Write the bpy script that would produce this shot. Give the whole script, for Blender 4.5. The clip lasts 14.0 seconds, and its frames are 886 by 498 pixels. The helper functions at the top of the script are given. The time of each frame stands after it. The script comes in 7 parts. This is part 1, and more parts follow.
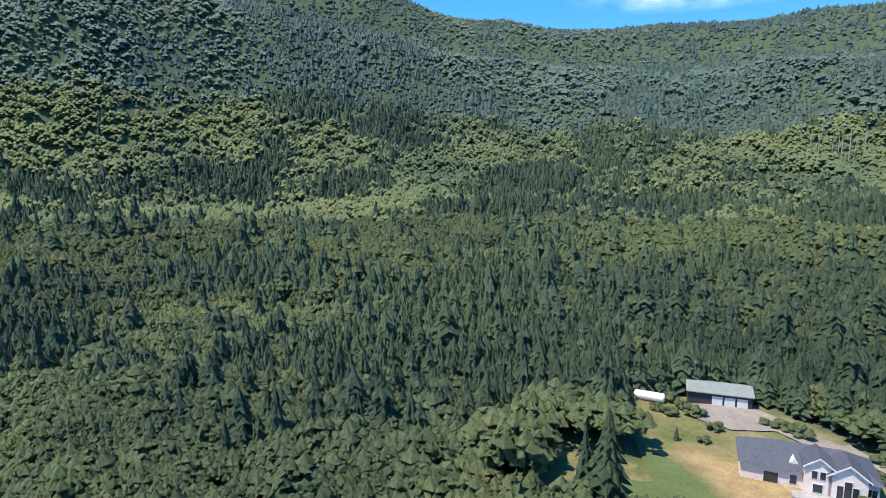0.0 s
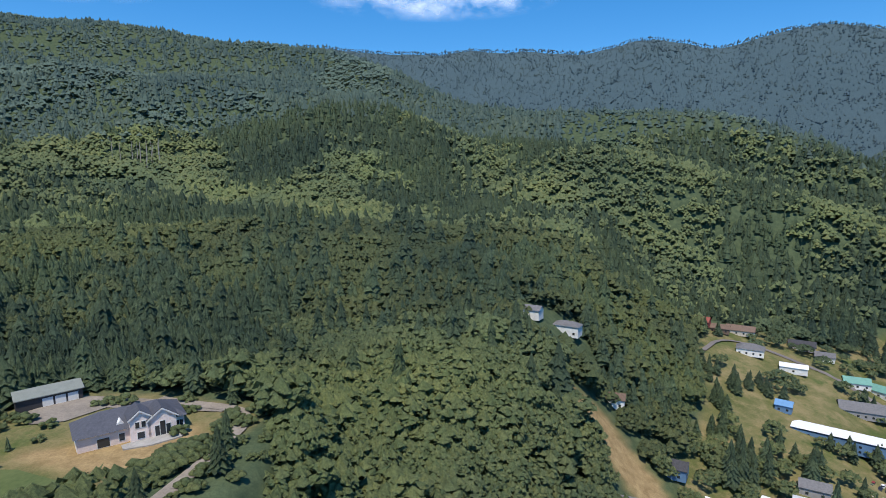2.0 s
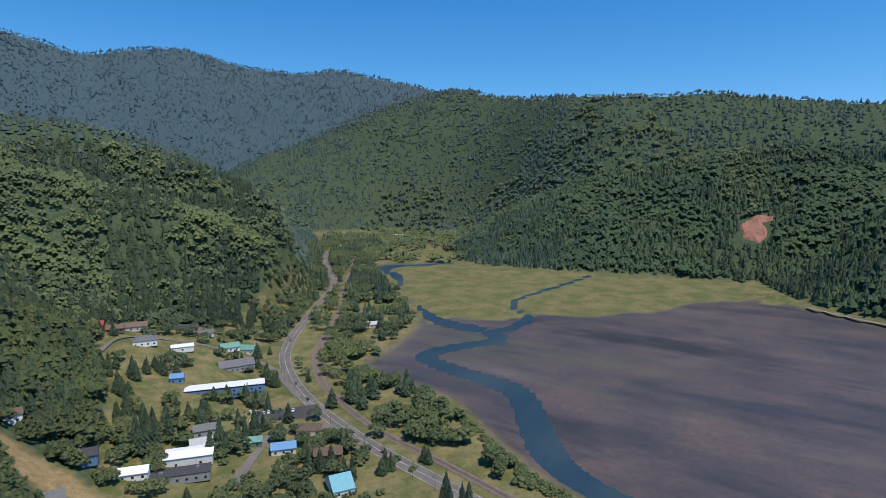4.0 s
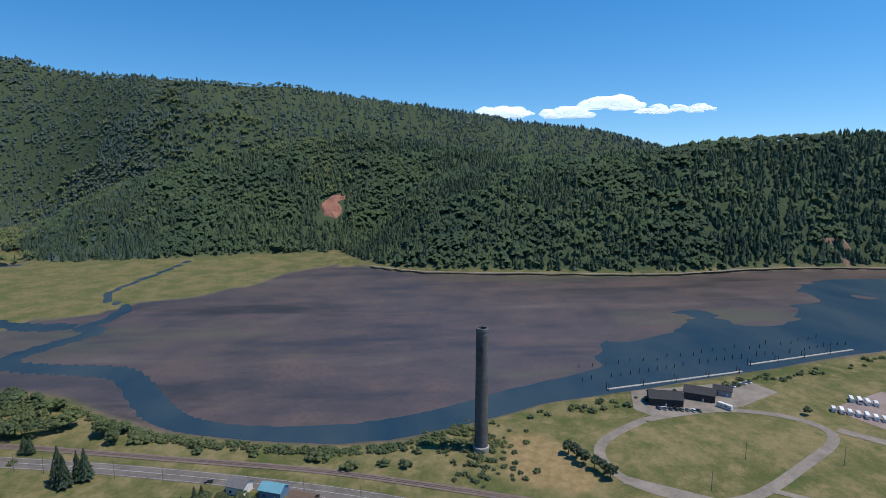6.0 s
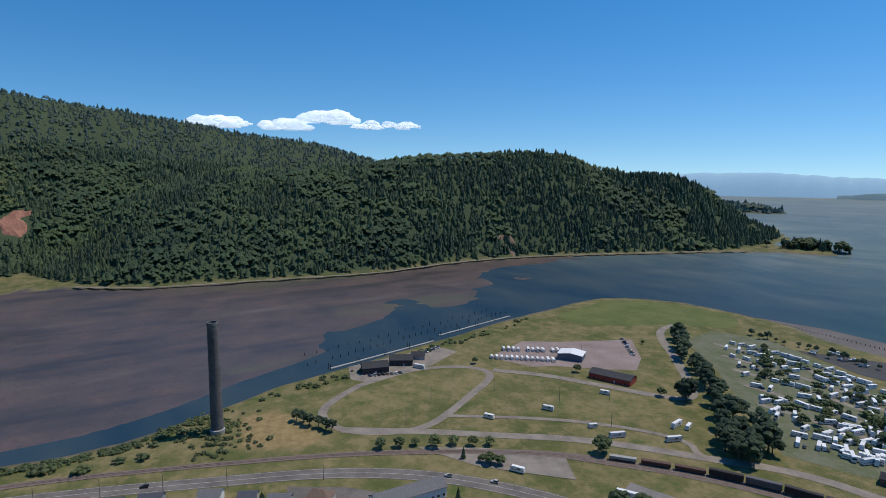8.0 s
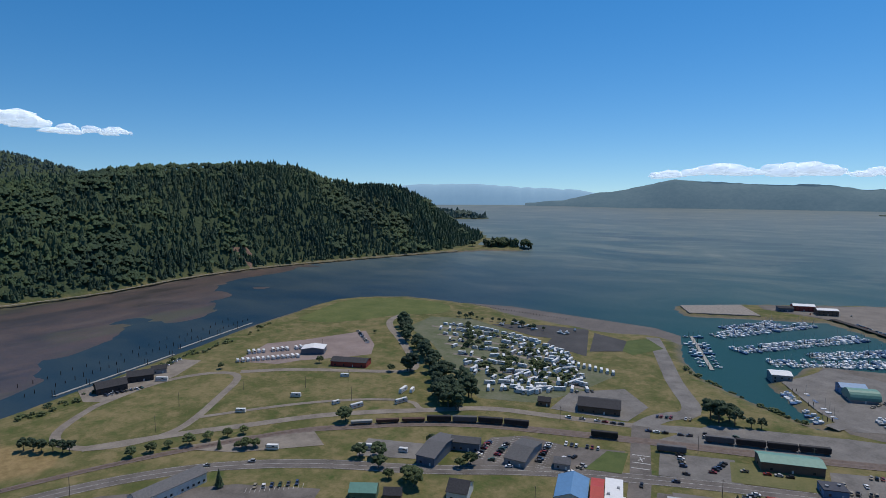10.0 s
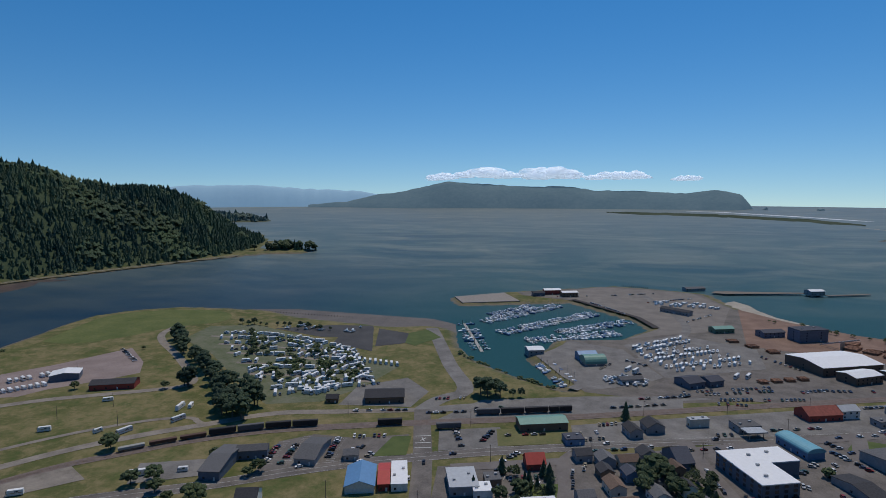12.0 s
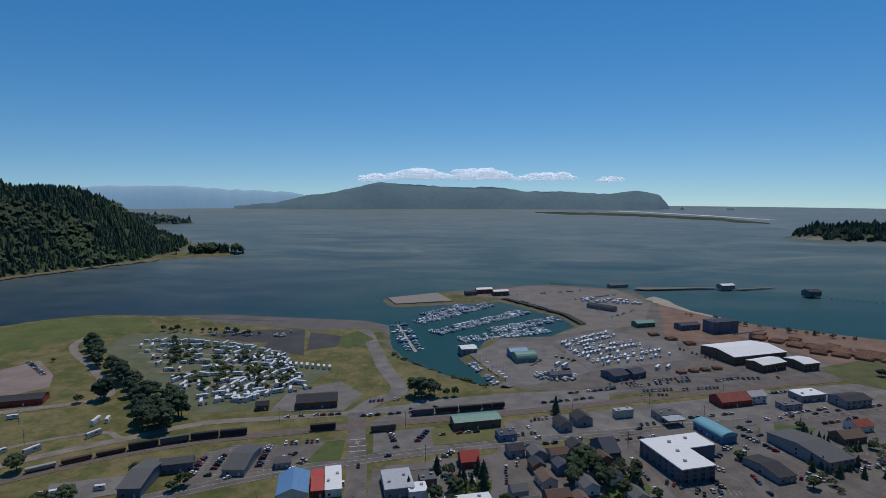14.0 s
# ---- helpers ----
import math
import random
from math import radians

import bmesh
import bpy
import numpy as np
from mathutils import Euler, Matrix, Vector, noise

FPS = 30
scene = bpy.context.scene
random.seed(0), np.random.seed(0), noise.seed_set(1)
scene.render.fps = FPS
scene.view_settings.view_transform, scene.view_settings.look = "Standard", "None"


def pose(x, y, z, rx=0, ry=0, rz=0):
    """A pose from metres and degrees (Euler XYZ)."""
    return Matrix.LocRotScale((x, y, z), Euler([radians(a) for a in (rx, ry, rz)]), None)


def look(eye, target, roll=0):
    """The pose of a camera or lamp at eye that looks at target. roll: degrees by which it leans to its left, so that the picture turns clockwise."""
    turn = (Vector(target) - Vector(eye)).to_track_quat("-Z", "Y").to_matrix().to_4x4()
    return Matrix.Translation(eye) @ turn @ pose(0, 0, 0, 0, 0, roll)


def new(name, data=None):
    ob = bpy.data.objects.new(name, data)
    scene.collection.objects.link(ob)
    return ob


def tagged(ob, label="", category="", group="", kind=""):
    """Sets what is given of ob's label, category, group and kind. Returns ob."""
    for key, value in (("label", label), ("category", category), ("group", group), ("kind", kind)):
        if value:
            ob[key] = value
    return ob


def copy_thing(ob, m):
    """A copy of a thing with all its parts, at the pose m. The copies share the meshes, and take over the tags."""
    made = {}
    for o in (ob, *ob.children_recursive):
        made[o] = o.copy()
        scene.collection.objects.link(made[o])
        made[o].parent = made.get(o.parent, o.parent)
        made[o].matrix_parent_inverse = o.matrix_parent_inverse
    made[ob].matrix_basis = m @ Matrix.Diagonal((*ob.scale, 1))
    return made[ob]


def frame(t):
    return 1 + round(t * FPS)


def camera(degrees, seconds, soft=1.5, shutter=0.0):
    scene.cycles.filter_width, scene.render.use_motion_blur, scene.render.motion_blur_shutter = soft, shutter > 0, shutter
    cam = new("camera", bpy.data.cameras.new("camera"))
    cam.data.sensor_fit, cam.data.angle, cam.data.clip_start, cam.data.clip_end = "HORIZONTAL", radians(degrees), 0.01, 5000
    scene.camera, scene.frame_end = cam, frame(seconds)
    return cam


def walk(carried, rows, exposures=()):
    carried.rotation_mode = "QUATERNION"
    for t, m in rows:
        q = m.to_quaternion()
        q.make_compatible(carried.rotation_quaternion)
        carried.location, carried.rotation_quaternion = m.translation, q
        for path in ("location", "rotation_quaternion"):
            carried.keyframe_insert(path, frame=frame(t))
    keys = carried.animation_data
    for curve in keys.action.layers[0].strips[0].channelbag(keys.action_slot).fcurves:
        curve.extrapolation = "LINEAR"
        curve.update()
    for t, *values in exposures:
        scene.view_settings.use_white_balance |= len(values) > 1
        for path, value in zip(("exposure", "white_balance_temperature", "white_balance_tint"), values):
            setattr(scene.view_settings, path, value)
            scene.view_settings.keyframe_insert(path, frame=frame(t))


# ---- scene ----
cam = camera(75.2, 14.0, 0.8)
# seconds, the eye, and heading (clockwise from +y), tilt and lean in degrees
FLIGHT = (
    (0, (-185.0, -39.3, 163.0), (-241.71, -8.14, -0.12)),
    (0.5, (-188.8, -39.0, 164.3), (-226.44, -8.02, -0.10)),
    (1, (-193.0, -36.2, 164.9), (-209.85, -8.06, -0.13)),
    (1.5, (-197.9, -29.8, 165.0), (-194.48, -8.06, -0.26)),
    (2, (-203.0, -20.3, 165.0), (-180.47, -7.98, -0.27)),
    (2.5, (-206.1, -8.4, 165.4), (-166.89, -7.28, -0.19)),
    (3, (-204.1, 5.0, 165.8), (-152.11, -7.17, -0.11)),
    (3.5, (-195.8, 18.5, 165.9), (-138.72, -6.92, 0.04)),
    (4, (-182.4, 31.4, 165.7), (-124.25, -7.04, 0.14)),
    (4.5, (-167.0, 42.5, 165.6), (-111.10, -7.64, 0.08)),
    (5, (-150.0, 51.3, 165.5), (-100.66, -8.00, 0.00)),
    (5.5, (-132.0, 57.6, 165.6), (-92.59, -8.29, -0.04)),
    (6, (-113.5, 61.0, 165.9), (-85.89, -8.40, -0.07)),
    (6.5, (-95.0, 61.9, 166.3), (-79.54, -8.27, -0.11)),
    (7, (-77.1, 60.2, 166.8), (-73.04, -7.98, -0.04)),
    (7.5, (-60.9, 55.0, 166.9), (-66.01, -7.62, 0.10)),
    (8, (-47.0, 48.0, 166.8), (-59.03, -7.25, 0.20)),
    (8.5, (-35.5, 39.5, 166.7), (-52.56, -6.94, 0.26)),
    (9, (-25.0, 29.0, 166.5), (-46.29, -6.75, 0.40)),
    (9.5, (-15.0, 18.5, 166.5), (-39.72, -6.27, 0.26)),
    (10, (-6.5, 8.5, 166.5), (-33.05, -6.09, 0.00)),
    (10.5, (-1.0, 1.3, 166.5), (-27.35, -5.96, 0.00)),
    (11, (0.0, 0.0, 166.5), (-20.37, -5.94, 0.00)),
    (11.5, (0.0, 0.0, 166.5), (-14.64, -5.95, 0.00)),
    (12, (0.0, 0.0, 166.5), (-11.85, -5.95, 0.00)),
    (12.5, (0.0, 0.0, 166.5), (-8.43, -5.90, 0.00)),
    (13, (0.0, 0.0, 166.5), (-7.01, -5.88, 0.00)),
    (13.5, (0.0, 0.0, 166.5), (-6.00, -5.91, 0.00)),
    (14, (0.0, 0.0, 166.5), (-5.10, -5.88, 0.00)),
)


def facing(eye, heading, tilt, lean):
    h, p = radians(heading), radians(tilt)
    ahead = Vector((math.sin(h) * math.cos(p), math.cos(h) * math.cos(p), math.sin(p)))
    return look(eye, Vector(eye) + ahead * 10, lean)


walk(cam, [(t, facing(eye, *turn)) for t, eye, turn in FLIGHT],
     exposures=((0, 1.1), (1, 0.75), (1.5, 0.55), (3, 0.32), (4, 0.24), (6.5, 0.06), (8, -0.16), (10.5, -0.42), (11.5, -0.58), (14, -0.72)))

# ---- sky and sun ----
SUN_AZ, SUN_EL = 12.0, 65.0
world = bpy.data.worlds.new("sky")
scene.world = world
world.use_nodes = True
wn = world.node_tree.nodes
sky = wn.new("ShaderNodeTexSky")
sky.sky_type = "NISHITA"
sky.sun_disc = False
sky.sun_elevation, sky.sun_rotation = radians(SUN_EL), radians(SUN_AZ)
sky.altitude, sky.air_density, sky.dust_density, sky.ozone_density = 50, 1.0, 0.08, 3.5
wn["Background"].inputs["Strength"].default_value = 0.14
lift = wn.new("ShaderNodeVectorMath")
lift.inputs[1].default_value = (0, 0, 0.085)
world.node_tree.links.new(wn.new("ShaderNodeTexCoord").outputs["Generated"], lift.inputs[0])
world.node_tree.links.new(lift.outputs[0], sky.inputs["Vector"])
deep = wn.new("ShaderNodeHueSaturation")
deep.inputs["Saturation"].default_value = 1.36
world.node_tree.links.new(sky.outputs["Color"], deep.inputs["Color"])
world.node_tree.links.new(deep.outputs["Color"], wn["Background"].inputs["Color"])
sun = new("sun", bpy.data.lights.new("sun", "SUN"))
sun.data.energy, sun.data.angle, sun.data.color = 3.6, radians(0.5), (1.0, 0.905, 0.765)
away = Vector((math.sin(radians(SUN_AZ)) * math.cos(radians(SUN_EL)), math.cos(radians(SUN_AZ)) * math.cos(radians(SUN_EL)), math.sin(radians(SUN_EL))))
sun.matrix_world = look(away * 900, (0, 0, 0))


# ---- materials ----
def node_mat(name, rough=0.9, spec=0.3, metal=0.0):
    m = bpy.data.materials.new(name)
    m.use_nodes = True
    b = m.node_tree.nodes["Principled BSDF"]
    b.inputs["Roughness"].default_value = rough
    b.inputs["Specular IOR Level"].default_value = spec
    b.inputs["Metallic"].default_value = metal
    return m, m.node_tree.nodes, m.node_tree.links, b


def noise_tex(n, l, scale, detail=6.0, rough=0.6, vec=None):
    t = n.new("ShaderNodeTexNoise")
    t.inputs["Scale"].default_value, t.inputs["Detail"].default_value, t.inputs["Roughness"].default_value = scale, detail, rough
    if vec is None:
        vec = n.new("ShaderNodeNewGeometry").outputs["Position"]
    l.new(vec, t.inputs["Vector"])
    return t.outputs["Fac"]


def ramp(n, l, fac, stops):
    r = n.new("ShaderNodeValToRGB")
    e = r.color_ramp.elements
    while len(e) < len(stops):
        e.new(0.5)
    for k, (p, c) in zip(e, stops):
        k.position, k.color = p, (*c, 1)
    l.new(fac, r.inputs["Fac"])
    return r.outputs["Color"]


def blend(n, l, fac, a, b, kind="MIX"):
    m = n.new("ShaderNodeMix")
    m.data_type, m.blend_type = "RGBA", kind
    for v, s in ((fac, m.inputs["Factor"]), (a, m.inputs[6]), (b, m.inputs[7])):
        if isinstance(v, (int, float)):
            s.default_value = v
        elif isinstance(v, tuple):
            s.default_value = (*v, 1)
        else:
            l.new(v, s)
    return m.outputs[2]


def relief(n, l, b, height, strength, distance):
    k = n.new("ShaderNodeBump")
    k.inputs["Strength"].default_value, k.inputs["Distance"].default_value = strength, distance
    l.new(height, k.inputs["Height"])
    l.new(k.outputs["Normal"], b.inputs["Normal"])


def worn(name, dark, light, scale=0.6, rough=0.85, spec=0.3, metal=0.0, bump=0.0, fine=8.0, vary=0.0):
    """A surface that drifts between two colours at a coarse and a fine scale; vary: how far one object differs from the next."""
    m, n, l, b = node_mat(name, rough, spec, metal)
    tc = n.new("ShaderNodeTexCoord").outputs["Object"]
    coarse = noise_tex(n, l, scale, 4, 0.6, tc)
    grain = noise_tex(n, l, scale * fine, 5, 0.7, tc)
    mx = n.new("ShaderNodeMath")
    mx.operation = "MULTIPLY_ADD"
    mx.inputs[1].default_value = 0.45
    l.new(grain, mx.inputs[0])
    half = n.new("ShaderNodeMath")
    half.operation = "MULTIPLY"
    half.inputs[1].default_value = 0.55
    l.new(coarse, half.inputs[0])
    l.new(half.outputs[0], mx.inputs[2])
    col = ramp(n, l, mx.outputs[0], ((0.36, dark), (0.64, light)))
    if vary:
        info = n.new("ShaderNodeObjectInfo")
        hs = n.new("ShaderNodeHueSaturation")
        mr = n.new("ShaderNodeMapRange")
        mr.inputs["To Min"].default_value, mr.inputs["To Max"].default_value = 1 - vary, 1 + vary
        l.new(info.outputs["Random"], mr.inputs["Value"])
        l.new(mr.outputs[0], hs.inputs["Value"])
        l.new(col, hs.inputs["Color"])
        col = hs.outputs["Color"]
    l.new(col, b.inputs["Base Color"])
    if bump:
        relief(n, l, b, grain, 0.6, bump)
    return m


def leafy(name, dark, light, tint, coarse=False):
    m, n, l, b = node_mat(name, 0.75, 0.25)
    geo = n.new("ShaderNodeNewGeometry")
    rnd = n.new("ShaderNodeObjectInfo").outputs["Random"]
    patch = noise_tex(n, l, 0.012, 4, 0.6)
    isl = ramp(n, l, geo.outputs["Random Per Island"], ((0.0, dark), (1.0, light)))
    c = blend(n, l, ramp(n, l, patch, ((0.4, (0, 0, 0)), (0.62, (0.7, 0.7, 0.7)))), isl, tint)
    stand = noise_tex(n, l, 0.0075, 5, 0.62)
    c = blend(n, l, 1.0, c, ramp(n, l, stand, ((0.36, (0.85, 0.9, 0.97)), (0.64, (1.15, 1.1, 1.0))) if coarse else ((0.36, (0.62, 0.7, 0.82)), (0.5, (1.0, 1.0, 1.0)), (0.64, (1.2, 1.17, 1.02)))), "MULTIPLY")
    hs = n.new("ShaderNodeHueSaturation")
    mr = n.new("ShaderNodeMapRange")
    mr.inputs["To Min"].default_value, mr.inputs["To Max"].default_value = 0.8, 1.2
    l.new(rnd, mr.inputs["Value"])
    l.new(mr.outputs[0], hs.inputs["Value"])
    l.new(c, hs.inputs["Color"])
    grain = noise_tex(n, l, 0.8, 8, 0.85)
    g = ramp(n, l, grain, ((0.33, (0.8, 0.8, 0.8)), (0.67, (1.15, 1.15, 1.15))) if coarse else ((0.33, (0.4, 0.42, 0.45)), (0.67, (1.45, 1.42, 1.3))))
    leaf = blend(n, l, 1.0, hs.outputs["Color"], g, "MULTIPLY")
    l.new(leaf, b.inputs["Base Color"])
    relief(n, l, b, grain, 1.0, 0.8)
    # leaves let part of the light through
    thin = n.new("ShaderNodeBsdfTranslucent")
    l.new(leaf, thin.inputs["Color"])
    both = n.new("ShaderNodeMixShader")
    both.inputs["Fac"].default_value = 0.2
    l.new(b.outputs[0], both.inputs[1])
    l.new(thin.outputs[0], both.inputs[2])
    l.new(both.outputs[0], n["Material Output"].inputs["Surface"])
    return m


def ground_mat():
    """Grass, marsh, mud, dry grass, forest floor, earth and haze-tinted far woods, mixed by the masks that the ground
    carries.
    """
    m, n, l, b = node_mat("ground_cover", 0.95, 0.15)
    n1, n2, n3 = noise_tex(n, l, 0.02, 6), noise_tex(n, l, 0.25, 6), noise_tex(n, l, 1.8, 4)

    def mask(name):
        a = n.new("ShaderNodeAttribute")
        a.attribute_name = name
        return a.outputs["Fac"]

    grass = blend(n, l, ramp(n, l, n1, ((0.38, (0, 0, 0)), (0.62, (1, 1, 1)))), (0.1, 0.108, 0.04), (0.21, 0.178, 0.088))
    grass = blend(n, l, ramp(n, l, n2, ((0.35, (0, 0, 0)), (0.7, (0.5, 0.5, 0.5)))), grass, (0.07, 0.092, 0.026))
    tuft = noise_tex(n, l, 0.075, 8, 0.72)
    grass = blend(n, l, ramp(n, l, tuft, ((0.49, (0, 0, 0)), (0.64, (0.75, 0.75, 0.75)))), grass, (0.25, 0.2, 0.105))
    grass = blend(n, l, ramp(n, l, tuft, ((0.34, (0.8, 0.8, 0.8)), (0.46, (0, 0, 0)))), grass, (0.065, 0.1, 0.028))
    mud = ramp(n, l, n1, ((0.3, (0.066, 0.052, 0.05)), (0.5, (0.1, 0.074, 0.066)), (0.72, (0.138, 0.092, 0.074))))
    mud = blend(n, l, ramp(n, l, n2, ((0.45, (0, 0, 0)), (0.7, (0.6, 0.6, 0.6)))), mud, (0.05, 0.05, 0.04))
    flow = n.new("ShaderNodeMapping")
    flow.inputs["Rotation"].default_value, flow.inputs["Scale"].default_value = (0, 0, 0.45), (1.0, 0.28, 1.0)
    l.new(n.new("ShaderNodeNewGeometry").outputs["Position"], flow.inputs["Vector"])
    veins = noise_tex(n, l, 0.02, 9, 0.62, flow.outputs[0])
    mud = blend(n, l, ramp(n, l, veins, ((0.36, (0.75, 0.75, 0.75)), (0.5, (0, 0, 0)))), mud, (0.038, 0.038, 0.042))
    mud = blend(n, l, ramp(n, l, veins, ((0.56, (0, 0, 0)), (0.72, (0.7, 0.7, 0.7)))), mud, (0.165, 0.13, 0.105))
    weed = noise_tex(n, l, 0.007, 8, 0.68, flow.outputs[0])
    mud = blend(n, l, ramp(n, l, weed, ((0.54, (0, 0, 0)), (0.62, (0.7, 0.7, 0.7)))), mud, (0.1, 0.1, 0.055))
    mud = blend(n, l, ramp(n, l, weed, ((0.36, (0.85, 0.85, 0.85)), (0.43, (0, 0, 0)))), mud, (0.034, 0.03, 0.024))
    marsh = ramp(n, l, n2, ((0.3, (0.125, 0.12, 0.05)), (0.7, (0.225, 0.188, 0.092))))
    marsh = blend(n, l, ramp(n, l, noise_tex(n, l, 0.03, 6), ((0.42, (0, 0, 0)), (0.6, (0.9, 0.9, 0.9)))), marsh, (0.1, 0.115, 0.045))
    wood = ramp(n, l, n2, ((0.3, (0.042, 0.064, 0.036)), (0.7, (0.085, 0.112, 0.058))))
    # ground between far trees, with blue haze painted into its colour
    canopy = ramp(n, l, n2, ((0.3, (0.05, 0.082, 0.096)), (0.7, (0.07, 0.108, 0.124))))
    dry = ramp(n, l, n2, ((0.3, (0.21, 0.145, 0.07)), (0.7, (0.36, 0.265, 0.135))))
    earth = ramp(n, l, n2, ((0.3, (0.19, 0.155, 0.125)), (0.7, (0.27, 0.23, 0.19))))
    c = grass
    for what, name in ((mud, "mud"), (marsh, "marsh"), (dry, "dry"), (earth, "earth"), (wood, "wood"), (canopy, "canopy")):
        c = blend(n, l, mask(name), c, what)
    c = blend(n, l, 0.35, c, ramp(n, l, n3, ((0.3, (0.5, 0.5, 0.5)), (0.7, (1.4, 1.4, 1.4)))), "MULTIPLY")
    l.new(c, b.inputs["Base Color"])
    wet = n.new("ShaderNodeMapRange")
    wet.inputs["To Min"].default_value, wet.inputs["To Max"].default_value = 0.95, 0.42
    l.new(mask("mud"), wet.inputs["Value"])
    l.new(wet.outputs[0], b.inputs["Roughness"])
    sheen = n.new("ShaderNodeMapRange")
    sheen.inputs["To Min"].default_value, sheen.inputs["To Max"].default_value = 0.12, 0.5
    l.new(mask("mud"), sheen.inputs["Value"])
    l.new(sheen.outputs[0], b.inputs["Specular IOR Level"])
    relief(n, l, b, n3, 0.35, 0.2)
    return m


def water_mat():
    """Sheltered shallows with the sky's blue painted in, turning to teal open water, paler far out, with pale,
    wind-drawn streaks.
    """
    m, n, l, b = node_mat("bay_water", 0.4, 0.12)
    b.inputs["IOR"].default_value = 1.16
    pos = n.new("ShaderNodeNewGeometry").outputs["Position"]
    mp = n.new("ShaderNodeMapping")
    mp.inputs["Scale"].default_value = (0.5, 1.0, 1.0)
    l.new(pos, mp.inputs["Vector"])
    drift = n.new("ShaderNodeVectorMath")
    drift.operation = "MULTIPLY_ADD"
    drift.inputs[1].default_value = (320, 320, 0)
    swirl = n.new("ShaderNodeTexNoise")
    swirl.inputs["Scale"].default_value = 0.0022
    l.new(pos, swirl.inputs["Vector"])
    l.new(swirl.outputs["Color"], drift.inputs[0])
    l.new(mp.outputs[0], drift.inputs[2])
    streak = noise_tex(n, l, 0.009, 9, 0.68, drift.outputs[0])
    wide = noise_tex(n, l, 0.0026, 7, 0.62, drift.outputs[0])
    deep = ramp(n, l, wide, ((0.34, (0.062, 0.108, 0.128)), (0.5, (0.098, 0.148, 0.152)), (0.66, (0.145, 0.186, 0.176))))
    xyz = n.new("ShaderNodeSeparateXYZ")
    l.new(pos, xyz.inputs[0])
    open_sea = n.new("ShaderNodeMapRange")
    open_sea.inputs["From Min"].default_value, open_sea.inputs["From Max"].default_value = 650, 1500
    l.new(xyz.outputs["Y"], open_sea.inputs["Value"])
    # the sky's blue reflection is painted into the shallows' base colour
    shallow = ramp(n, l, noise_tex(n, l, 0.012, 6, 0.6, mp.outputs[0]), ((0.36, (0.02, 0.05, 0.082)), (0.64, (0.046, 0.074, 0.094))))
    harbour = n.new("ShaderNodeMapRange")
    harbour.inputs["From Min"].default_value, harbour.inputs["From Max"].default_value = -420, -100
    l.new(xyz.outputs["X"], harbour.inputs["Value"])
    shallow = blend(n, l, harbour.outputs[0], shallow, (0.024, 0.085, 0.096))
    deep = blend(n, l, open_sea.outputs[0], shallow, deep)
    # colour grows paler with distance along y
    far_paling = n.new("ShaderNodeMapRange")
    far_paling.inputs["From Min"].default_value, far_paling.inputs["From Max"].default_value = 1500, 3900
    far_paling.inputs["To Max"].default_value = 0.8
    l.new(xyz.outputs["Y"], far_paling.inputs["Value"])
    deep = blend(n, l, far_paling.outputs[0], deep, (0.19, 0.225, 0.225))
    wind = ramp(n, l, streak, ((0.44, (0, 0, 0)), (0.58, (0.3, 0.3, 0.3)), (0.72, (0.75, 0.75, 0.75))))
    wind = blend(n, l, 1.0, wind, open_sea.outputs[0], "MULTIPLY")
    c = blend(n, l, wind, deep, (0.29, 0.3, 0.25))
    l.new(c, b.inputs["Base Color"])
    rp = noise_tex(n, l, 0.5, 5, 0.6)
    relief(n, l, b, rp, 0.45, 0.3)
    return m


GROUND, WATER = ground_mat(), water_mat()
CONIFER = leafy("conifer_needles", (0.054, 0.088, 0.054), (0.108, 0.15, 0.084), (0.08, 0.118, 0.072))
BROADLEAF = leafy("broadleaf", (0.082, 0.116, 0.056), (0.156, 0.18, 0.08), (0.112, 0.15, 0.074))
# blue distance haze is painted into the next two forest greens
FAR_HAZE_GREEN = leafy("far_forest_hazed", (0.056, 0.09, 0.105), (0.07, 0.11, 0.125), (0.062, 0.1, 0.118), True)
HILL_HAZE_GREEN = leafy("hill_forest_hazed", (0.07, 0.112, 0.096), (0.108, 0.152, 0.12), (0.086, 0.134, 0.114), True)
HILL_LEAF = leafy("hill_broadleaf", (0.04, 0.074, 0.042), (0.068, 0.108, 0.056), (0.054, 0.092, 0.05))
BARK = worn("bark", (0.09, 0.075, 0.06), (0.2, 0.18, 0.15), 1.5)
ASPHALT = worn("asphalt", (0.1, 0.09, 0.082), (0.2, 0.18, 0.164), 0.09, 0.9, 0.2, fine=12)
GRAVEL = worn("gravel", (0.16, 0.14, 0.118), (0.3, 0.265, 0.225), 0.1, 0.95, 0.2, fine=14)
CONCRETE = worn("concrete", (0.26, 0.255, 0.245), (0.38, 0.37, 0.355), 0.2)
STACK = worn("weathered_concrete", (0.075, 0.073, 0.072), (0.19, 0.185, 0.18), 0.12, 0.95, 0.15, bump=0.05, fine=9)
WHITE = worn("white_paint", (0.68, 0.68, 0.67), (0.82, 0.82, 0.81), 0.3, 0.6)
LINE = worn("road_paint", (0.38, 0.38, 0.36), (0.68, 0.68, 0.66), 0.5)


# ---- the lie of the land ----
HUB = (-180.0, 10.0)


def table(az, rows):
    """Smooth values between (bearing, value...) rows."""
    a = np.array(rows, float)
    out = []
    for k in range(1, a.shape[1]):
        v = np.interp(az, a[:, 0], a[:, k])
        v = (v + np.interp(az - 1.2, a[:, 0], a[:, k]) + np.interp(az + 1.2, a[:, 0], a[:, k])) / 3
        out.append(v)
    return out


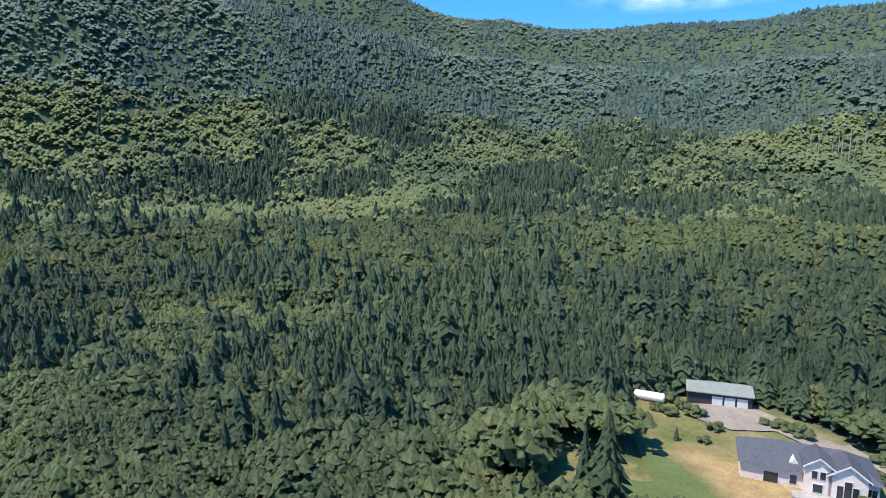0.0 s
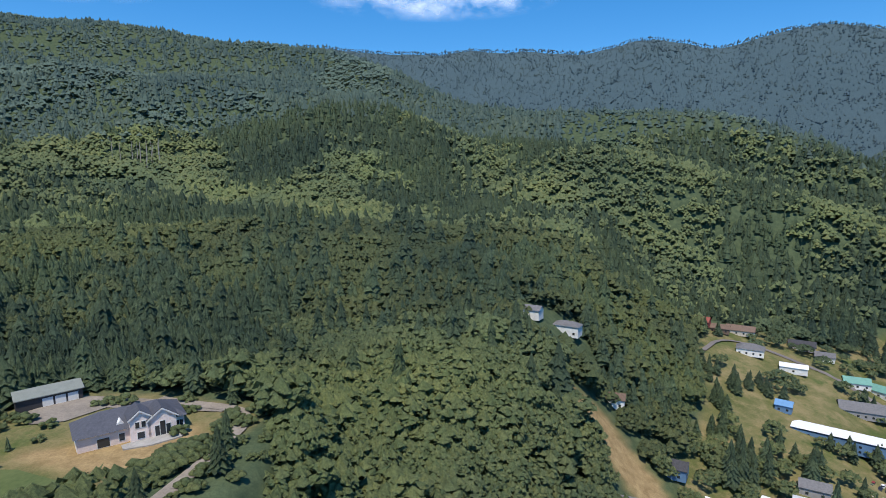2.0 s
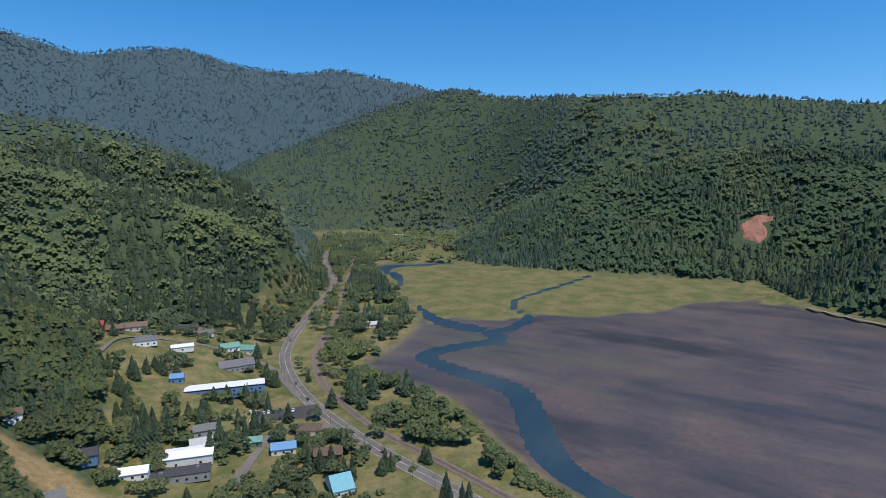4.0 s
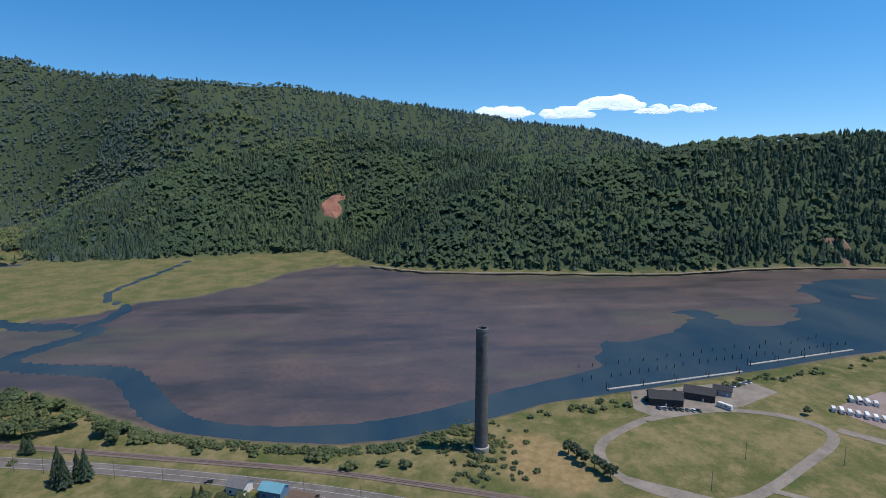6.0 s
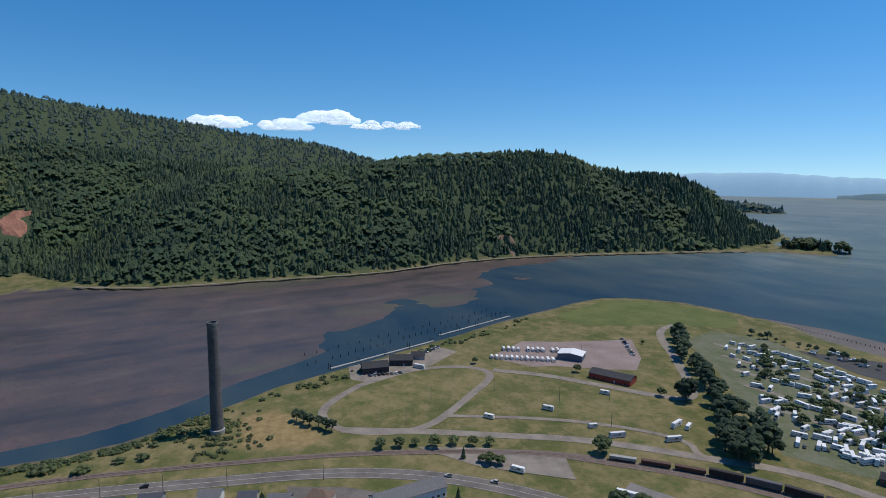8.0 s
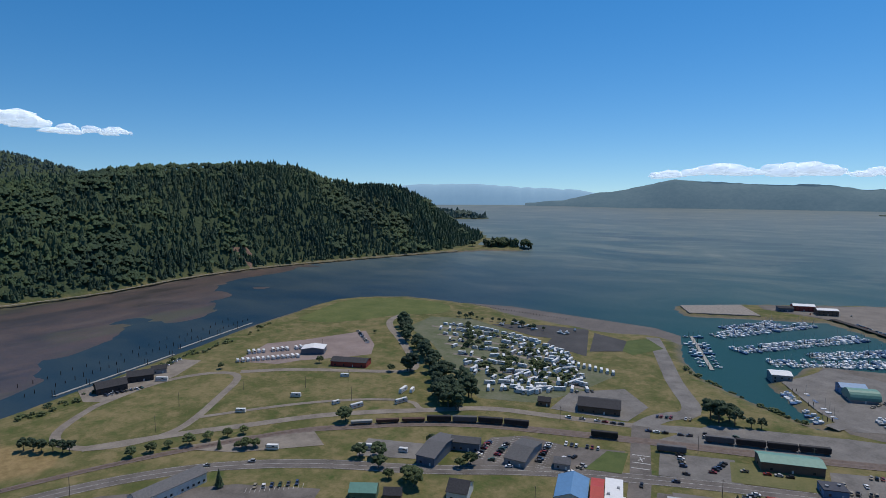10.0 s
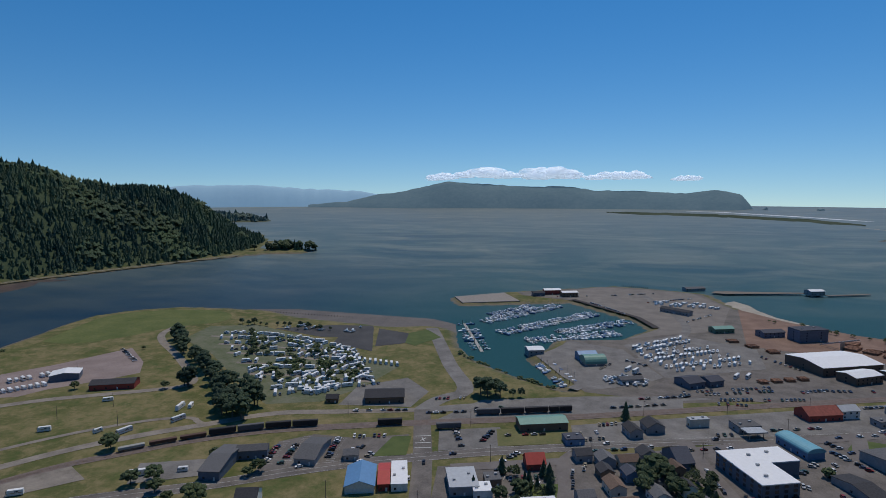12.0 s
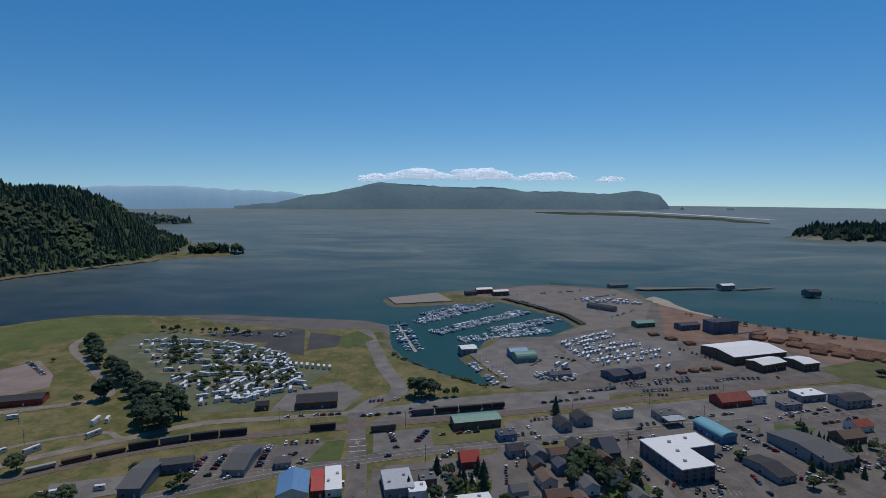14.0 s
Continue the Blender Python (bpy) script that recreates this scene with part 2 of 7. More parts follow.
# near hillside: bearing from the hub, height at 150, 300, 600 m, then the ridge's distance and height
HILLSIDE = ((-300, 86, 86, 120, 1500, 626), (-260, 86, 86, 120, 1500, 620), (-250, 86, 86, 120, 1500, 595), (-244, 86, 86, 120, 1500, 570), (-240, 86, 86, 120, 1500, 520), (-234, 86, 86, 120, 1500, 505), (-228, 86, 86, 119, 1500, 480), (-222, 88, 86, 118, 1500, 476), (-214, 92, 86, 118, 1500, 465), (-208, 92, 86, 118, 1500, 470), (-203, 88, 86, 118, 1460, 452), (-198, 84, 85, 118, 1400, 428), (-193, 82, 84, 118, 1320, 412), (-188, 79, 84, 117, 1250, 384), (-184, 76, 84, 116, 1180, 350), (-181, 73, 84, 116, 1120, 310), (-178, 70, 84, 115, 1050, 276), (-172, 60, 84, 113, 1000, 252), (-168, 48, 78, 110, 960, 247), (-164, 36, 58, 96, 950, 246), (-160, 25, 33, 66, 930, 243), (-156, 16, 20, 52, 910, 236), (-152, 9, 11, 42, 900, 220), (-148, 5, 6, 30, 890, 198), (-143, 3, 4, 16, 860, 158), (-139, 2, 3, 6, 840, 115), (-136, 1, 2, 3, 820, 70), (-131, 0, 0, 1, 800, 10))
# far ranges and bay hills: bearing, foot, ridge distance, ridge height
FAR_RANGE = ((-215, 2250, 3000, 640), (-200, 2250, 3000, 735), (-192, 2250, 3000, 762), (-188, 2250, 3000, 738), (-184, 2250, 3000, 735), (-180, 2250, 3000, 726), (-177, 2250, 3000, 754), (-174, 2250, 3000, 735), (-171, 2250, 3000, 748), (-168, 2250, 3000, 715), (-165, 2250, 3000, 730), (-162, 2250, 3000, 775), (-159, 2250, 3000, 750), (-155.6, 2250, 3000, 690), (-152, 2250, 3000, 745), (-149, 2250, 3000, 762), (-146, 2250, 3000, 740), (-143, 2250, 3000, 700), (-140, 2250, 3000, 684), (-137, 2250, 3000, 672), (-133.5, 2250, 3000, 714), (-130, 2250, 3000, 672), (-126, 2250, 3000, 625), (-122, 2250, 3000, 560), (-108, 2250, 3000, 260))
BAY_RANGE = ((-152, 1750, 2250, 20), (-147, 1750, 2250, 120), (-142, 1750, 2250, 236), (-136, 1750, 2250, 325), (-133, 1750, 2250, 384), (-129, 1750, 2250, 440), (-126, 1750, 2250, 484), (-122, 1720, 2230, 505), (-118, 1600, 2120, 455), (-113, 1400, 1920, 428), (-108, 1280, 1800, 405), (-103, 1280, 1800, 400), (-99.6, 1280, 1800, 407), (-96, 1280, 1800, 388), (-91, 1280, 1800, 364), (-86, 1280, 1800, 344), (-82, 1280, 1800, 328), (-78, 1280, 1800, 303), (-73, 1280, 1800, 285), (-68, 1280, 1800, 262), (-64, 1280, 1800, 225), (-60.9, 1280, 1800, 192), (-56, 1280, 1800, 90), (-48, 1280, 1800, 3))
MID_HILL = ((-122, 1020, 1380, 4), (-119, 1020, 1380, 60), (-115.5, 1010, 1380, 103), (-111, 1000, 1380, 146), (-107, 1000, 1380, 178), (-103, 1000, 1380, 195), (-99, 1000, 1380, 208), (-95, 1000, 1380, 222), (-91, 1000, 1380, 224), (-87, 1000, 1380, 214), (-82, 1000, 1380, 198), (-75.9, 1000, 1380, 176), (-63.8, 1000, 1380, 160), (-50, 1000, 1380, 40))
BAY_HILL = ((-94.5, 897, 1227, 4), (-91.5, 877, 1227, 22), (-88.2, 838, 1186, 75), (-85, 810, 1144, 120), (-82, 803, 1133, 140), (-78, 804, 1134, 150), (-72, 816, 1146, 160), (-67, 833, 1162, 174), (-63, 848, 1176, 180), (-58, 886, 1210, 200), (-53, 979, 1272, 210), (-48, 1059, 1367, 219), (-45.5, 1097, 1413, 222), (-42, 1145, 1470, 208), (-39, 1182, 1512, 172), (-36, 1226, 1562, 164), (-33.5, 1263, 1606, 164), (-31, 1305, 1663, 142), (-28.5, 1353, 1718, 92), (-26, 1400, 1769, 10), (-24.1, 1436, 1783, 3), (-22.6, 1456, 1783, 3))


def fbm(x, y, scale, seed, octaves=4):
    """Layered value noise over arrays, -1 to 1."""
    rng = np.random.RandomState(seed)
    lat = rng.rand(256, 256) * 2 - 1
    out, amp, tot = 0.0, 1.0, 0.0
    for o in range(octaves):
        u, v = x / scale + 37.3 * o, y / scale + 11.7 * o
        i, j = np.floor(u).astype(int), np.floor(v).astype(int)
        fu, fv = u - i, v - j
        fu, fv = fu * fu * (3 - 2 * fu), fv * fv * (3 - 2 * fv)
        a, b = lat[i % 256, j % 256], lat[(i + 1) % 256, j % 256]
        c, d = lat[i % 256, (j + 1) % 256], lat[(i + 1) % 256, (j + 1) % 256]
        out = out + amp * ((a * (1 - fu) + b * fu) * (1 - fv) + (c * (1 - fu) + d * fu) * fv)
        tot, amp, scale = tot + amp, amp * 0.5, scale * 0.5
    return out / tot


def within(x, y, outline):
    """Signed distance to a closed outline, positive inside."""
    p = np.array(outline, float)
    best, inside = np.full(x.shape, 1e9), np.zeros(x.shape, bool)
    for (ax, ay), (bx, by) in zip(p, np.roll(p, -1, axis=0)):
        dx, dy = bx - ax, by - ay
        t = np.clip(((x - ax) * dx + (y - ay) * dy) / (dx * dx + dy * dy + 1e-9), 0, 1)
        best = np.minimum(best, np.hypot(x - ax - t * dx, y - ay - t * dy))
        if ay != by:
            inside ^= ((ay > y) != (by > y)) & (x < (bx - ax) * (y - ay) / (by - ay) + ax)
    return np.where(inside, best, -best)


def along(x, y, line):
    """Distance to an open line."""
    best = np.full(np.shape(x), 1e9)
    for (ax, ay), (bx, by) in zip(line, line[1:]):
        dx, dy = bx - ax, by - ay
        t = np.clip(((x - ax) * dx + (y - ay) * dy) / (dx * dx + dy * dy + 1e-9), 0, 1)
        best = np.minimum(best, np.hypot(x - ax - t * dx, y - ay - t * dy))
    return best


def rounded(line, times=2):
    """Chaikin rounding of an open line."""
    p = [tuple(map(float, q)) for q in line]
    for _ in range(times):
        q = [p[0]]
        for (ax, ay), (bx, by) in zip(p, p[1:]):
            q += [(ax * 0.75 + bx * 0.25, ay * 0.75 + by * 0.25), (ax * 0.25 + bx * 0.75, ay * 0.25 + by * 0.75)]
        p = q + [p[-1]]
    return p


# the town's shore, from the head of the bay round the old mill point to the log yard
TOWN_SHORE = ((-1000, -700), (-870, -529), (-760, -410), (-690, -352), (-622, -327), (-548, -312), (-536, -262), (-528, -212), (-512, -178), (-492, -150), (-474, -122), (-456, -90), (-446, -55), (-436, -12), (-430, 20), (-432, 55), (-452, 100), (-484, 162), (-500, 232),
              (-524, 322), (-555, 428), (-572, 522), (-590, 588), (-592, 630), (-560, 675), (-520, 698), (-465, 704), (-395, 702), (-335, 672), (-250, 655), (-207, 648), (-150, 662), (-128, 640), (-112, 578), (-85, 528),
              (-40, 490), (6, 458), (18, 460), (0, 500), (-26, 560), (-8, 590), (0, 628), (65, 636), (108, 700), (95, 754), (16, 862), (-138, 806), (-160, 850), (-76, 915))
TOWN_SHORE += ((85, 1002), (150, 985), (219, 957), (226, 890), (236, 838), (272, 769), (325, 711), (387, 684), (440, 650), (700, 560), (1500, 300), (4800, -1500), (4800, -4800), (-4800, -4800), (-4800, -900), (-2600, -200), (-1500, -60), (-1400, -300), (-1250, -480))
MUD_CHANNEL = rounded(((-1300, -100), (-1231, -240), (-1223, -310), (-1059, -308), (-941, -320), (-847, -322), (-797, -256), (-733, -257), (-710, -270), (-697, -240), (-652, -266), (-603, -285), (-588, -237), (-580, -180), (-566, -155), (-525, -127), (-484, -96), (-464, -62), (-456, -25), (-452, 20), (-460, 60), (-476, 105), (-506, 165), (-535, 250), (-575, 350), (-640, 520), (-720, 760)))
SIDE_CHANNEL = rounded(((-960, -600), (-879, -524), (-804, -470), (-754, -390), (-717, -338), (-714, -285)))
MUD_FLAT = ((-450, -20), (-475, 70), (-540, 135), (-650, 205), (-770, 370), (-890, 640), (-980, 840), (-1070, 880), (-1120, 100), (-1000, -350), (-720, -380), (-560, -330), (-500, -170))
MARSH = ((-690, -340), (-744, -335), (-758, -288), (-825, -256), (-851, -196), (-907, -146), (-1000, -110), (-1050, -59), (-1046, 14), (-1020, 142), (-985, 230), (-960, 330), (-990, 420), (-1180, 430), (-1330, -60), (-1340, -297), (-1240, -400), (-1130, -560), (-1010, -650), (-900, -560), (-800, -440))

# highway and railway, which the foot of the hills makes room for
HIGHWAY = rounded(((-1300, -1000), (-1134, -921), (-1026, -845), (-896, -698), (-824, -608), (-742, -545), (-670, -494), (-606, -447), (-559, -411), (-523, -377), (-496, -340), (-477, -308), (-461, -275), (-448, -239), (-435, -197), (-428, -163), (-422, -130), (-414, -90), (-399, -27), (-383, 30), (-362, 86), (-338, 150), (-308, 195), (-273, 226), (-236, 249), (-190, 270), (-138, 304), (-78, 330), (-39, 345), (4, 359), (64, 379), (132, 398), (184, 412), (255, 436), (420, 492)))
RAIL = rounded(((-1000, -735), (-823, -589), (-660, -442), (-560, -375), (-517, -330), (-491, -295), (-468, -246), (-452, -202), (-444, -155), (-434, -111), (-422, -58), (-408, 10), (-384, 83), (-356, 159), (-327, 215), (-293, 268), (-266, 291), (-235, 318), (-195, 342), (-155, 356), (-89, 378), (-27, 396), (36, 417), (115, 446), (179, 469), (237, 490), (300, 510), (450, 560)))
GRADE = HIGHWAY[::4]
SPIT = ((1000, 2080), (1120, 1960), (1500, 1880), (2600, 1700), (2700, 2300), (1500, 2330), (1130, 2240))


def land(x, y):
    """Height of the ground, and its masks."""
    x, y = np.asarray(x, float), np.asarray(y, float)
    dx, dy = x - HUB[0], y - HUB[1]
    r = np.hypot(dx, dy)
    az = np.degrees(np.arctan2(dx, dy))
    az = np.where(az > 60, az - 360, az)
    h150, h300, h600, rr, top = table(az, HILLSIDE)
    z = np.where(r < 150, h150 * (0.8 + 0.2 * r / 150) * np.sin(np.clip(r / 90, 0, 1) * math.pi / 2), np.where(r < 300, h150 + (h300 - h150) * (r - 150) / 150, h300 + (h600 - h300) * (r - 300) / 300))
    u = np.clip((r - 600) / np.maximum(rr - 600, 1), 0, 1)
    crest = np.exp(-((u - 0.42) / 0.13) ** 2) - 0.8 * np.exp(-((u - 0.68) / 0.12) ** 2)
    z = np.where(r > 600, h600 + (top - h600) * (0.35 * u + 0.65 * u * u * (3 - 2 * u) + 0.11 * crest), z)
    z = np.where(r > rr, top * np.clip(1 - (r - rr) / 900, 0.15, 1), z)
    on_hill = np.clip((-135 - az) / 4, 0, 1) * np.where(x > -250, np.clip((50 + np.maximum(x, 0) * 0.45 - y) / 70, 0, 1), 1)
    hill = np.where(on_hill > 0, z * on_hill, 0)
    rel = np.clip(hill / np.maximum(top, 1), 0, 1)
    for rows, back in ((FAR_RANGE, 1500), (BAY_RANGE, 900), (MID_HILL, 600), (BAY_HILL, 500)):
        foot, rr, top = table(az, rows)
        ok = (az > rows[0][0]) & (az < rows[-1][0])
        u = np.clip((r - foot) / np.maximum(rr - foot, 1), 0, 1)
        s = 0.55 * u + 0.45 * u * u * (3 - 2 * u) if rows is not BAY_HILL else np.sin(u * math.pi / 2) ** 1.15
        k = np.where(r > rr, np.clip(1 - (r - rr) / back, 0, 1) ** 1.2, s)
        here = np.where(ok, top * k, 0)
        rel = np.where(here > hill, k, rel)
        hill = np.maximum(hill, here)
    spur = 1 - 2 * np.abs(fbm(x, y, 240.0, 3)) ** 0.7
    rough = (fbm(x, y, 420.0, 3) * 1.2 + spur * 0.75) * np.clip((hill - 25) / 120, 0, 1) * (9 + hill * 0.07) * (1 - 0.85 * rel ** 3)
    hill = np.maximum(hill + rough * np.clip((r - 250) / 400, 0, 1), 0)
    yard = np.clip(1.32 - np.hypot((x + 115) / 46, (y + 152) / 44), 0, 0.35) / 0.35
    hill = hill * (1 - yard) + 98 * yard
    hill = hill * np.where(r < 1500, np.clip((along(x, y, GRADE) - 16) / 45, 0, 1), 1)
    wob = fbm(x, y, 60.0, 5) * 6
    shore = within(x, y, TOWN_SHORE) + wob * 0.6
    bay = np.clip(-shore / 12, 0, 1)
    foot_bay = table(az, BAY_HILL)[0]
    far_bank = np.where((az > -95) & (az < -19.5), (r - foot_bay + 8) / 8, -1)
    marsh = np.clip((within(x, y, MARSH) + wob * 1.5) / 6, 0, 1)
    dep = within(x, y, MUD_FLAT) + wob * 5 + fbm(x, y, 150, 9) * 60
    flat = np.clip((dep + 62) / 260, -1.5, 0.36) + fbm(x, y, 95, 8) * 0.34
    bed = np.where(y > 900, -1.5, flat)
    bed = np.where(x > -420, -1.5, bed)
    z = np.where(bay > 0, bed * bay + 3.0 * (1 - bay), 3.0)
    z = z * (1 - marsh) + (0.75 + 0.12 * wob / 6) * marsh
    ch = along(x, y, MUD_CHANNEL)
    wide = 5 + 4 * np.clip((x + 800) / 280, 0, 1) + np.clip(y / 400, 0, 1) * 22
    cut = np.clip(1.35 - np.minimum(ch / wide, along(x, y, SIDE_CHANNEL) / 9), 0, 1)
    low = (bay > 0.2) | (marsh > 0.3)
    z = np.where(low, z - cut * 1.6, z)
    bank = np.clip(far_bank, 0, 1)
    z = np.where(bay > 0, z * (1 - bank) + 4.0 * bank, z)
    spit = np.clip(within(x, y, SPIT) / 60, 0, 1)
    hill = np.maximum(hill, spit * 30)
    u, v = (x + 722) * 0.94 + (y - 1424) * 0.34, (y - 1424) * 0.94 - (x + 722) * 0.34
    hill = np.maximum(hill, np.clip(1.25 - np.hypot(u / 78, v / 28), 0, 1) * 8)
    hill = np.maximum(hill, np.clip(1.2 - np.hypot((x + 1900) / 350, (y - 2720) / 120), 0, 1) ** 0.7 * 34)
    z = np.maximum(z, np.where(hill > 3, hill, -9))
    z = np.where((y > 1450) & (bay > 0.5) & (hill < 4), -1.5, z)
    mud = np.clip(bay * (1 - marsh) * (1 - bank) * (hill < 4), 0, 1)
    wood = np.where((x < -700) | (y > 900), np.clip((hill - 3.5) / 4, 0, 1), np.clip((hill - 10) / 8, 0, 1))
    return z, {"mud": mud, "marsh": marsh * (hill < 4) * (1 - bank), "wood": wood, "hill": hill}


def spot(x, y):
    return float(land(np.array([x]), np.array([y]))[0][0])


def mesh_from(name, verts, faces, mat=None, smooth=False):
    me = bpy.data.meshes.new(name)
    me.from_pydata([tuple(v) for v in verts], [], [tuple(f) for f in faces])
    if mat:
        me.materials.append(mat)
    if smooth:
        me.polygons.foreach_set("use_smooth", [True] * len(me.polygons))
    me.update()
    return me


def quick_mesh(name, co, tris, mat, smooth=False):
    """A triangle mesh straight from arrays."""
    me = bpy.data.meshes.new(name)
    me.vertices.add(len(co))
    me.vertices.foreach_set("co", np.asarray(co, np.float32).ravel())
    me.loops.add(tris.size)
    me.loops.foreach_set("vertex_index", np.asarray(tris, np.int32).ravel())
    me.polygons.add(len(tris))
    me.polygons.foreach_set("loop_start", np.arange(0, tris.size, 3, dtype=np.int32))
    me.polygons.foreach_set("use_smooth", np.full(len(tris), smooth))
    me.materials.append(mat)
    me.update(calc_edges=True)
    me.validate()
    return me


# clearings and bare slopes on the land
HOME_YARD = ((-73, -156), (-76, -172), (-89, -188), (-112, -187), (-138, -180), (-149, -178), (-154, -168), (-152, -158), (-145, -150), (-143, -143), (-133, -131), (-131, -122), (-119, -114), (-104, -106), (-88, -116), (-84, -128), (-98, -134), (-88, -146))
DRY_FIELD = ((-94, -150), (-107, -154), (-138, -167), (-143, -158), (-140, -147), (-131, -133), (-119, -137), (-105, -142))
BARE_SLOPE = ((-254, -272), (-262, -290), (-283, -293), (-302, -268), (-306, -238), (-303, -205), (-290, -188), (-279, -200), (-284, -240), (-270, -258))
TOWN_EDGE = ((-296, -190), (-300, -250), (-318, -292), (-360, -360), (-385, -440), (-420, -476), (-520, -470), (-620, -520), (-900, -720), (-1060, -760), (-900, -560), (-690, -372), (-560, -320), (-500, -180), (-440, -60), (-330, -130))
SLOPE_HOUSES = ((-286, -338), (-268, -350), (-242, -342), (-236, -324), (-246, -304), (-270, -306), (-286, -320))
RED_CLIFF = [(HUB[0] + r * math.sin(math.radians(a)), HUB[1] + r * math.cos(math.radians(a))) for a, r in ((-95.9, 1160), (-95.7, 1100), (-93.5, 1100), (-93.3, 1160))]
CLEARINGS = [HOME_YARD, BARE_SLOPE, TOWN_EDGE, SLOPE_HOUSES, RED_CLIFF]
CUTS = [(((-126, -178), (-140, -175), (-146, -172), (-149, -164), (-148, -155), (-147, -145), (-145, -135), (-143, -126), (-146, -112), (-156, -98)), 8.5), (((-150, -160), (-153, -140), (-153, -120), (-162, -98)), 12.0), (((-276, -236), (-276, -224)), 9.0)]
ring = np.concatenate([[0.05], np.geomspace(30, 700, 165), np.geomspace(706, 4880, 110)])
turn_a = np.radians(np.arange(0, 360, 0.75))
RR, AA = np.meshgrid(ring, turn_a, indexing="ij")
GX, GY = HUB[0] + RR * np.sin(AA), HUB[1] + RR * np.cos(AA)
GZ, MASK = land(GX, GY)
nr, na = RR.shape
idx = np.arange(nr * na).reshape(nr, na)
a0, b0, c0, d0 = idx[:-1], idx[1:], np.roll(idx, -1, 1)[1:], np.roll(idx, -1, 1)[:-1]
tri_g = np.concatenate([np.stack([a0, c0, b0], -1).reshape(-1, 3), np.stack([a0, d0, c0], -1).reshape(-1, 3)])
ground_me = quick_mesh("ground", np.stack([GX, GY, GZ], -1).reshape(-1, 3), tri_g, GROUND, True)
STACK_PATCH = ((-440, 126), (-448, 148), (-420, 160), (-387, 163), (-369, 146), (-384, 118), (-410, 112))
MASK["dry"] = np.maximum(np.clip((within(GX, GY, STACK_PATCH) + fbm(GX, GY, 14.0, 7) * 9) / 6, 0, 0.8), np.maximum(np.clip(within(GX, GY, DRY_FIELD) / 4, 0, 1), np.clip(within(GX, GY, BARE_SLOPE) / 6, 0, 1)))
MASK["wood"] = MASK["wood"] * (1 - np.clip(within(GX, GY, HOME_YARD) / 3, 0, 1)) * (1 - np.clip(within(GX, GY, BARE_SLOPE) / 3, 0, 1)) * (1 - np.clip(within(GX, GY, TOWN_EDGE) / 5, 0, 1))
# where the haze tint covers the wooded ground: beyond 2200 m
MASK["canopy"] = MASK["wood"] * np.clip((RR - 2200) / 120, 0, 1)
for key in ("mud", "marsh", "wood", "dry", "earth", "canopy"):
    at = ground_me.attributes.new(key, "FLOAT", "POINT")
    at.data.foreach_set("value", np.asarray(MASK.get(key, np.zeros_like(GZ)), np.float32).ravel())
ground = tagged(new("ground", ground_me), "green land with wooded hills, marsh and bare tidal mud", "ground", kind="structure")
wr = np.concatenate([[5], np.geomspace(60, 4880, 90)])
WR, WA = np.meshgrid(wr, np.radians(np.arange(0, 360, 3)), indexing="ij")
WX, WY = WR * np.sin(WA), WR * np.cos(WA)
WZ = np.clip((WR - 3000) / 1850, 0, 1) ** 2 * 40
iw = np.arange(WR.size).reshape(WR.shape)
a0, b0, c0, d0 = iw[:-1], iw[1:], np.roll(iw, -1, 1)[1:], np.roll(iw, -1, 1)[:-1]
tri_w = np.concatenate([np.stack([a0, c0, b0], -1).reshape(-1, 3), np.stack([a0, d0, c0], -1).reshape(-1, 3)])
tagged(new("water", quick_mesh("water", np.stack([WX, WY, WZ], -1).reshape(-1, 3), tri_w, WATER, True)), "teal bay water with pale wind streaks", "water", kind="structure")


# ---- trees ----
def ngon(n, r, z, jag=0.0, rng=None, lift=0.0):
    out = []
    for k in range(n):
        q = r * (1 + (rng.uniform(-jag, jag) if rng else 0))
        out.append((q * math.cos(6.2832 * k / n), q * math.sin(6.2832 * k / n), z + (rng.uniform(-lift, lift) if rng else 0)))
    return out


def conifer_parts(tiers, points, seed, slim=0.2):
    """Unit-height conifer: a crown of drooping, ragged branch tiers."""
    rng = random.Random(seed)
    v, f = [], []
    for k in range(tiers):
        lo = 0.1 + 0.86 * k / tiers
        r = slim * (1 - k / (tiers + 0.3)) ** 0.9 * rng.uniform(0.82, 1.15)
        hi = min(1.0, lo + (0.5 if tiers < 4 else 2.0 / tiers * 0.95 + 0.05))
        base = len(v)
        turn = rng.uniform(0, 6)
        n = max(4, points - (2 if k > tiers * 0.7 and points > 6 else 0))
        for i in range(n * 2):
            q = r * (rng.uniform(0.85, 1.2) if i % 2 == 0 else rng.uniform(0.58, 0.8))
            a = turn + math.pi * i / n
            v.append((q * math.cos(a), q * math.sin(a), lo + (rng.uniform(-0.03, 0.01) if i % 2 == 0 else 0.035)))
        v.append((rng.uniform(-0.01, 0.01), rng.uniform(-0.01, 0.01), hi))
        for i in range(n * 2):
            f.append((base + i, base + (i + 1) % (n * 2), base + n * 2))
    return np.array(v), np.array(f)


def simple_conifer(tiers, points, seed, slim=0.2):
    rng = random.Random(seed)
    v, f = [], []
    for k in range(tiers):
        lo, hi = 0.02 + 0.7 * k / tiers, min(1.0, 0.62 + 0.4 * k / max(tiers - 1, 1))
        base = len(v)
        v += ngon(points, slim * (1 - 0.62 * k / tiers), lo, 0.3, rng, 0.05) + [(0, 0, hi)]
        f += [(base + i, base + (i + 1) % points, base + points) for i in range(points)]
    return np.array(v), np.array(f)


FOLD_F = np.array([(0, 1, 2), (0, 2, 3)])


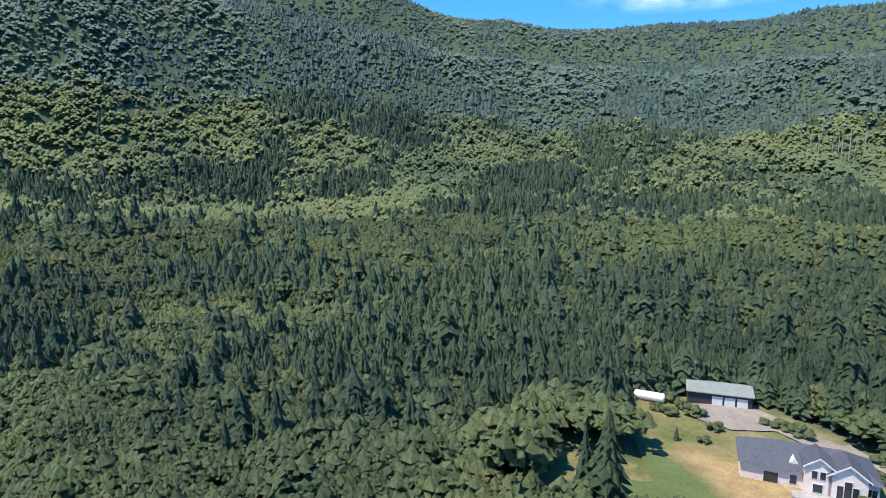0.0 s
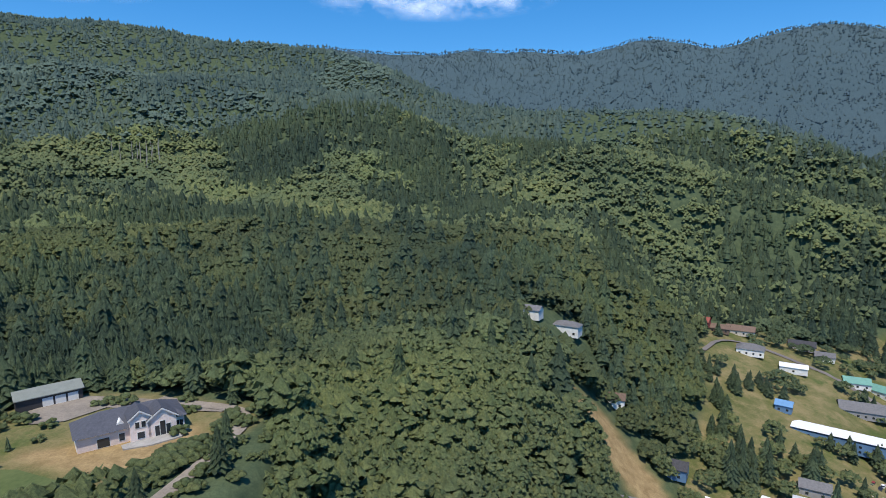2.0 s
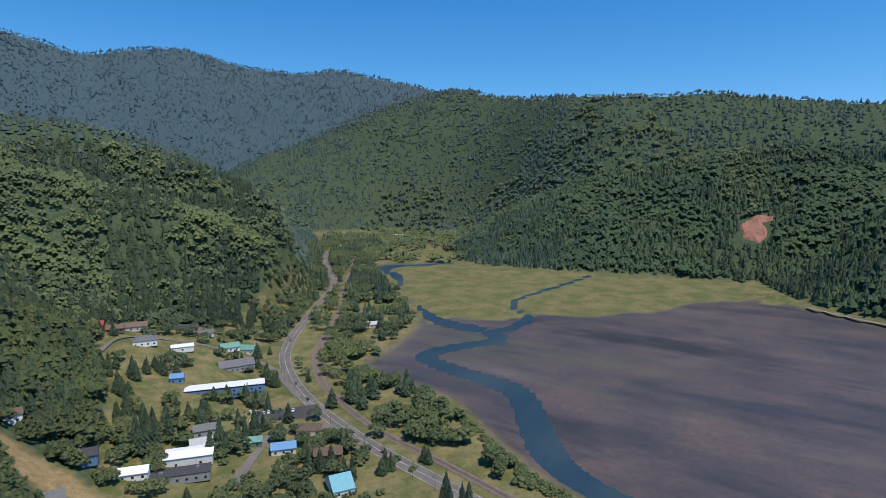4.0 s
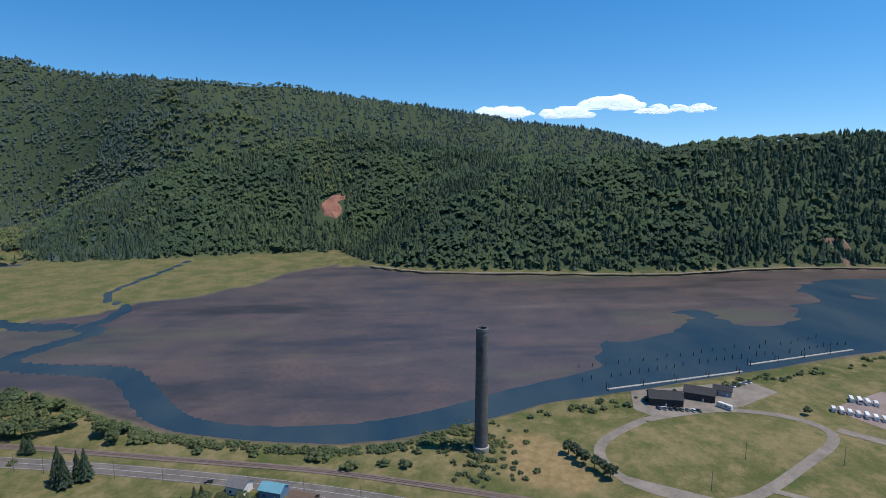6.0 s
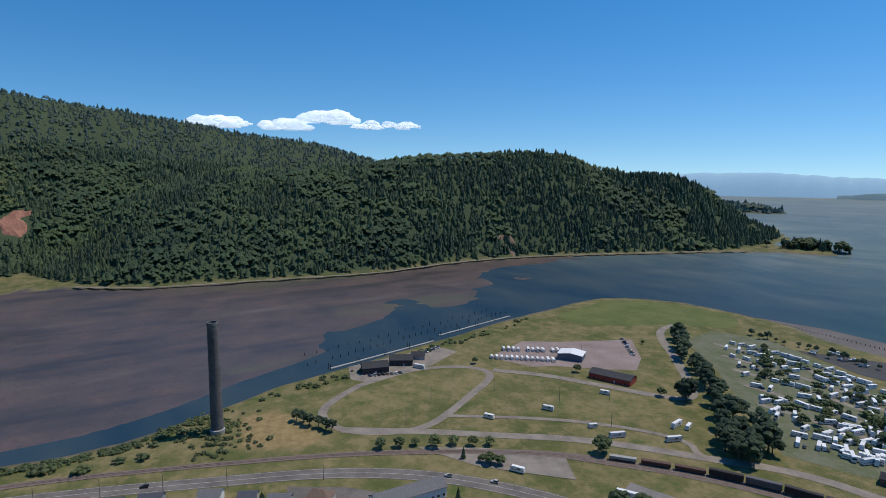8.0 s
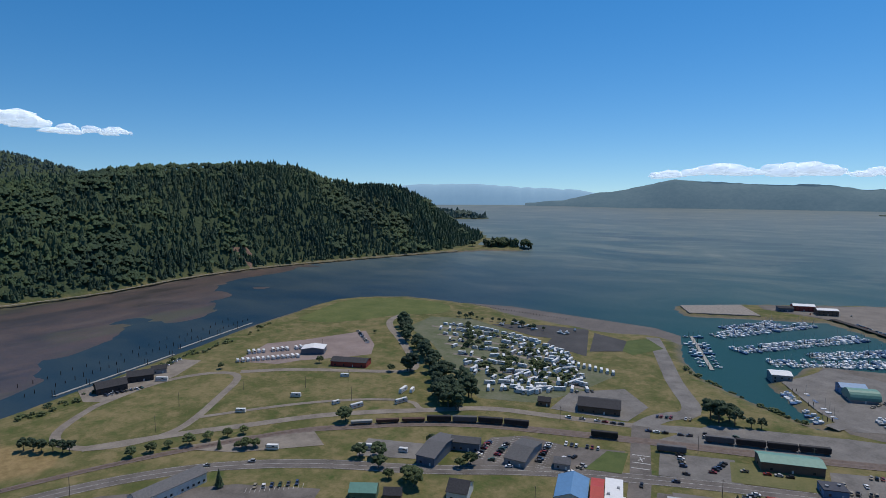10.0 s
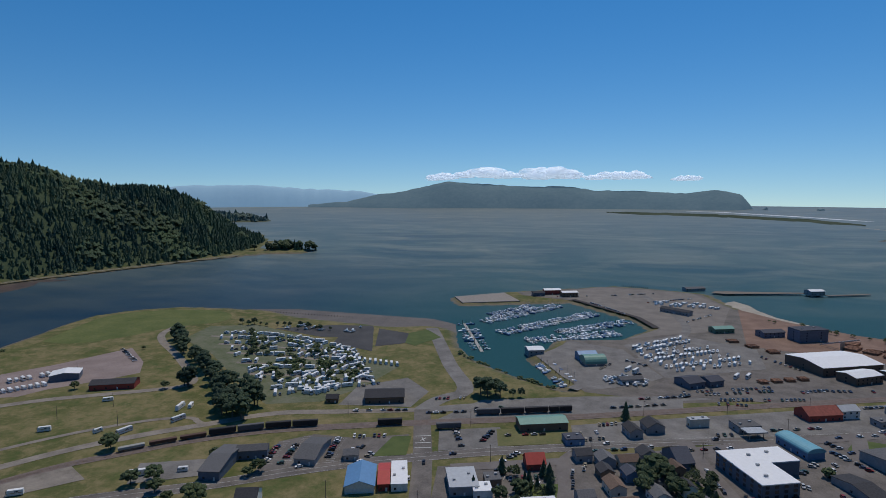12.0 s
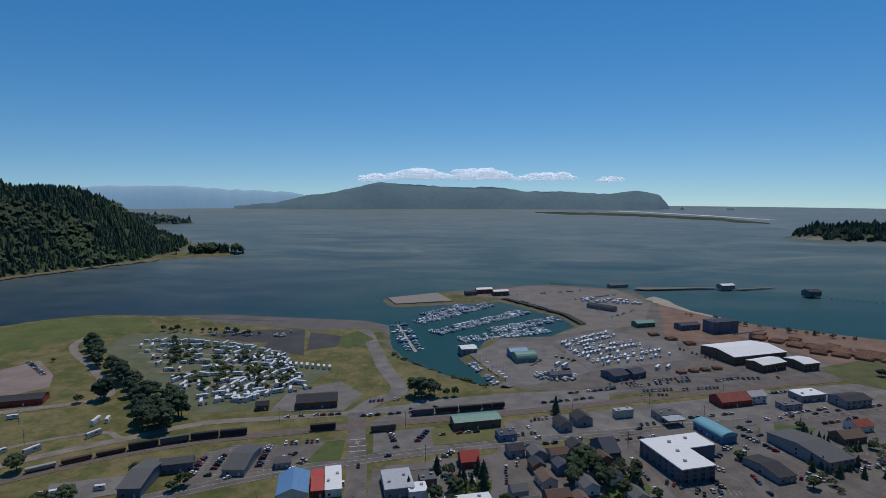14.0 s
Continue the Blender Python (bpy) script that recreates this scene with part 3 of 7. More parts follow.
def clump_parts(sides, rings, rng):
    """A lumpy dome of leaves of unit radius, open below."""
    v = []
    for k in range(rings):
        up = 1.35 * k / rings - 0.35
        for i in range(sides):
            a = 6.2832 * (i + 0.5 * (k % 2)) / sides
            q = rng.uniform(0.78, 1.2)
            v.append((math.cos(up) * math.cos(a) * q, math.cos(up) * math.sin(a) * q, math.sin(up) * q * 0.95))
    v.append((rng.uniform(-0.15, 0.15), rng.uniform(-0.15, 0.15), rng.uniform(0.85, 1.1)))
    f = []
    for k in range(rings - 1):
        for i in range(sides):
            a, b = k * sides + i, k * sides + (i + 1) % sides
            f += [(a, b, a + sides), (b, b + sides, a + sides)]
    top = (rings - 1) * sides
    f += [(top + i, top + (i + 1) % sides, len(v) - 1) for i in range(sides)]
    return np.array(v), np.array(f)


def broadleaf_parts(clumps, seed, size=0.2, wide=0.36, sprays=0, sides=5, rings=2, low=-0.35):
    """Unit-height broadleaf crown: rounded leaf clumps round an uneven dome, with loose leaf sprays between them."""
    rng = np.random.RandomState(seed)
    v, f, base = [], [], 0
    lobes = rng.uniform(-0.16, 0.16, (4, 2))
    for k in range(clumps + sprays):
        u = low + (1 - low) * ((k % max(clumps, 1)) + rng.uniform(0, 1)) / max(clumps, 1)
        a = 2.4 * k + rng.uniform(-0.5, 0.5)
        s = math.sqrt(max(0, 1 - u * u))
        q = lobes[k % 4]
        rad = rng.uniform(0.72, 1.0) + (0.12 if k >= clumps else 0)
        out = np.array((s * math.cos(a), s * math.sin(a), u))
        c = np.array((out[0] * wide * rad + q[0] * 0.6, out[1] * wide * rad + q[1] * 0.6, 0.58 + u * 0.3 * rad))
        z = size * rng.uniform(0.75, 1.3)
        if k >= clumps:
            z *= 0.72
            n = out + np.array((0, 0, 0.55)) + rng.uniform(-0.75, 0.75, 3)
            n /= np.linalg.norm(n)
            e = np.cross(n, rng.normal(size=3))
            e /= np.linalg.norm(e)
            w = np.cross(n, e)
            r = rng.uniform(0.65, 1.35, 4)
            p = np.array((e * z * r[0], w * z * 0.8 * r[1] - n * z * 0.35, -e * z * r[2], -w * z * 0.8 * r[3] - n * z * 0.35)) + c
            f.append(FOLD_F + base)
        else:
            p, t = clump_parts(sides, rings, rng)
            tip = out * 0.35
            p = p * np.array((z, z, z * 0.9)) + c + tip * z
            f.append(t + base)
        v.append(p)
        base += len(p)
    return np.concatenate(v), np.concatenate(f)


def scatter_mesh(name, proto, where, size, turn, wide, mat):
    v, f = proto
    c, s = np.cos(turn)[:, None], np.sin(turn)[:, None]
    k = (size * wide)[:, None]
    x = (v[:, 0] * c - v[:, 1] * s) * k + where[:, :1]
    y = (v[:, 0] * s + v[:, 1] * c) * k + where[:, 1:2]
    z = v[:, 2] * size[:, None] + where[:, 2:3]
    co = np.stack([x, y, z], -1).reshape(-1, 3)
    tr = (f[None] + (np.arange(len(where)) * len(v))[:, None, None]).reshape(-1, 3)
    return co, tr


def wood_field(count, rlo, rhi, alo, ahi, seed):
    """Random places on the wooded land, evenly over the sector."""
    rng = np.random.RandomState(seed)
    r = np.sqrt(rng.uniform(rlo ** 2, rhi ** 2, count))
    a = np.radians(rng.uniform(alo, ahi, count))
    x, y = HUB[0] + r * np.sin(a), HUB[1] + r * np.cos(a)
    z, mk = land(x, y)
    keep = (mk["wood"] > 0.35) & (rng.rand(count) < 0.97)
    for outline in CLEARINGS:
        keep &= within(x, y, outline) < -1.5
    for line, half in CUTS:
        keep &= along(x, y, line) > half
    return np.stack([x, y, z], -1)[keep], rng


def plant_wood(name, label, count, rlo, rhi, alo, ahi, con, leaf, seed, scale=1.0, bias=0.0, greens=None, smooth=True):
    """Two meshes, conifers and broadleaf trees, in drifts."""
    p, rng = wood_field(count, rlo, rhi, alo, ahi, seed)
    drift = fbm(p[:, 0], p[:, 1], 85.0, 21, 3) * 1.9 + fbm(p[:, 0], p[:, 1], 330.0, 23, 2) * 0.9 + rng.uniform(-0.55, 0.55, len(p)) + bias
    is_con = drift > 0
    green = greens or (CONIFER, BROADLEAF)
    for protos, pick, mat, kind, lo, hi in ((con, is_con, green[0], "conifers", 13, 22), (leaf, ~is_con, green[1], "broadleaf_trees", 9, 14)):
        q = p[pick]
        cos, trs, base = [], [], 0
        which = rng.randint(0, len(protos), len(q))
        for k, proto in enumerate(protos):
            w = q[which == k]
            if not len(w):
                continue
            size = rng.uniform(lo, hi, len(w)) * scale * np.where(rng.rand(len(w)) < 0.14, 1.35, 1) * (1 + 0.3 * fbm(w[:, 0], w[:, 1], 50.0, 27, 2))
            co, tr = scatter_mesh(name, proto, w - np.array((0, 0, 0.4)), size, rng.uniform(0, 6.28, len(w)), rng.uniform(0.8, 1.4, len(w)), mat)
            cos.append(co)
            trs.append(tr + base)
            base += len(co)
        if cos:
            tagged(new(name + "_" + kind, quick_mesh(kind, np.concatenate(cos), np.concatenate(trs), mat, smooth and kind != "conifers")), label.format(kind.replace("_", " ")), "forest", kind="stuff")


CON_NEAR = [conifer_parts(10, 7, 1, 0.29), conifer_parts(9, 7, 2, 0.26), conifer_parts(11, 6, 3, 0.31)]
CON_MID = [simple_conifer(4, 6, 4, 0.27), simple_conifer(4, 6, 5, 0.25), simple_conifer(4, 5, 6, 0.27)]
CON_FAR = [simple_conifer(2, 5, 7, 0.4), simple_conifer(1, 5, 8, 0.38), simple_conifer(1, 4, 9, 0.42)]
LEAF_NEAR = [broadleaf_parts(15, 1, 0.135, 0.42, 56, 5, 1, -0.15), broadleaf_parts(16, 2, 0.13, 0.47, 58, 5, 1, -0.1), broadleaf_parts(14, 3, 0.135, 0.38, 54, 5, 1, -0.25)]
CON_HALF = [conifer_parts(6, 6, 14, 0.31), conifer_parts(6, 5, 15, 0.28), conifer_parts(7, 5, 16, 0.32)]
LEAF_HALF = [broadleaf_parts(9, 24, 0.17, 0.4, 20, 5, 1, -0.1), broadleaf_parts(9, 25, 0.17, 0.44, 20, 5, 1, 0.0), broadleaf_parts(8, 26, 0.17, 0.36, 20, 5, 1, -0.2)]
LEAF_MID = [broadleaf_parts(7, 4, 0.23, 0.34, 0, 5, 1), broadleaf_parts(7, 5, 0.24, 0.36, 0, 5, 1)]
LEAF_FAR = [broadleaf_parts(3, 6, 0.34, 0.28, 0, 4, 1, 0.0), broadleaf_parts(4, 7, 0.32, 0.3, 0, 4, 1, 0.0)]
plant_wood("hillside", "dense mixed woodland of {} on the near hillside", 8200, 75, 310, -284, -140, CON_NEAR, LEAF_NEAR, 1, 0.72, -0.46, smooth=False)
plant_wood("emergent", "single tall {} standing above the hillside canopy", 420, 230, 560, -284, -140, CON_NEAR, LEAF_NEAR, 41, 1.05, 9.0)
plant_wood("mid_slope", "dense mixed woodland of {} higher on the hillside", 11500, 310, 520, -284, -132, CON_HALF, LEAF_HALF, 12, 0.72, -0.62, smooth=False)
plant_wood("upper_slope", "dense mixed woodland of {} climbing the hillside", 19000, 520, 850, -284, -132, CON_MID, LEAF_MID, 2, 0.68, 0.05)
plant_wood("ridge", "distant forest of {} on the ridge behind the town", 48000, 830, 1640, -285, -130, CON_FAR, LEAF_FAR, 3, 0.5, 0.45, (HILL_HAZE_GREEN, HILL_HAZE_GREEN))
plant_wood("ridge_foot", "close forest of {} where the slope steepens", 13000, 840, 1130, -285, -168, CON_FAR, LEAF_FAR, 43, 0.56, 0.3, (HILL_HAZE_GREEN, HILL_HAZE_GREEN))
plant_wood("bay_hill", "forest of {} on the dark hill across the bay", 26000, 770, 1400, -122, -20, CON_MID, LEAF_FAR, 4, 0.78, 0.3, (CONIFER, HILL_LEAF))
plant_wood("bay_point", "forest of {} on the far end of the bay hill", 7500, 1400, 1930, -56, -20, CON_MID, LEAF_FAR, 14, 0.9, 0.6, (CONIFER, HILL_LEAF))
plant_wood("valley_slope", "forest of {} on the slopes round the valley", 14000, 1000, 1760, -152, -112, CON_FAR, LEAF_FAR, 15, 0.62, 0.35, (HILL_HAZE_GREEN, HILL_HAZE_GREEN))
plant_wood("bay_range", "distant forest of {} on the range behind the bay", 29000, 1400, 2300, -152, -56, CON_FAR, LEAF_FAR, 5, 0.58, 0.95, (HILL_HAZE_GREEN, HILL_HAZE_GREEN))
plant_wood("spit", "dark woods of {} on the low spit", 15000, 2050, 3300, 22, 60, CON_FAR, LEAF_FAR, 8, 1.2, 1.5)
plant_wood("far_point", "forest of {} on the low point beyond the bay hill", 4200, 2950, 3500, -44, -25, CON_FAR, LEAF_FAR, 18, 1.3, 0.7, (HILL_HAZE_GREEN, HILL_HAZE_GREEN))
plant_wood("far_range", "far forest of {} on the mountain range", 32000, 2200, 3080, -215, -108, CON_FAR, LEAF_FAR, 6, 0.5, 1.6, (FAR_HAZE_GREEN, FAR_HAZE_GREEN))


# ---- the old mill stack ----
def part(name, bm, material, parent, label=""):
    me = bpy.data.meshes.new(name)
    bm.to_mesh(me)
    bm.free()
    me.materials.append(material)
    ob = new(name, me)
    ob.parent = parent
    if label:
        ob["label"] = label
    return ob


def empty(name, x, y, z, turn=0.0):
    e = new(name)
    e.matrix_basis = pose(x, y, z, 0, 0, turn)
    return e


def lathe(profile, sides=32):
    bm = bmesh.new()
    rows = []
    for r, z in profile:
        rows.append([bm.verts.new((r * math.cos(6.28319 * k / sides), r * math.sin(6.28319 * k / sides), z)) for k in range(sides)])
    for a, b in zip(rows, rows[1:]):
        for k in range(sides):
            bm.faces.new((a[k], a[(k + 1) % sides], b[(k + 1) % sides], b[k]))
    return bm


def mill_stack(x, y):
    st = tagged(empty("smokestack", x, y, 2.6), "tall weathered grey concrete smokestack standing alone in scrub", "smokestack")
    part("shaft", lathe([(4.0, 0), (3.85, 8), (3.5, 45), (3.3, 71), (3.5, 71.2), (3.5, 73), (2.7, 73), (2.7, 66)]), STACK, st)
    part("plinth", lathe([(4.7, 0), (4.7, 3.0), (4.1, 3.4), (3.8, 3.4)]), CONCRETE, st, "pale painted concrete plinth")
    return st


mill_stack(-422, 105)


# ---- shared shapes ----
def box_bm(w, d, h, z=0.0, x=0.0, y=0.0, bevel=0.0, bm=None):
    bm = bm or bmesh.new()
    got = bmesh.ops.create_cube(bm, size=1.0)["verts"]
    for v in got:
        v.co = Vector((v.co.x * w + x, v.co.y * d + y, (v.co.z + 0.5) * h + z))
    if bevel:
        ed = list({e for v in got for e in v.link_edges})
        bmesh.ops.bevel(bm, geom=ed, offset=bevel, segments=1, affect="EDGES")
    return bm


def prism_bm(points, z0, z1, bm=None):
    """An upright prism over a flat outline."""
    bm = bm or bmesh.new()
    lo = [bm.verts.new((x, y, z0)) for x, y in points]
    hi = [bm.verts.new((x, y, z1)) for x, y in points]
    n = len(points)
    for k in range(n):
        bm.faces.new((lo[k], lo[(k + 1) % n], hi[(k + 1) % n], hi[k]))
    bm.faces.new(hi)
    bm.faces.new(lo[::-1])
    bmesh.ops.recalc_face_normals(bm, faces=bm.faces)
    return bm


def loft_bm(rings):
    """Closed rings of equal length joined one to the next, capped at both ends."""
    bm = bmesh.new()
    rows = [[bm.verts.new(p) for p in r] for r in rings]
    n = len(rings[0])
    for a, b in zip(rows, rows[1:]):
        for k in range(n):
            bm.faces.new((a[k], a[(k + 1) % n], b[(k + 1) % n], b[k]))
    bm.faces.new(rows[0][::-1])
    bm.faces.new(rows[-1])
    bmesh.ops.recalc_face_normals(bm, faces=bm.faces)
    return bm


def paint(name, c, spread=0.14, rough=0.7, spec=0.3, vary=0.08, scale=0.5):
    lo = tuple(v * (1 - spread) for v in c)
    hi = tuple(min(v * (1 + spread), 0.9) for v in c)
    return worn(name, lo, hi, scale, rough, spec, vary=vary)


PAINT = {
    "white": paint("white_siding", (0.72, 0.72, 0.70)), "cream": paint("cream_siding", (0.55, 0.50, 0.42)), "grey": paint("grey_siding", (0.30, 0.30, 0.31)),
    "blue": paint("blue_siding", (0.12, 0.22, 0.36)), "slate": paint("slate_siding", (0.13, 0.16, 0.21)), "brown": paint("brown_siding", (0.17, 0.12, 0.09)),
    "red": paint("red_siding", (0.30, 0.06, 0.05)), "pink": paint("pinkish_siding", (0.74, 0.63, 0.58)), "green": paint("green_siding", (0.12, 0.2, 0.14)), "black": paint("dark_siding", (0.05, 0.05, 0.055)),
}
ROOF = {
    "grey": paint("grey_shingles", (0.13, 0.13, 0.135), 0.25, 0.95, vary=0.2, scale=1.2), "dark": paint("dark_shingles", (0.055, 0.055, 0.06), 0.3, 0.95, vary=0.2, scale=1.2),
    "brown": paint("brown_shingles", (0.15, 0.105, 0.08), 0.25, 0.95, vary=0.2, scale=1.2), "white": paint("white_membrane", (0.76, 0.77, 0.78), 0.06, 0.6, vary=0.03),
    "green": paint("green_metal_roof", (0.14, 0.30, 0.25), 0.12, 0.5), "blue": paint("blue_metal_roof", (0.13, 0.27, 0.47), 0.1, 0.45), "aqua": paint("aqua_metal_roof", (0.16, 0.38, 0.46), 0.1, 0.45),
    "red": paint("red_metal_roof", (0.42, 0.06, 0.045), 0.12, 0.5), "rust": paint("rusty_red_roof", (0.27, 0.075, 0.055), 0.3, 0.7), "slate": paint("slate_shingles", (0.075, 0.08, 0.1), 0.2, 0.9, vary=0.15, scale=1.2), "pale": paint("pale_metal_roof", (0.42, 0.44, 0.46), 0.1, 0.5),
}
GLASS = node_mat("window_glass", 0.12, 0.6)[0]
GLASS.node_tree.nodes["Principled BSDF"].inputs["Base Color"].default_value = (0.025, 0.032, 0.04, 1)
RUBBER = worn("tyre_rubber", (0.02, 0.02, 0.02), (0.035, 0.035, 0.035), 3)
TRIM = worn("white_trim", (0.62, 0.62, 0.6), (0.75, 0.75, 0.73), 1)
STEEL = worn("galvanised_steel", (0.3, 0.31, 0.32), (0.45, 0.46, 0.47), 0.8, 0.45, 0.5, 0.6)
RUST = worn("rusty_steel", (0.09, 0.06, 0.045), (0.19, 0.12, 0.085), 0.8, 0.85)
TIMBER = worn("weathered_timber", (0.13, 0.105, 0.085), (0.26, 0.22, 0.18), 0.8, 0.9)
PILE = worn("dark_piling", (0.035, 0.03, 0.028), (0.075, 0.065, 0.06), 0.9, 0.9)
DOCK = worn("dock_boards", (0.27, 0.26, 0.24), (0.42, 0.41, 0.38), 0.7, 0.9)
LOG = worn("log_bark", (0.2, 0.105, 0.065), (0.36, 0.2, 0.13), 0.5, 0.95, vary=0.2)
EARTH = worn("red_brown_earth", (0.16, 0.10, 0.075), (0.27, 0.18, 0.135), 0.05, 0.95, fine=14)
LOT = worn("pale_lot", (0.12, 0.113, 0.106), (0.24, 0.228, 0.214), 0.08, 0.95, fine=14)
DARKLOT = worn("dark_asphalt_lot", (0.05, 0.05, 0.052), (0.085, 0.083, 0.083), 0.05, 0.9, fine=14)
BRICKISH = worn("red_gravel_lot", (0.2, 0.155, 0.14), (0.31, 0.25, 0.23), 0.05, 0.95, fine=14)
GREEN = worn("mown_grass", (0.06, 0.09, 0.026), (0.11, 0.135, 0.045), 0.1, 0.95, fine=12)
CLIFF = worn("red_earth_cliff", (0.22, 0.1, 0.07), (0.4, 0.2, 0.14), 0.06, 0.95, bump=0.5, fine=6)
SAND = worn("pale_sand", (0.3, 0.27, 0.22), (0.42, 0.38, 0.32), 0.05, 0.95)


def strip_bm(line, half, lift, flat=None, side=0.0):
    """A ribbon along a line, draped over the land or at one height."""
    p = np.array(line, float)
    d = np.gradient(p, axis=0)
    d /= np.maximum(np.linalg.norm(d, axis=1, keepdims=True), 1e-6)
    nrm = np.stack([d[:, 1], -d[:, 0]], -1)
    bm = bmesh.new()
    rows = []
    for q, m in zip(p, nrm):
        row = []
        for s in (-half, half):
            e = q + m * (s + side)
            row.append(bm.verts.new((e[0], e[1], (flat if flat is not None else spot(q[0], q[1])) + lift)))
        rows.append(row)
    for a, b in zip(rows, rows[1:]):
        bm.faces.new((a[0], b[0], b[1], a[1]))
    bmesh.ops.recalc_face_normals(bm, faces=bm.faces)
    if sum(f.normal.z for f in bm.faces) < 0:
        bmesh.ops.reverse_faces(bm, faces=bm.faces)
    return bm


def plain(name, bm, mat, label, category, kind="structure"):
    me = bpy.data.meshes.new(name)
    bm.to_mesh(me)
    bm.free()
    me.materials.append(mat)
    return tagged(new(name, me), label, category, kind=kind)


ROADS, LOTS = [], []


def road(line, half, mat, label, lift=0.12, flat=3.0, name="road", marks=True):
    ROADS.append((line, half))
    r = plain(name, strip_bm(line, half, lift, flat), mat, label, name)
    if marks:
        bm = strip_bm(line, 0.11, lift + 0.06, flat)
        part("centre_line", bm, LINE, r)
        for s in (-half + 0.7, half - 0.7):
            part("edge_line", strip_bm(line, 0.08, lift + 0.06, flat, s), LINE, r)
    return r


def lot(outline, mat, label, lift=0.08, z=3.0, name="pavement", category="pavement"):
    LOTS.append(outline)
    bm = bmesh.new()
    f = bm.faces.new([bm.verts.new((x, y, z + lift)) for x, y in outline])
    if f.normal.z < 0:
        f.normal_flip()
    bmesh.ops.triangulate(bm, faces=bm.faces)
    return plain(name, bm, mat, label, category)


SHARED = {}


def shared_part(key, name, make, material, parent, m, label=""):
    """A part on a mesh that alike parts share."""
    if key not in SHARED:
        me = bpy.data.meshes.new(name)
        bm = make()
        bm.to_mesh(me)
        bm.free()
        me.materials.append(material)
        SHARED[key] = me
    ob = new(name, SHARED[key])
    ob.parent = parent
    ob.matrix_basis = m
    if label:
        ob["label"] = label
    return ob


def window_bm():
    return box_bm(1.3, 0.14, 1.3)


def roof_bm(kind, w, d, h, rise, eave=0.5):
    bm = bmesh.new()
    W, D = w / 2 + eave, d / 2 + eave
    if kind == "flat":
        box_bm(w + 0.3, d + 0.3, 0.5, h, bm=bm)
    elif kind == "gable":
        t = 0.25
        sec = [(-D, h - 0.15), (0, h + rise), (D, h - 0.15), (D, h - 0.15 + t), (0, h + rise + t), (-D, h - 0.15 + t)]
        return loft_bm([[(-W, y, z) for y, z in sec], [(W, y, z) for y, z in sec]])
    elif kind == "hip":
        k = max(w - d, 0.5) / 2
        lo = [bm.verts.new(p) for p in ((-W, -D, h), (W, -D, h), (W, D, h), (-W, D, h))]
        top = [bm.verts.new(p) for p in ((-k, 0, h + rise), (k, 0, h + rise))]
        for f in ((0, 1, 5, 4), (1, 2, 5), (2, 3, 4, 5), (3, 0, 4), (3, 2, 1, 0)):
            bm.faces.new([(lo + top)[i] for i in f])
    elif kind == "arch":
        sec = [(D * math.cos(a), h + rise * math.sin(a)) for a in [math.pi * k / 10 for k in range(11)]]
        return loft_bm([[(-W, y, z) for y, z in sec], [(W, y, z) for y, z in sec]])
    elif kind == "mono":
        sec = [(-D, h), (D, h + rise), (D, h + rise + 0.25), (-D, h + 0.25)]
        return loft_bm([[(-W, y, z) for y, z in sec], [(W, y, z) for y, z in sec]])
    return bm


def building(x, y, w, d, h, turn, roof, wall, top, label, rise=None, category="building", name="building", wins=None, z=None, door=True):
    """A house or shed: walls up to the roof's underside, roof, windows and a door, each a part."""
    e = tagged(empty(name, x, y, spot(x, y) if z is None else z, turn), label, category)
    rise = rise if rise is not None else (d * 0.28 if roof in ("gable", "hip") else d * 0.45 if roof == "arch" else 1.0)
    if roof == "gable":
        sec = [(-d / 2, -0.6), (d / 2, -0.6), (d / 2, h), (0, h + rise), (-d / 2, h)]
        bm = loft_bm([[(-w / 2, yy, zz) for yy, zz in sec], [(w / 2, yy, zz) for yy, zz in sec]])
    else:
        bm = box_bm(w, d, h + 0.6, -0.6)
    part("wall", bm, PAINT[wall], e)
    part("roof", roof_bm(roof, w, d, h, rise), ROOF[top], e)
    if roof == "flat":
        for s in (-0.3, 0.25):
            part("roof_vent", box_bm(1.6, 1.2, 0.9, h + 0.5, w * s, d * s * 0.5), STEEL, e)
    n = wins if wins is not None else max(2, int(w / 4.4))
    floors = max(1, int(h / 2.9))
    for fl in range(floors):
        zz = 1.0 + fl * 2.8
        for k in range(n):
            px = -w / 2 + w * (k + 0.5) / n
            for s in (-1, 1):
                if door and fl == 0 and k == n // 2 and s == -1:
                    continue
                shared_part("window", "window", window_bm, GLASS, e, pose(px, s * d / 2, zz))
        shared_part("window", "window", window_bm, GLASS, e, pose(-w / 2, 0, zz, 0, 0, 90))
    if door:
        shared_part("door", "door", lambda: box_bm(1.0, 0.16, 2.1), TRIM, e, pose(-w / 2 + w * (n // 2 + 0.5) / n, -d / 2, 0))
    return e


# ---- vehicles ----
def car_bm():
    s = [(-2.2, 0.45), (-2.25, 0.75), (-2.1, 0.95), (-0.9, 1.02), (1.0, 1.02), (2.0, 0.98), (2.25, 0.8), (2.2, 0.45), (2.0, 0.3), (-2.0, 0.3)]
    return loft_bm([[(x, -0.86, z) for x, z in s], [(x, -0.92, z) for x, z in s], [(x, 0.92, z) for x, z in s], [(x, 0.86, z) for x, z in s]])


def cabin_bm(lo=-1.1, hi=1.75, z=1.5):
    a = [(lo, -0.84, 1.0), (hi, -0.84, 1.0), (hi, 0.84, 1.0), (lo, 0.84, 1.0)]
    b = [(lo + 0.65, -0.68, z), (hi - 0.45, -0.68, z), (hi - 0.45, 0.68, z), (lo + 0.65, 0.68, z)]
    return loft_bm([a, b])


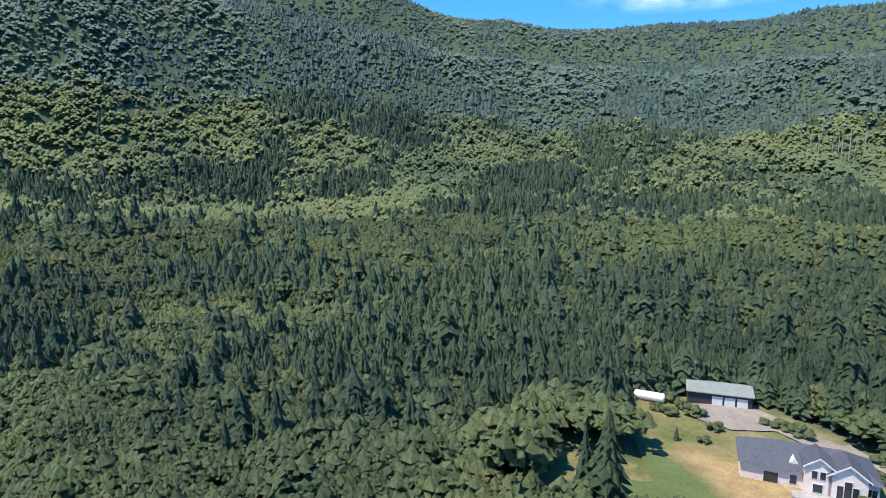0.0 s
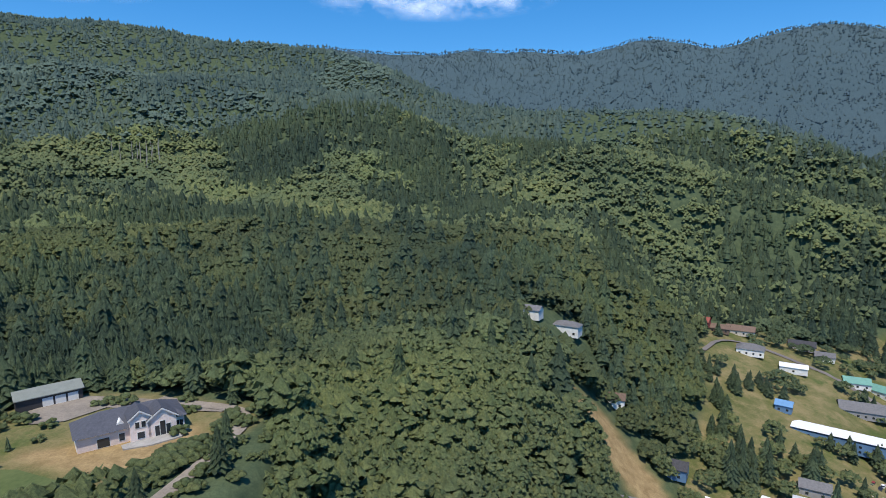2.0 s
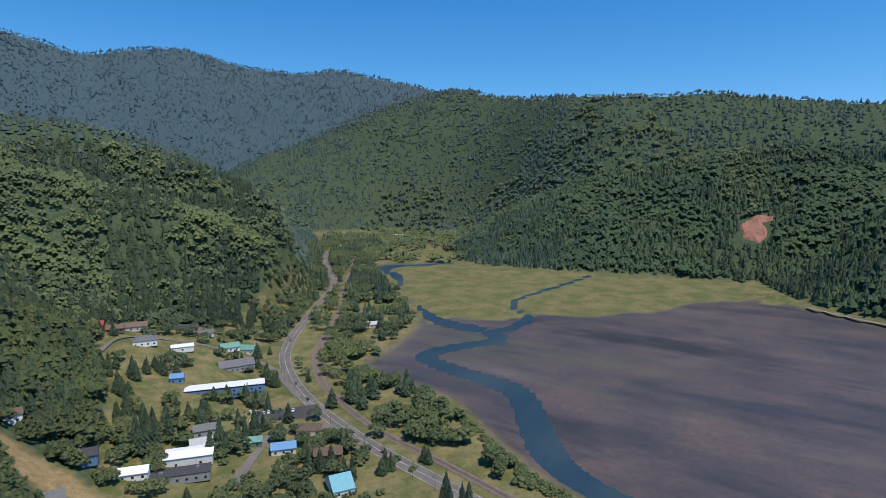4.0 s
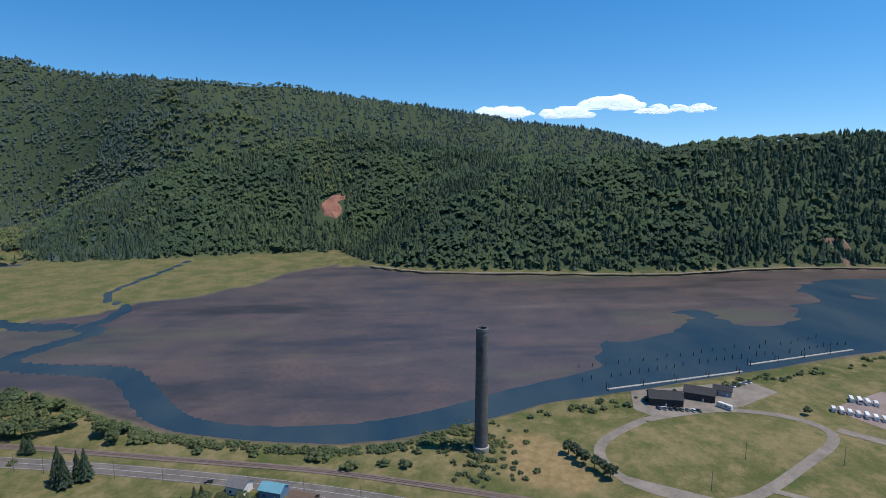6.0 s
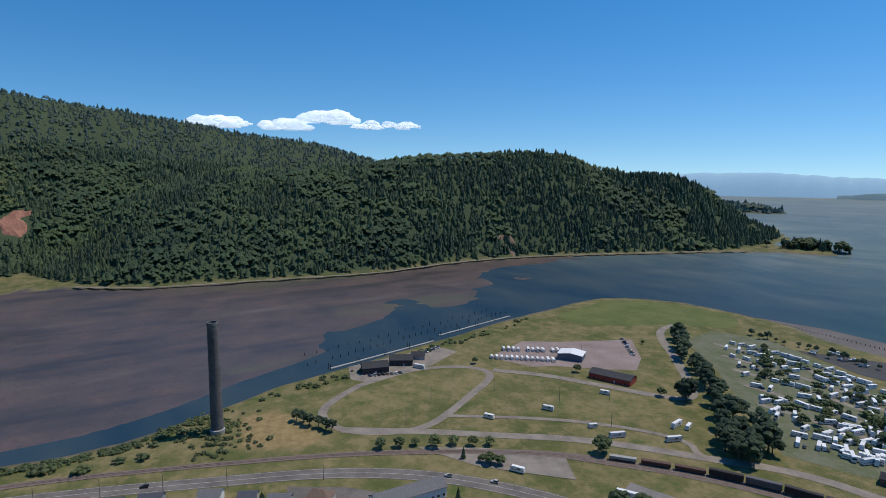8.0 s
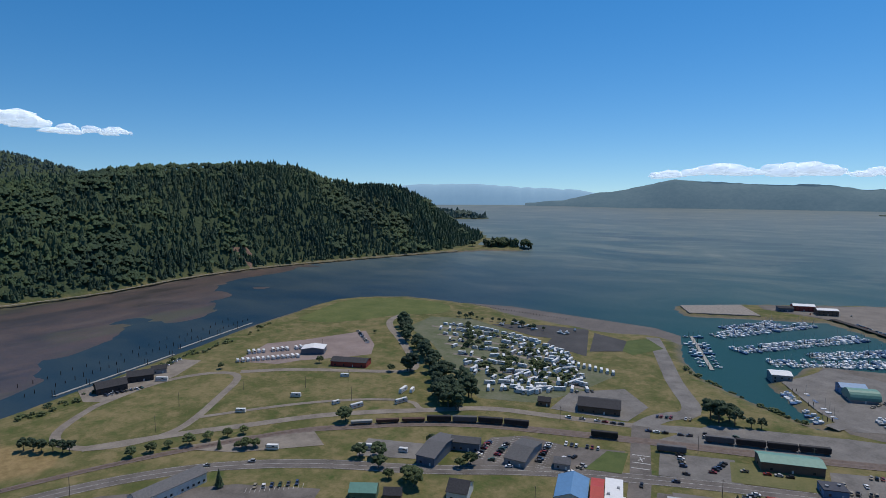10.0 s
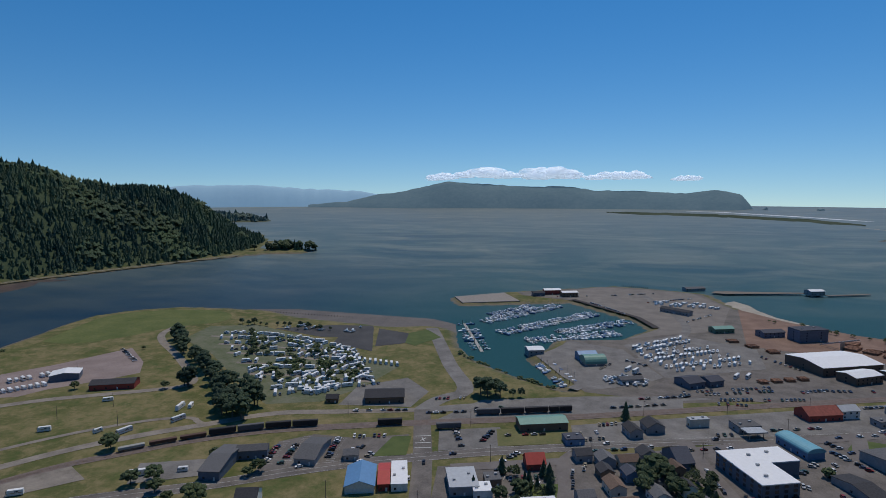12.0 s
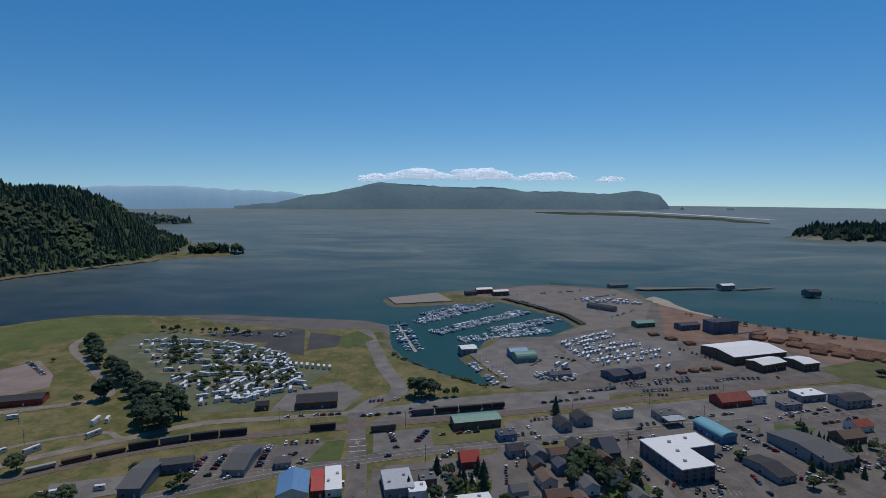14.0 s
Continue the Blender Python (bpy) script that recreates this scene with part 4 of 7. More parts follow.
def wheel_bm():
    bm = bmesh.new()
    bmesh.ops.create_cone(bm, cap_ends=True, segments=10, radius1=0.34, radius2=0.34, depth=0.24, matrix=Matrix.Rotation(math.pi / 2, 4, "X"))
    return bm


def car_thing(shade, label, style, near=True):
    e = tagged(empty("car", 0, 0, 0), label, "car", "parked cars")
    part("body", car_bm(), shade, e)
    if style == 0:
        part("cabin", cabin_bm(), GLASS, e, "dark glazed cabin")
        part("roof", box_bm(1.75, 1.36, 0.06, 1.5, 0.32), shade, e)
    elif style == 1:
        part("cabin", cabin_bm(-0.9, 2.15, 1.72), GLASS, e, "dark glazed cabin")
        part("roof", box_bm(2.0, 1.4, 0.07, 1.72, 0.65), shade, e)
    else:
        part("cabin", cabin_bm(-1.0, 0.7, 1.72), GLASS, e, "dark glazed cab")
        part("roof", box_bm(0.75, 1.36, 0.07, 1.72, -0.05), shade, e)
        part("cargo_bed", box_bm(1.5, 1.6, 0.12, 1.03, 1.45), RUBBER, e, "dark open cargo bed")
    for sx in (-1.4, 1.4):
        for sy in (-0.82, 0.82):
            if near:
                shared_part("wheel", "wheel", wheel_bm, RUBBER, e, pose(sx, sy, 0.34))
    return e


CAR_COLOURS = (("white", (0.75, 0.75, 0.75)), ("silver", (0.45, 0.46, 0.47)), ("black", (0.02, 0.02, 0.022)), ("dark grey", (0.09, 0.09, 0.1)), ("red", (0.24, 0.03, 0.028)), ("blue", (0.05, 0.075, 0.14)), ("dark green", (0.04, 0.09, 0.06)), ("tan", (0.33, 0.28, 0.2)))
CARS, CARS_FAR = [], []
for n_c, (nm, c) in enumerate(CAR_COLOURS):
    shade = paint(nm.replace(" ", "_") + "_car_paint", c, 0.05, 0.3, 0.5, 0.0)
    for style, body in enumerate(("sedan", "sport utility car", "pickup truck")):
        CARS.append(car_thing(shade, f"{nm} {body} parked on the asphalt", style))
        CARS_FAR.append(car_thing(shade, f"{nm} {body} parked far off in the open", style, False))
used = set()
pick = random.Random(11)


def place(proto, m):
    """The first use moves the prototype itself, later ones copy it."""
    if proto.name not in used:
        used.add(proto.name)
        proto.matrix_basis = m
        return proto
    return copy_thing(proto, m)


LOOSE_CARS = []


def car_at(x, y, bearing, z=3.2, which=None):
    if y > 560 or (y > 455 and x > 90) or x < -475:
        LOOSE_CARS.append((x, y, z, radians(90 - bearing), pick.randint(0, 7)))
        return None
    c = (CARS if math.hypot(x, y) < 405 else CARS_FAR)[which if which is not None else min(int(pick.random() ** 1.3 * 24), 23)]
    return place(c, pose(x, y, z, 0, 0, 90 - bearing))


def car_row(x0, y0, x1, y1, count, bearing, fill=0.72, z=3.2):
    for k in range(count):
        if pick.random() < fill:
            u = (k + 0.5) / count
            car_at(x0 + (x1 - x0) * u + pick.uniform(-0.3, 0.3), y0 + (y1 - y0) * u + pick.uniform(-0.3, 0.3), bearing + pick.choice((0, 180)) + pick.uniform(-3, 3), z)


def park_loose_cars():
    """Cars too far off to tell apart, as one object."""
    bm = car_bm()
    bmesh.ops.triangulate(bm, faces=bm.faces)
    proto = [(np.array([v.co[:] for v in bm.verts]), np.array([[v.index for v in f.verts] for f in bm.faces]))]
    bm = cabin_bm()
    bmesh.ops.triangulate(bm, faces=bm.faces)
    proto.append((np.array([v.co[:] for v in bm.verts]), np.array([[v.index for v in f.verts] for f in bm.faces])))
    rows = np.array(LOOSE_CARS)
    cos, trs, ids, base = [], [], [], 0
    for k, (co, tr) in enumerate(proto):
        for x, y, z, a, c in rows:
            q = co.copy()
            q[:, 0], q[:, 1] = x + co[:, 0] * math.cos(a) - co[:, 1] * math.sin(a), y + co[:, 0] * math.sin(a) + co[:, 1] * math.cos(a)
            q[:, 2] += z
            cos.append(q)
            trs.append(tr + base)
            ids += [8 if k else int(c)] * len(tr)
            base += len(co)
    me = quick_mesh("distant_cars", np.concatenate(cos), np.concatenate(trs), CARS[0].children[0].data.materials[0])
    for n_c in range(1, 8):
        me.materials.append([o for o in CARS[n_c * 3].children if o.name.startswith("body")][0].data.materials[0])
    me.materials.append(GLASS)
    me.polygons.foreach_set("material_index", ids)
    tagged(new("distant_cars", me), "many distant parked cars in mixed colours", "cars", kind="stuff")


RVSHELL = paint("white_camper_shell", (0.76, 0.76, 0.74), 0.05, 0.45, 0.4, 0.12)
STRIPES = [paint("camper_stripe", c, 0.1) for c in ((0.3, 0.2, 0.12), (0.1, 0.16, 0.28), (0.25, 0.05, 0.05), (0.2, 0.2, 0.2))]


def camper(length, h, stripe, label, motor):
    e = tagged(empty("camper", 0, 0, 0), label, "camper", "campers in the park")
    part("shell", loft_bm([[(-length / 2, -1.2, 0.3), (-length / 2, 1.2, 0.3), (-length / 2 + 0.1, 1.2, h * 0.62), (-length / 2 + 0.55, 1.1, h + 0.42), (-length / 2 + 0.55, -1.1, h + 0.42), (-length / 2 + 0.1, -1.2, h * 0.62)], [(length / 2, -1.2, 0.3), (length / 2, 1.2, 0.3), (length / 2, 1.2, h * 0.62), (length / 2 - 0.15, 1.1, h + 0.42), (length / 2 - 0.15, -1.1, h + 0.42), (length / 2, -1.2, h * 0.62)]]), RVSHELL, e)
    part("stripe", box_bm(length * 0.96, 2.46, 0.28, 1.5), stripe, e, "coloured stripe band")
    shared_part("rvwin", "window", lambda: box_bm(1.6, 0.08, 0.6), GLASS, e, pose(0.12 * length, -1.2, 2.0))
    if motor:
        part("windscreen", box_bm(0.1, 2.0, 0.9, 1.9, -length / 2), GLASS, e)
    return e


CAMPERS = [camper(l, h, STRIPES[k % 4], t, mo) for k, (l, h, t, mo) in enumerate((
    (7.5, 2.5, "white travel trailer with a brown stripe", False), (9.5, 2.7, "long white travel trailer with a blue stripe", False), (10.5, 3.0, "large white motor coach with a red stripe", True),
    (6.0, 2.3, "small white travel trailer with a grey stripe", False), (8.0, 2.8, "white motor home with a brown stripe", True), (11.0, 3.2, "tall white fifth wheel trailer with a blue stripe", False)))]


def camper_at(x, y, bearing, which=None, z=3.15):
    return place(CAMPERS[pick.randrange(6) if which is None else which], pose(x, y, z, 0, 0, 90 - bearing))


def hull_bm(l, b, h):
    out = []
    for t, k, up in ((-0.5, 0.85, 0.0), (-0.2, 1.0, 0.0), (0.2, 0.9, 0.05), (0.42, 0.45, 0.2), (0.5, 0.04, 0.3)):
        y, z = b / 2 * k, h * (1 + up)
        out.append([(t * l, -y, z), (t * l, -y * 0.7, 0.0), (t * l, y * 0.7, 0.0), (t * l, y, z)])
    return loft_bm(out)


HULL_W = paint("white_hull", (0.75, 0.75, 0.74), 0.06, 0.35, 0.5, 0.1)
HULLS = [HULL_W, HULL_W, paint("blue_hull", (0.08, 0.14, 0.27), 0.1, 0.35, 0.5), paint("grey_hull", (0.4, 0.42, 0.43), 0.1, 0.4, 0.5)]


def boat(l, kind, hull, label):
    e = tagged(empty("boat", 0, 0, 0), label, "boat", "boats in the harbour")
    part("hull", hull_bm(l, l * 0.33, l * 0.14), hull, e)
    part("cabin", box_bm(l * 0.3, l * 0.2, l * 0.15, l * 0.15, l * 0.06, bevel=0.1), HULL_W, e, "white cabin")
    if kind == "mast":
        part("mast", box_bm(0.14, 0.14, l * 0.75, l * 0.2, 0), STEEL, e)
    elif kind == "top":
        part("canvas_top", box_bm(l * 0.24, l * 0.22, 0.1, l * 0.34, -l * 0.04), HULLS[2], e, "blue canvas top")
    return e


BOATS = [boat(7.5, "", HULLS[0], "small white motor boat moored at a dock"), boat(9.5, "top", HULLS[1], "white motor boat with a blue canvas top"), boat(11, "mast", HULLS[2], "dark blue sailing boat with a bare mast"), boat(8.5, "", HULLS[3], "grey aluminium fishing boat"), boat(12.5, "mast", HULLS[0], "white fishing boat with a tall mast"), boat(6.5, "top", HULLS[3], "small grey boat with a blue top")]


def boat_at(x, y, bearing, z=0.05, which=None):
    return place(BOATS[pick.randrange(6) if which is None else which], pose(x, y, z, 0, 0, 90 - bearing))


# ---- single trees ----
def tree_thing(kind, proto, label):
    e = tagged(empty("tree", 0, 0, 0), label, "tree", "trees about the town")
    bm = lathe([(0.035, -0.03), (0.028, 0.2), (0.02, 0.45), (0.008, 0.7)], 7)
    if kind != "con":
        for k in range(4):
            a = 1.6 * k
            p0, p1 = Vector((0, 0, 0.3 + 0.05 * k)), Vector((0.2 * math.cos(a), 0.2 * math.sin(a), 0.58 + 0.05 * k))
            for s in (-0.008, 0.008):
                q = Vector((-math.sin(a), math.cos(a), 0)) * s
                vs = [bm.verts.new(p) for p in (p0 + q, p1 + q * 0.4, p1 - q * 0.4 + Vector((0, 0, 0.01)), p0 - q + Vector((0, 0, 0.02)))]
                bm.faces.new(vs)
    part("trunk", bm, BARK, e, "bark trunk with limbs")
    me = quick_mesh("crown", proto[0], proto[1], CONIFER if kind != "leaf" else BROADLEAF)
    cr = new("crown", me)
    cr.parent = e
    return e


TREES = {"leaf": [tree_thing("leaf", broadleaf_parts(16, 31, 0.16, 0.36, 60), "round green broadleaf tree"), tree_thing("leaf", broadleaf_parts(15, 32, 0.17, 0.4, 60), "spreading green broadleaf tree")],
         "con": [tree_thing("con", conifer_parts(12, 8, 33, 0.21), "dark green spire-shaped conifer"), tree_thing("con", conifer_parts(11, 8, 34, 0.27), "broad dark green conifer")],
         "pine": [tree_thing("pine", broadleaf_parts(14, 35, 0.13, 0.27, 50), "tall dark green shore pine"), tree_thing("pine", broadleaf_parts(13, 36, 0.14, 0.24, 50), "dense dark green shore pine")]}


def tree_at(x, y, size, kind="leaf", z=None):
    t = pick.choice(TREES[kind])
    m = pose(x, y, (spot(x, y) if z is None else z) - 0.1, 0, 0, pick.uniform(0, 360)) @ Matrix.Diagonal((size * pick.uniform(0.9, 1.15), size * pick.uniform(0.9, 1.15), size, 1))
    if t.name not in used:
        used.add(t.name)
        t.matrix_basis = m
        return t
    c = copy_thing(t, Matrix.Identity(4))
    c.matrix_basis = m
    return c


SHRUB_PROTO = [broadleaf_parts(7, 60 + k, 0.24, 0.42, 14) for k in range(3)]
SHRUB_AT = []


def shrub_at(x, y, size, z=None):
    SHRUB_AT.append((x, y, (spot(x, y) if z is None else z) - 0.1 - size * 0.22, size, pick.uniform(0, 6.28)))


def plant_shrubs():
    """All low scrub as one object."""
    cos, trs, base = [], [], 0
    rows = np.array(SHRUB_AT)
    for k, proto in enumerate(SHRUB_PROTO):
        w = rows[k::3]
        co, tr = scatter_mesh("scrub", proto, w[:, :3], w[:, 3], w[:, 4], np.full(len(w), 1.45), BROADLEAF)
        cos.append(co)
        trs.append(tr + base)
        base += len(co)
    tagged(new("scrub", quick_mesh("scrub", np.concatenate(cos), np.concatenate(trs), BROADLEAF, True)), "low green leafy scrub along banks and gardens", "scrub", kind="stuff")


def pole_at(x, y, h=11.0, arm=True, z=None):
    if "pole" not in SHARED:
        e = tagged(empty("utility_pole", 0, 0, 0), "weathered wooden utility pole with a crossarm", "utility pole", "utility poles")
        part("post", lathe([(0.17, 0), (0.11, 11)], 7), TIMBER, e)
        part("crossarm", box_bm(0.14, 2.4, 0.14, 10.2), TIMBER, e)
        SHARED["pole"] = e
    return place(SHARED["pole"], pose(x, y, (spot(x, y) if z is None else z), 0, 0, 72))


# ---- distance: far shores, the cape and clouds ----
def far_hill(rows, dist, base, label, mat, depth=260.0):
    """A long far hill along bearings from the town, rounded front to back."""
    az = np.linspace(rows[0][0], rows[-1][0], 300)
    top = np.interp(az, [r[0] for r in rows], [r[1] for r in rows])
    top = top + fbm(az * 60, az * 0, 40.0, 31, 4) * 7 * np.clip((top - base) / 60, 0, 1)
    co, k = [], 7
    for a, t in zip(np.radians(az), top):
        for j in range(k):
            s = j / (k - 1)
            q = dist + depth * (s - 0.4) * 2 * np.clip((t - base) / 120, 0.1, 1)
            z = base - 14 + (t - base + 14) * math.sin(min(s * 1.25, 1.0) * math.pi / 2) ** 0.8
            co.append((q * math.sin(a), q * math.cos(a), z))
    co = np.array(co)
    i = np.arange(len(co)).reshape(-1, k)
    a0, b0, c0, d0 = i[:-1, :-1], i[1:, :-1], i[1:, 1:], i[:-1, 1:]
    tr = np.concatenate([np.stack([a0, b0, c0], -1).reshape(-1, 3), np.stack([a0, c0, d0], -1).reshape(-1, 3)])
    return tagged(new("backdrop", quick_mesh("backdrop", co, tr, mat, True)), label, "backdrop", kind="structure")


# haze over the far land is put into these bluish base colours
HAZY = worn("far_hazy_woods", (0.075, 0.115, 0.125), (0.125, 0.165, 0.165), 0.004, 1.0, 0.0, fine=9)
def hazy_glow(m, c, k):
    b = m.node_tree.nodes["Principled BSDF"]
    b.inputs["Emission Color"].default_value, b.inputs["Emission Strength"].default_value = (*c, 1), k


HAZIER = worn("far_hazed_hills", (0.2, 0.29, 0.36), (0.23, 0.32, 0.38), 0.003, 1.0, 0.0)
# and a blue glow is added to both as more haze
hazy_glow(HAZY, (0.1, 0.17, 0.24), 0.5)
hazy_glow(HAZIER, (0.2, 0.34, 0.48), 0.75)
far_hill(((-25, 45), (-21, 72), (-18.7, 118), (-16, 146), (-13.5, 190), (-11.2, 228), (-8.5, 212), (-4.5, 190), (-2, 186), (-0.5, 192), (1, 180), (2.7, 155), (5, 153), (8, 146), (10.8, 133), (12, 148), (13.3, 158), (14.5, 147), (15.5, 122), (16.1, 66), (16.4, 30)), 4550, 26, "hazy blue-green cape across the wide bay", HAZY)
far_hill(((-46, 150), (-39, 176), (-35, 196), (-30, 198), (-25, 168), (-20, 150), (-14, 60)), 4700, 40, "hills far across the lowland, tinted pale blue with haze", HAZIER, 120)


def ribbon(rows, depth, rise, label, mat):
    """A low band of land or foam on the far water, along bearings and distances from the town."""
    az = np.linspace(rows[0][0], rows[-1][0], 120)
    r = np.interp(az, [q[0] for q in rows], [q[1] for q in rows]) + fbm(az * 9, az * 0, 6.0, 33, 4) * depth * 0.4
    across = np.linspace(-1, 1, 7)
    R = r[:, None] + across * depth * np.clip(np.minimum(az - az[0], az[-1] - az) / 2.5, 0.12, 1)[:, None]
    Z = np.clip((R - 3000) / 1850, 0, 1) ** 2 * 40 - 0.6 + rise * (1 - across ** 2) ** 0.6
    A = np.radians(az)[:, None]
    co = np.stack([R * np.sin(A), R * np.cos(A), Z], -1).reshape(-1, 3)
    i = np.arange(len(co)).reshape(-1, 7)
    a0, b0, c0, d0 = i[:-1, :-1], i[1:, :-1], i[1:, 1:], i[:-1, 1:]
    tr = np.concatenate([np.stack([a0, b0, c0], -1).reshape(-1, 3), np.stack([a0, c0, d0], -1).reshape(-1, 3)])
    return tagged(new("backdrop", quick_mesh("backdrop", co, tr, mat, True)), label, "backdrop", kind="structure")


DUNE = worn("dune_grass", (0.05, 0.068, 0.05), (0.1, 0.115, 0.08), 0.004, 1.0, 0.0, fine=9)
FOAM = worn("sea_foam", (0.5, 0.53, 0.55), (0.78, 0.8, 0.8), 0.01, 1.0, 0.0)
ribbon(((4, 3980), (8, 3900), (13.8, 3800), (19.8, 3560), (24.5, 3200)), 130, 6, "low dark spit of dune grass at the mouth of the bay", DUNE)
ribbon(((11, 4200), (14, 4150), (19, 3900), (25, 3560)), 32, 2.5, "white line of surf behind the low spit", FOAM)
ribbon(((24, 3060), (26, 2920), (30, 2560), (40, 2200)), 26, 1.6, "pale sand edge of the wooded spit", SAND)


def sea_rock(a, r, w, h, seed):
    bm = bmesh.new()
    bmesh.ops.create_icosphere(bm, subdivisions=3, radius=1.0)
    for v in bm.verts:
        k = 1 + 0.5 * noise.noise(v.co * 1.6 + Vector((seed, 0, 0)))
        v.co = Vector((r * math.sin(radians(a)) + v.co.x * w * k, r * math.cos(radians(a)) + v.co.y * w * k, 18 + v.co.z * h * k))
    # takes the cape's haze-tinted, glowing material
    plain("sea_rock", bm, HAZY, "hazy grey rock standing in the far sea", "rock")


sea_rock(17.4, 4480, 16, 22, 3)
sea_rock(21.4, 4500, 26, 20, 5)
CLOUD = node_mat("cloud_white", 1.0, 0.0)[0]
CLOUD.node_tree.nodes["Principled BSDF"].inputs["Base Color"].default_value = (0.85, 0.86, 0.88, 1)
# a pale blue glow is added to brighten the clouds
CLOUD.node_tree.nodes["Principled BSDF"].inputs["Emission Color"].default_value = (0.62, 0.74, 0.9, 1)
CLOUD.node_tree.nodes["Principled BSDF"].inputs["Emission Strength"].default_value = 0.55
CLOUD.node_tree.nodes["Principled BSDF"].inputs["Alpha"].default_value = 0.42



def cloud(x, y, z, length, height, seed):
    rng = random.Random(seed)
    bm = bmesh.new()
    along_v = Vector((-y, x, 0)).normalized()
    for k in range(44):
        u = rng.uniform(-1, 1)
        s = (1 - u * u) ** 0.5 + 0.15
        got = bmesh.ops.create_icosphere(bm, subdivisions=2, radius=1.0)["verts"]
        c = along_v * u * length * 0.5 + Vector((0, 0, rng.uniform(-0.1, 0.5) * height * s))
        r = height * rng.choice((0.18, 0.3, 0.45, 0.6)) * rng.uniform(0.8, 1.2) * s
        for v in got:
            n = noise.noise(v.co * 1.7 + Vector((k, seed, 0))) * 0.4
            v.co = Vector((v.co.x * r * 1.9, v.co.y * r * 1.9, max(v.co.z, -0.35) * r)) * (1 + n) + c + Vector((x, y, z))
    ob = plain("cloud", bm, CLOUD, "soft white cumulus cloud low in the sky", "cloud", kind="structure")
    ob.data.polygons.foreach_set("use_smooth", [True] * len(ob.data.polygons))
    return ob


for n_k, (x, y, z, l, h) in enumerate(((-4403, 818, 520, 420, 65), (-4294, 1260, 510, 360, 60), (-4196, 1548, 560, 420, 80), (-4023, 1940, 520, 520, 45))):
    cloud(x, y, z, l, h, n_k)
for n_k, (a, z, l, h) in enumerate(((-12, 250, 240, 45), (-7.5, 272, 520, 70), (-1.5, 262, 560, 75), (5, 250, 520, 55), (11, 238, 220, 30))):
    cloud(4800 * math.sin(radians(a)), 4800 * math.cos(radians(a)), z, l, h, 10 + n_k)


def veil(bearing, z, length, height, seed):
    """A thin, soft-edged sheet of high cloud that faces the town."""
    m, n, l, b = node_mat("thin_cloud", 1.0, 0.0)
    b.inputs["Base Color"].default_value = (0.85, 0.84, 0.87, 1)
    # the veil is brightened by an added glow as well
    b.inputs["Emission Color"].default_value, b.inputs["Emission Strength"].default_value = (0.7, 0.74, 0.86, 1), 0.6
    at = n.new("ShaderNodeTexCoord").outputs["Generated"]
    ball = n.new("ShaderNodeMapping")
    ball.inputs["Location"].default_value, ball.inputs["Scale"].default_value = (-1, 0, -1), (2, 0, 2)
    l.new(at, ball.inputs["Vector"])
    fade = n.new("ShaderNodeTexGradient")
    fade.gradient_type = "SPHERICAL"
    l.new(ball.outputs[0], fade.inputs["Vector"])
    wisp = n.new("ShaderNodeMapping")
    wisp.inputs["Location"].default_value, wisp.inputs["Scale"].default_value = (seed, seed, 0), (5, 1, 1.6)
    l.new(at, wisp.inputs["Vector"])
    thick = ramp(n, l, noise_tex(n, l, 1.3, 7, 0.6, wisp.outputs[0]), ((0.4, (0, 0, 0)), (0.7, (1, 1, 1))))
    l.new(blend(n, l, 1.0, ramp(n, l, fade.outputs["Fac"], ((0.05, (0, 0, 0)), (0.6, (0.7, 0.7, 0.7)))), thick, "MULTIPLY"), b.inputs["Alpha"])
    w, h = length / 2, height / 2
    me = mesh_from("cloud", [(-w, 0, -h), (w, 0, -h), (w, 0, h), (-w, 0, h)], [(0, 1, 2, 3)], m)
    ob = tagged(new("cloud", me), "thin veil of pale cloud high over the ridge", "cloud", kind="structure")
    a = radians(bearing)
    ob.matrix_basis = pose(-195 + 4200 * math.sin(a), 4200 * math.cos(a), z, 0, 0, -bearing)


veil(-217, 1330, 2100, 420, 3)
veil(-207, 1350, 900, 200, 7)
veil(-181, 1350, 1900, 380, 5)

# ---- roads, track and lots ----
road(HIGHWAY, 5.6, ASPHALT, "grey asphalt highway with white lines")
CROSS = ((-62, 240), (-72, 283), (-82, 330), (-93, 373), (-100, 402))
road(CROSS, 6.0, ASPHALT, "grey asphalt cross street", 0.171, name="road", marks=False)
road(rounded(((-100, 400), (-92, 428), (-70, 446), (-98, 505), (-112, 545), (-140, 625), (-150, 650))), 7, LOT, "worn pale road out to the point", 0.162, marks=False)
road(rounded(((-100, 400), (-60, 418), (10, 440), (80, 462), (160, 490), (260, 530), (330, 560))), 6, LOT, "worn grey port road beside the track", 0.133, marks=False)
road(rounded(((10, 470), (30, 500), (62, 545), (96, 600), (130, 660), (150, 720), (140, 830), (120, 930))), 5, LOT, "worn gravel road through the port", 0.244, marks=False)
for off in (0.0, 5.5):
    tr = plain("railway", strip_bm([(x + off * 0.3, y + off * 0.95) for x, y in RAIL] if off else RAIL, 2.6, 0.22 + off * 0.004, 3.0), worn("track_ballast", (0.13, 0.1, 0.085), (0.21, 0.17, 0.15), 0.3, fine=10), "brown ballasted railway track", "railway")
    for s in (-0.72, 0.72):
        ln = strip_bm([(x + off * 0.3, y + off * 0.95) for x, y in RAIL] if off else RAIL, 0.09, 0.42, 3.0, s)
        part("rail", ln, RUST, tr, "rusty steel rail")
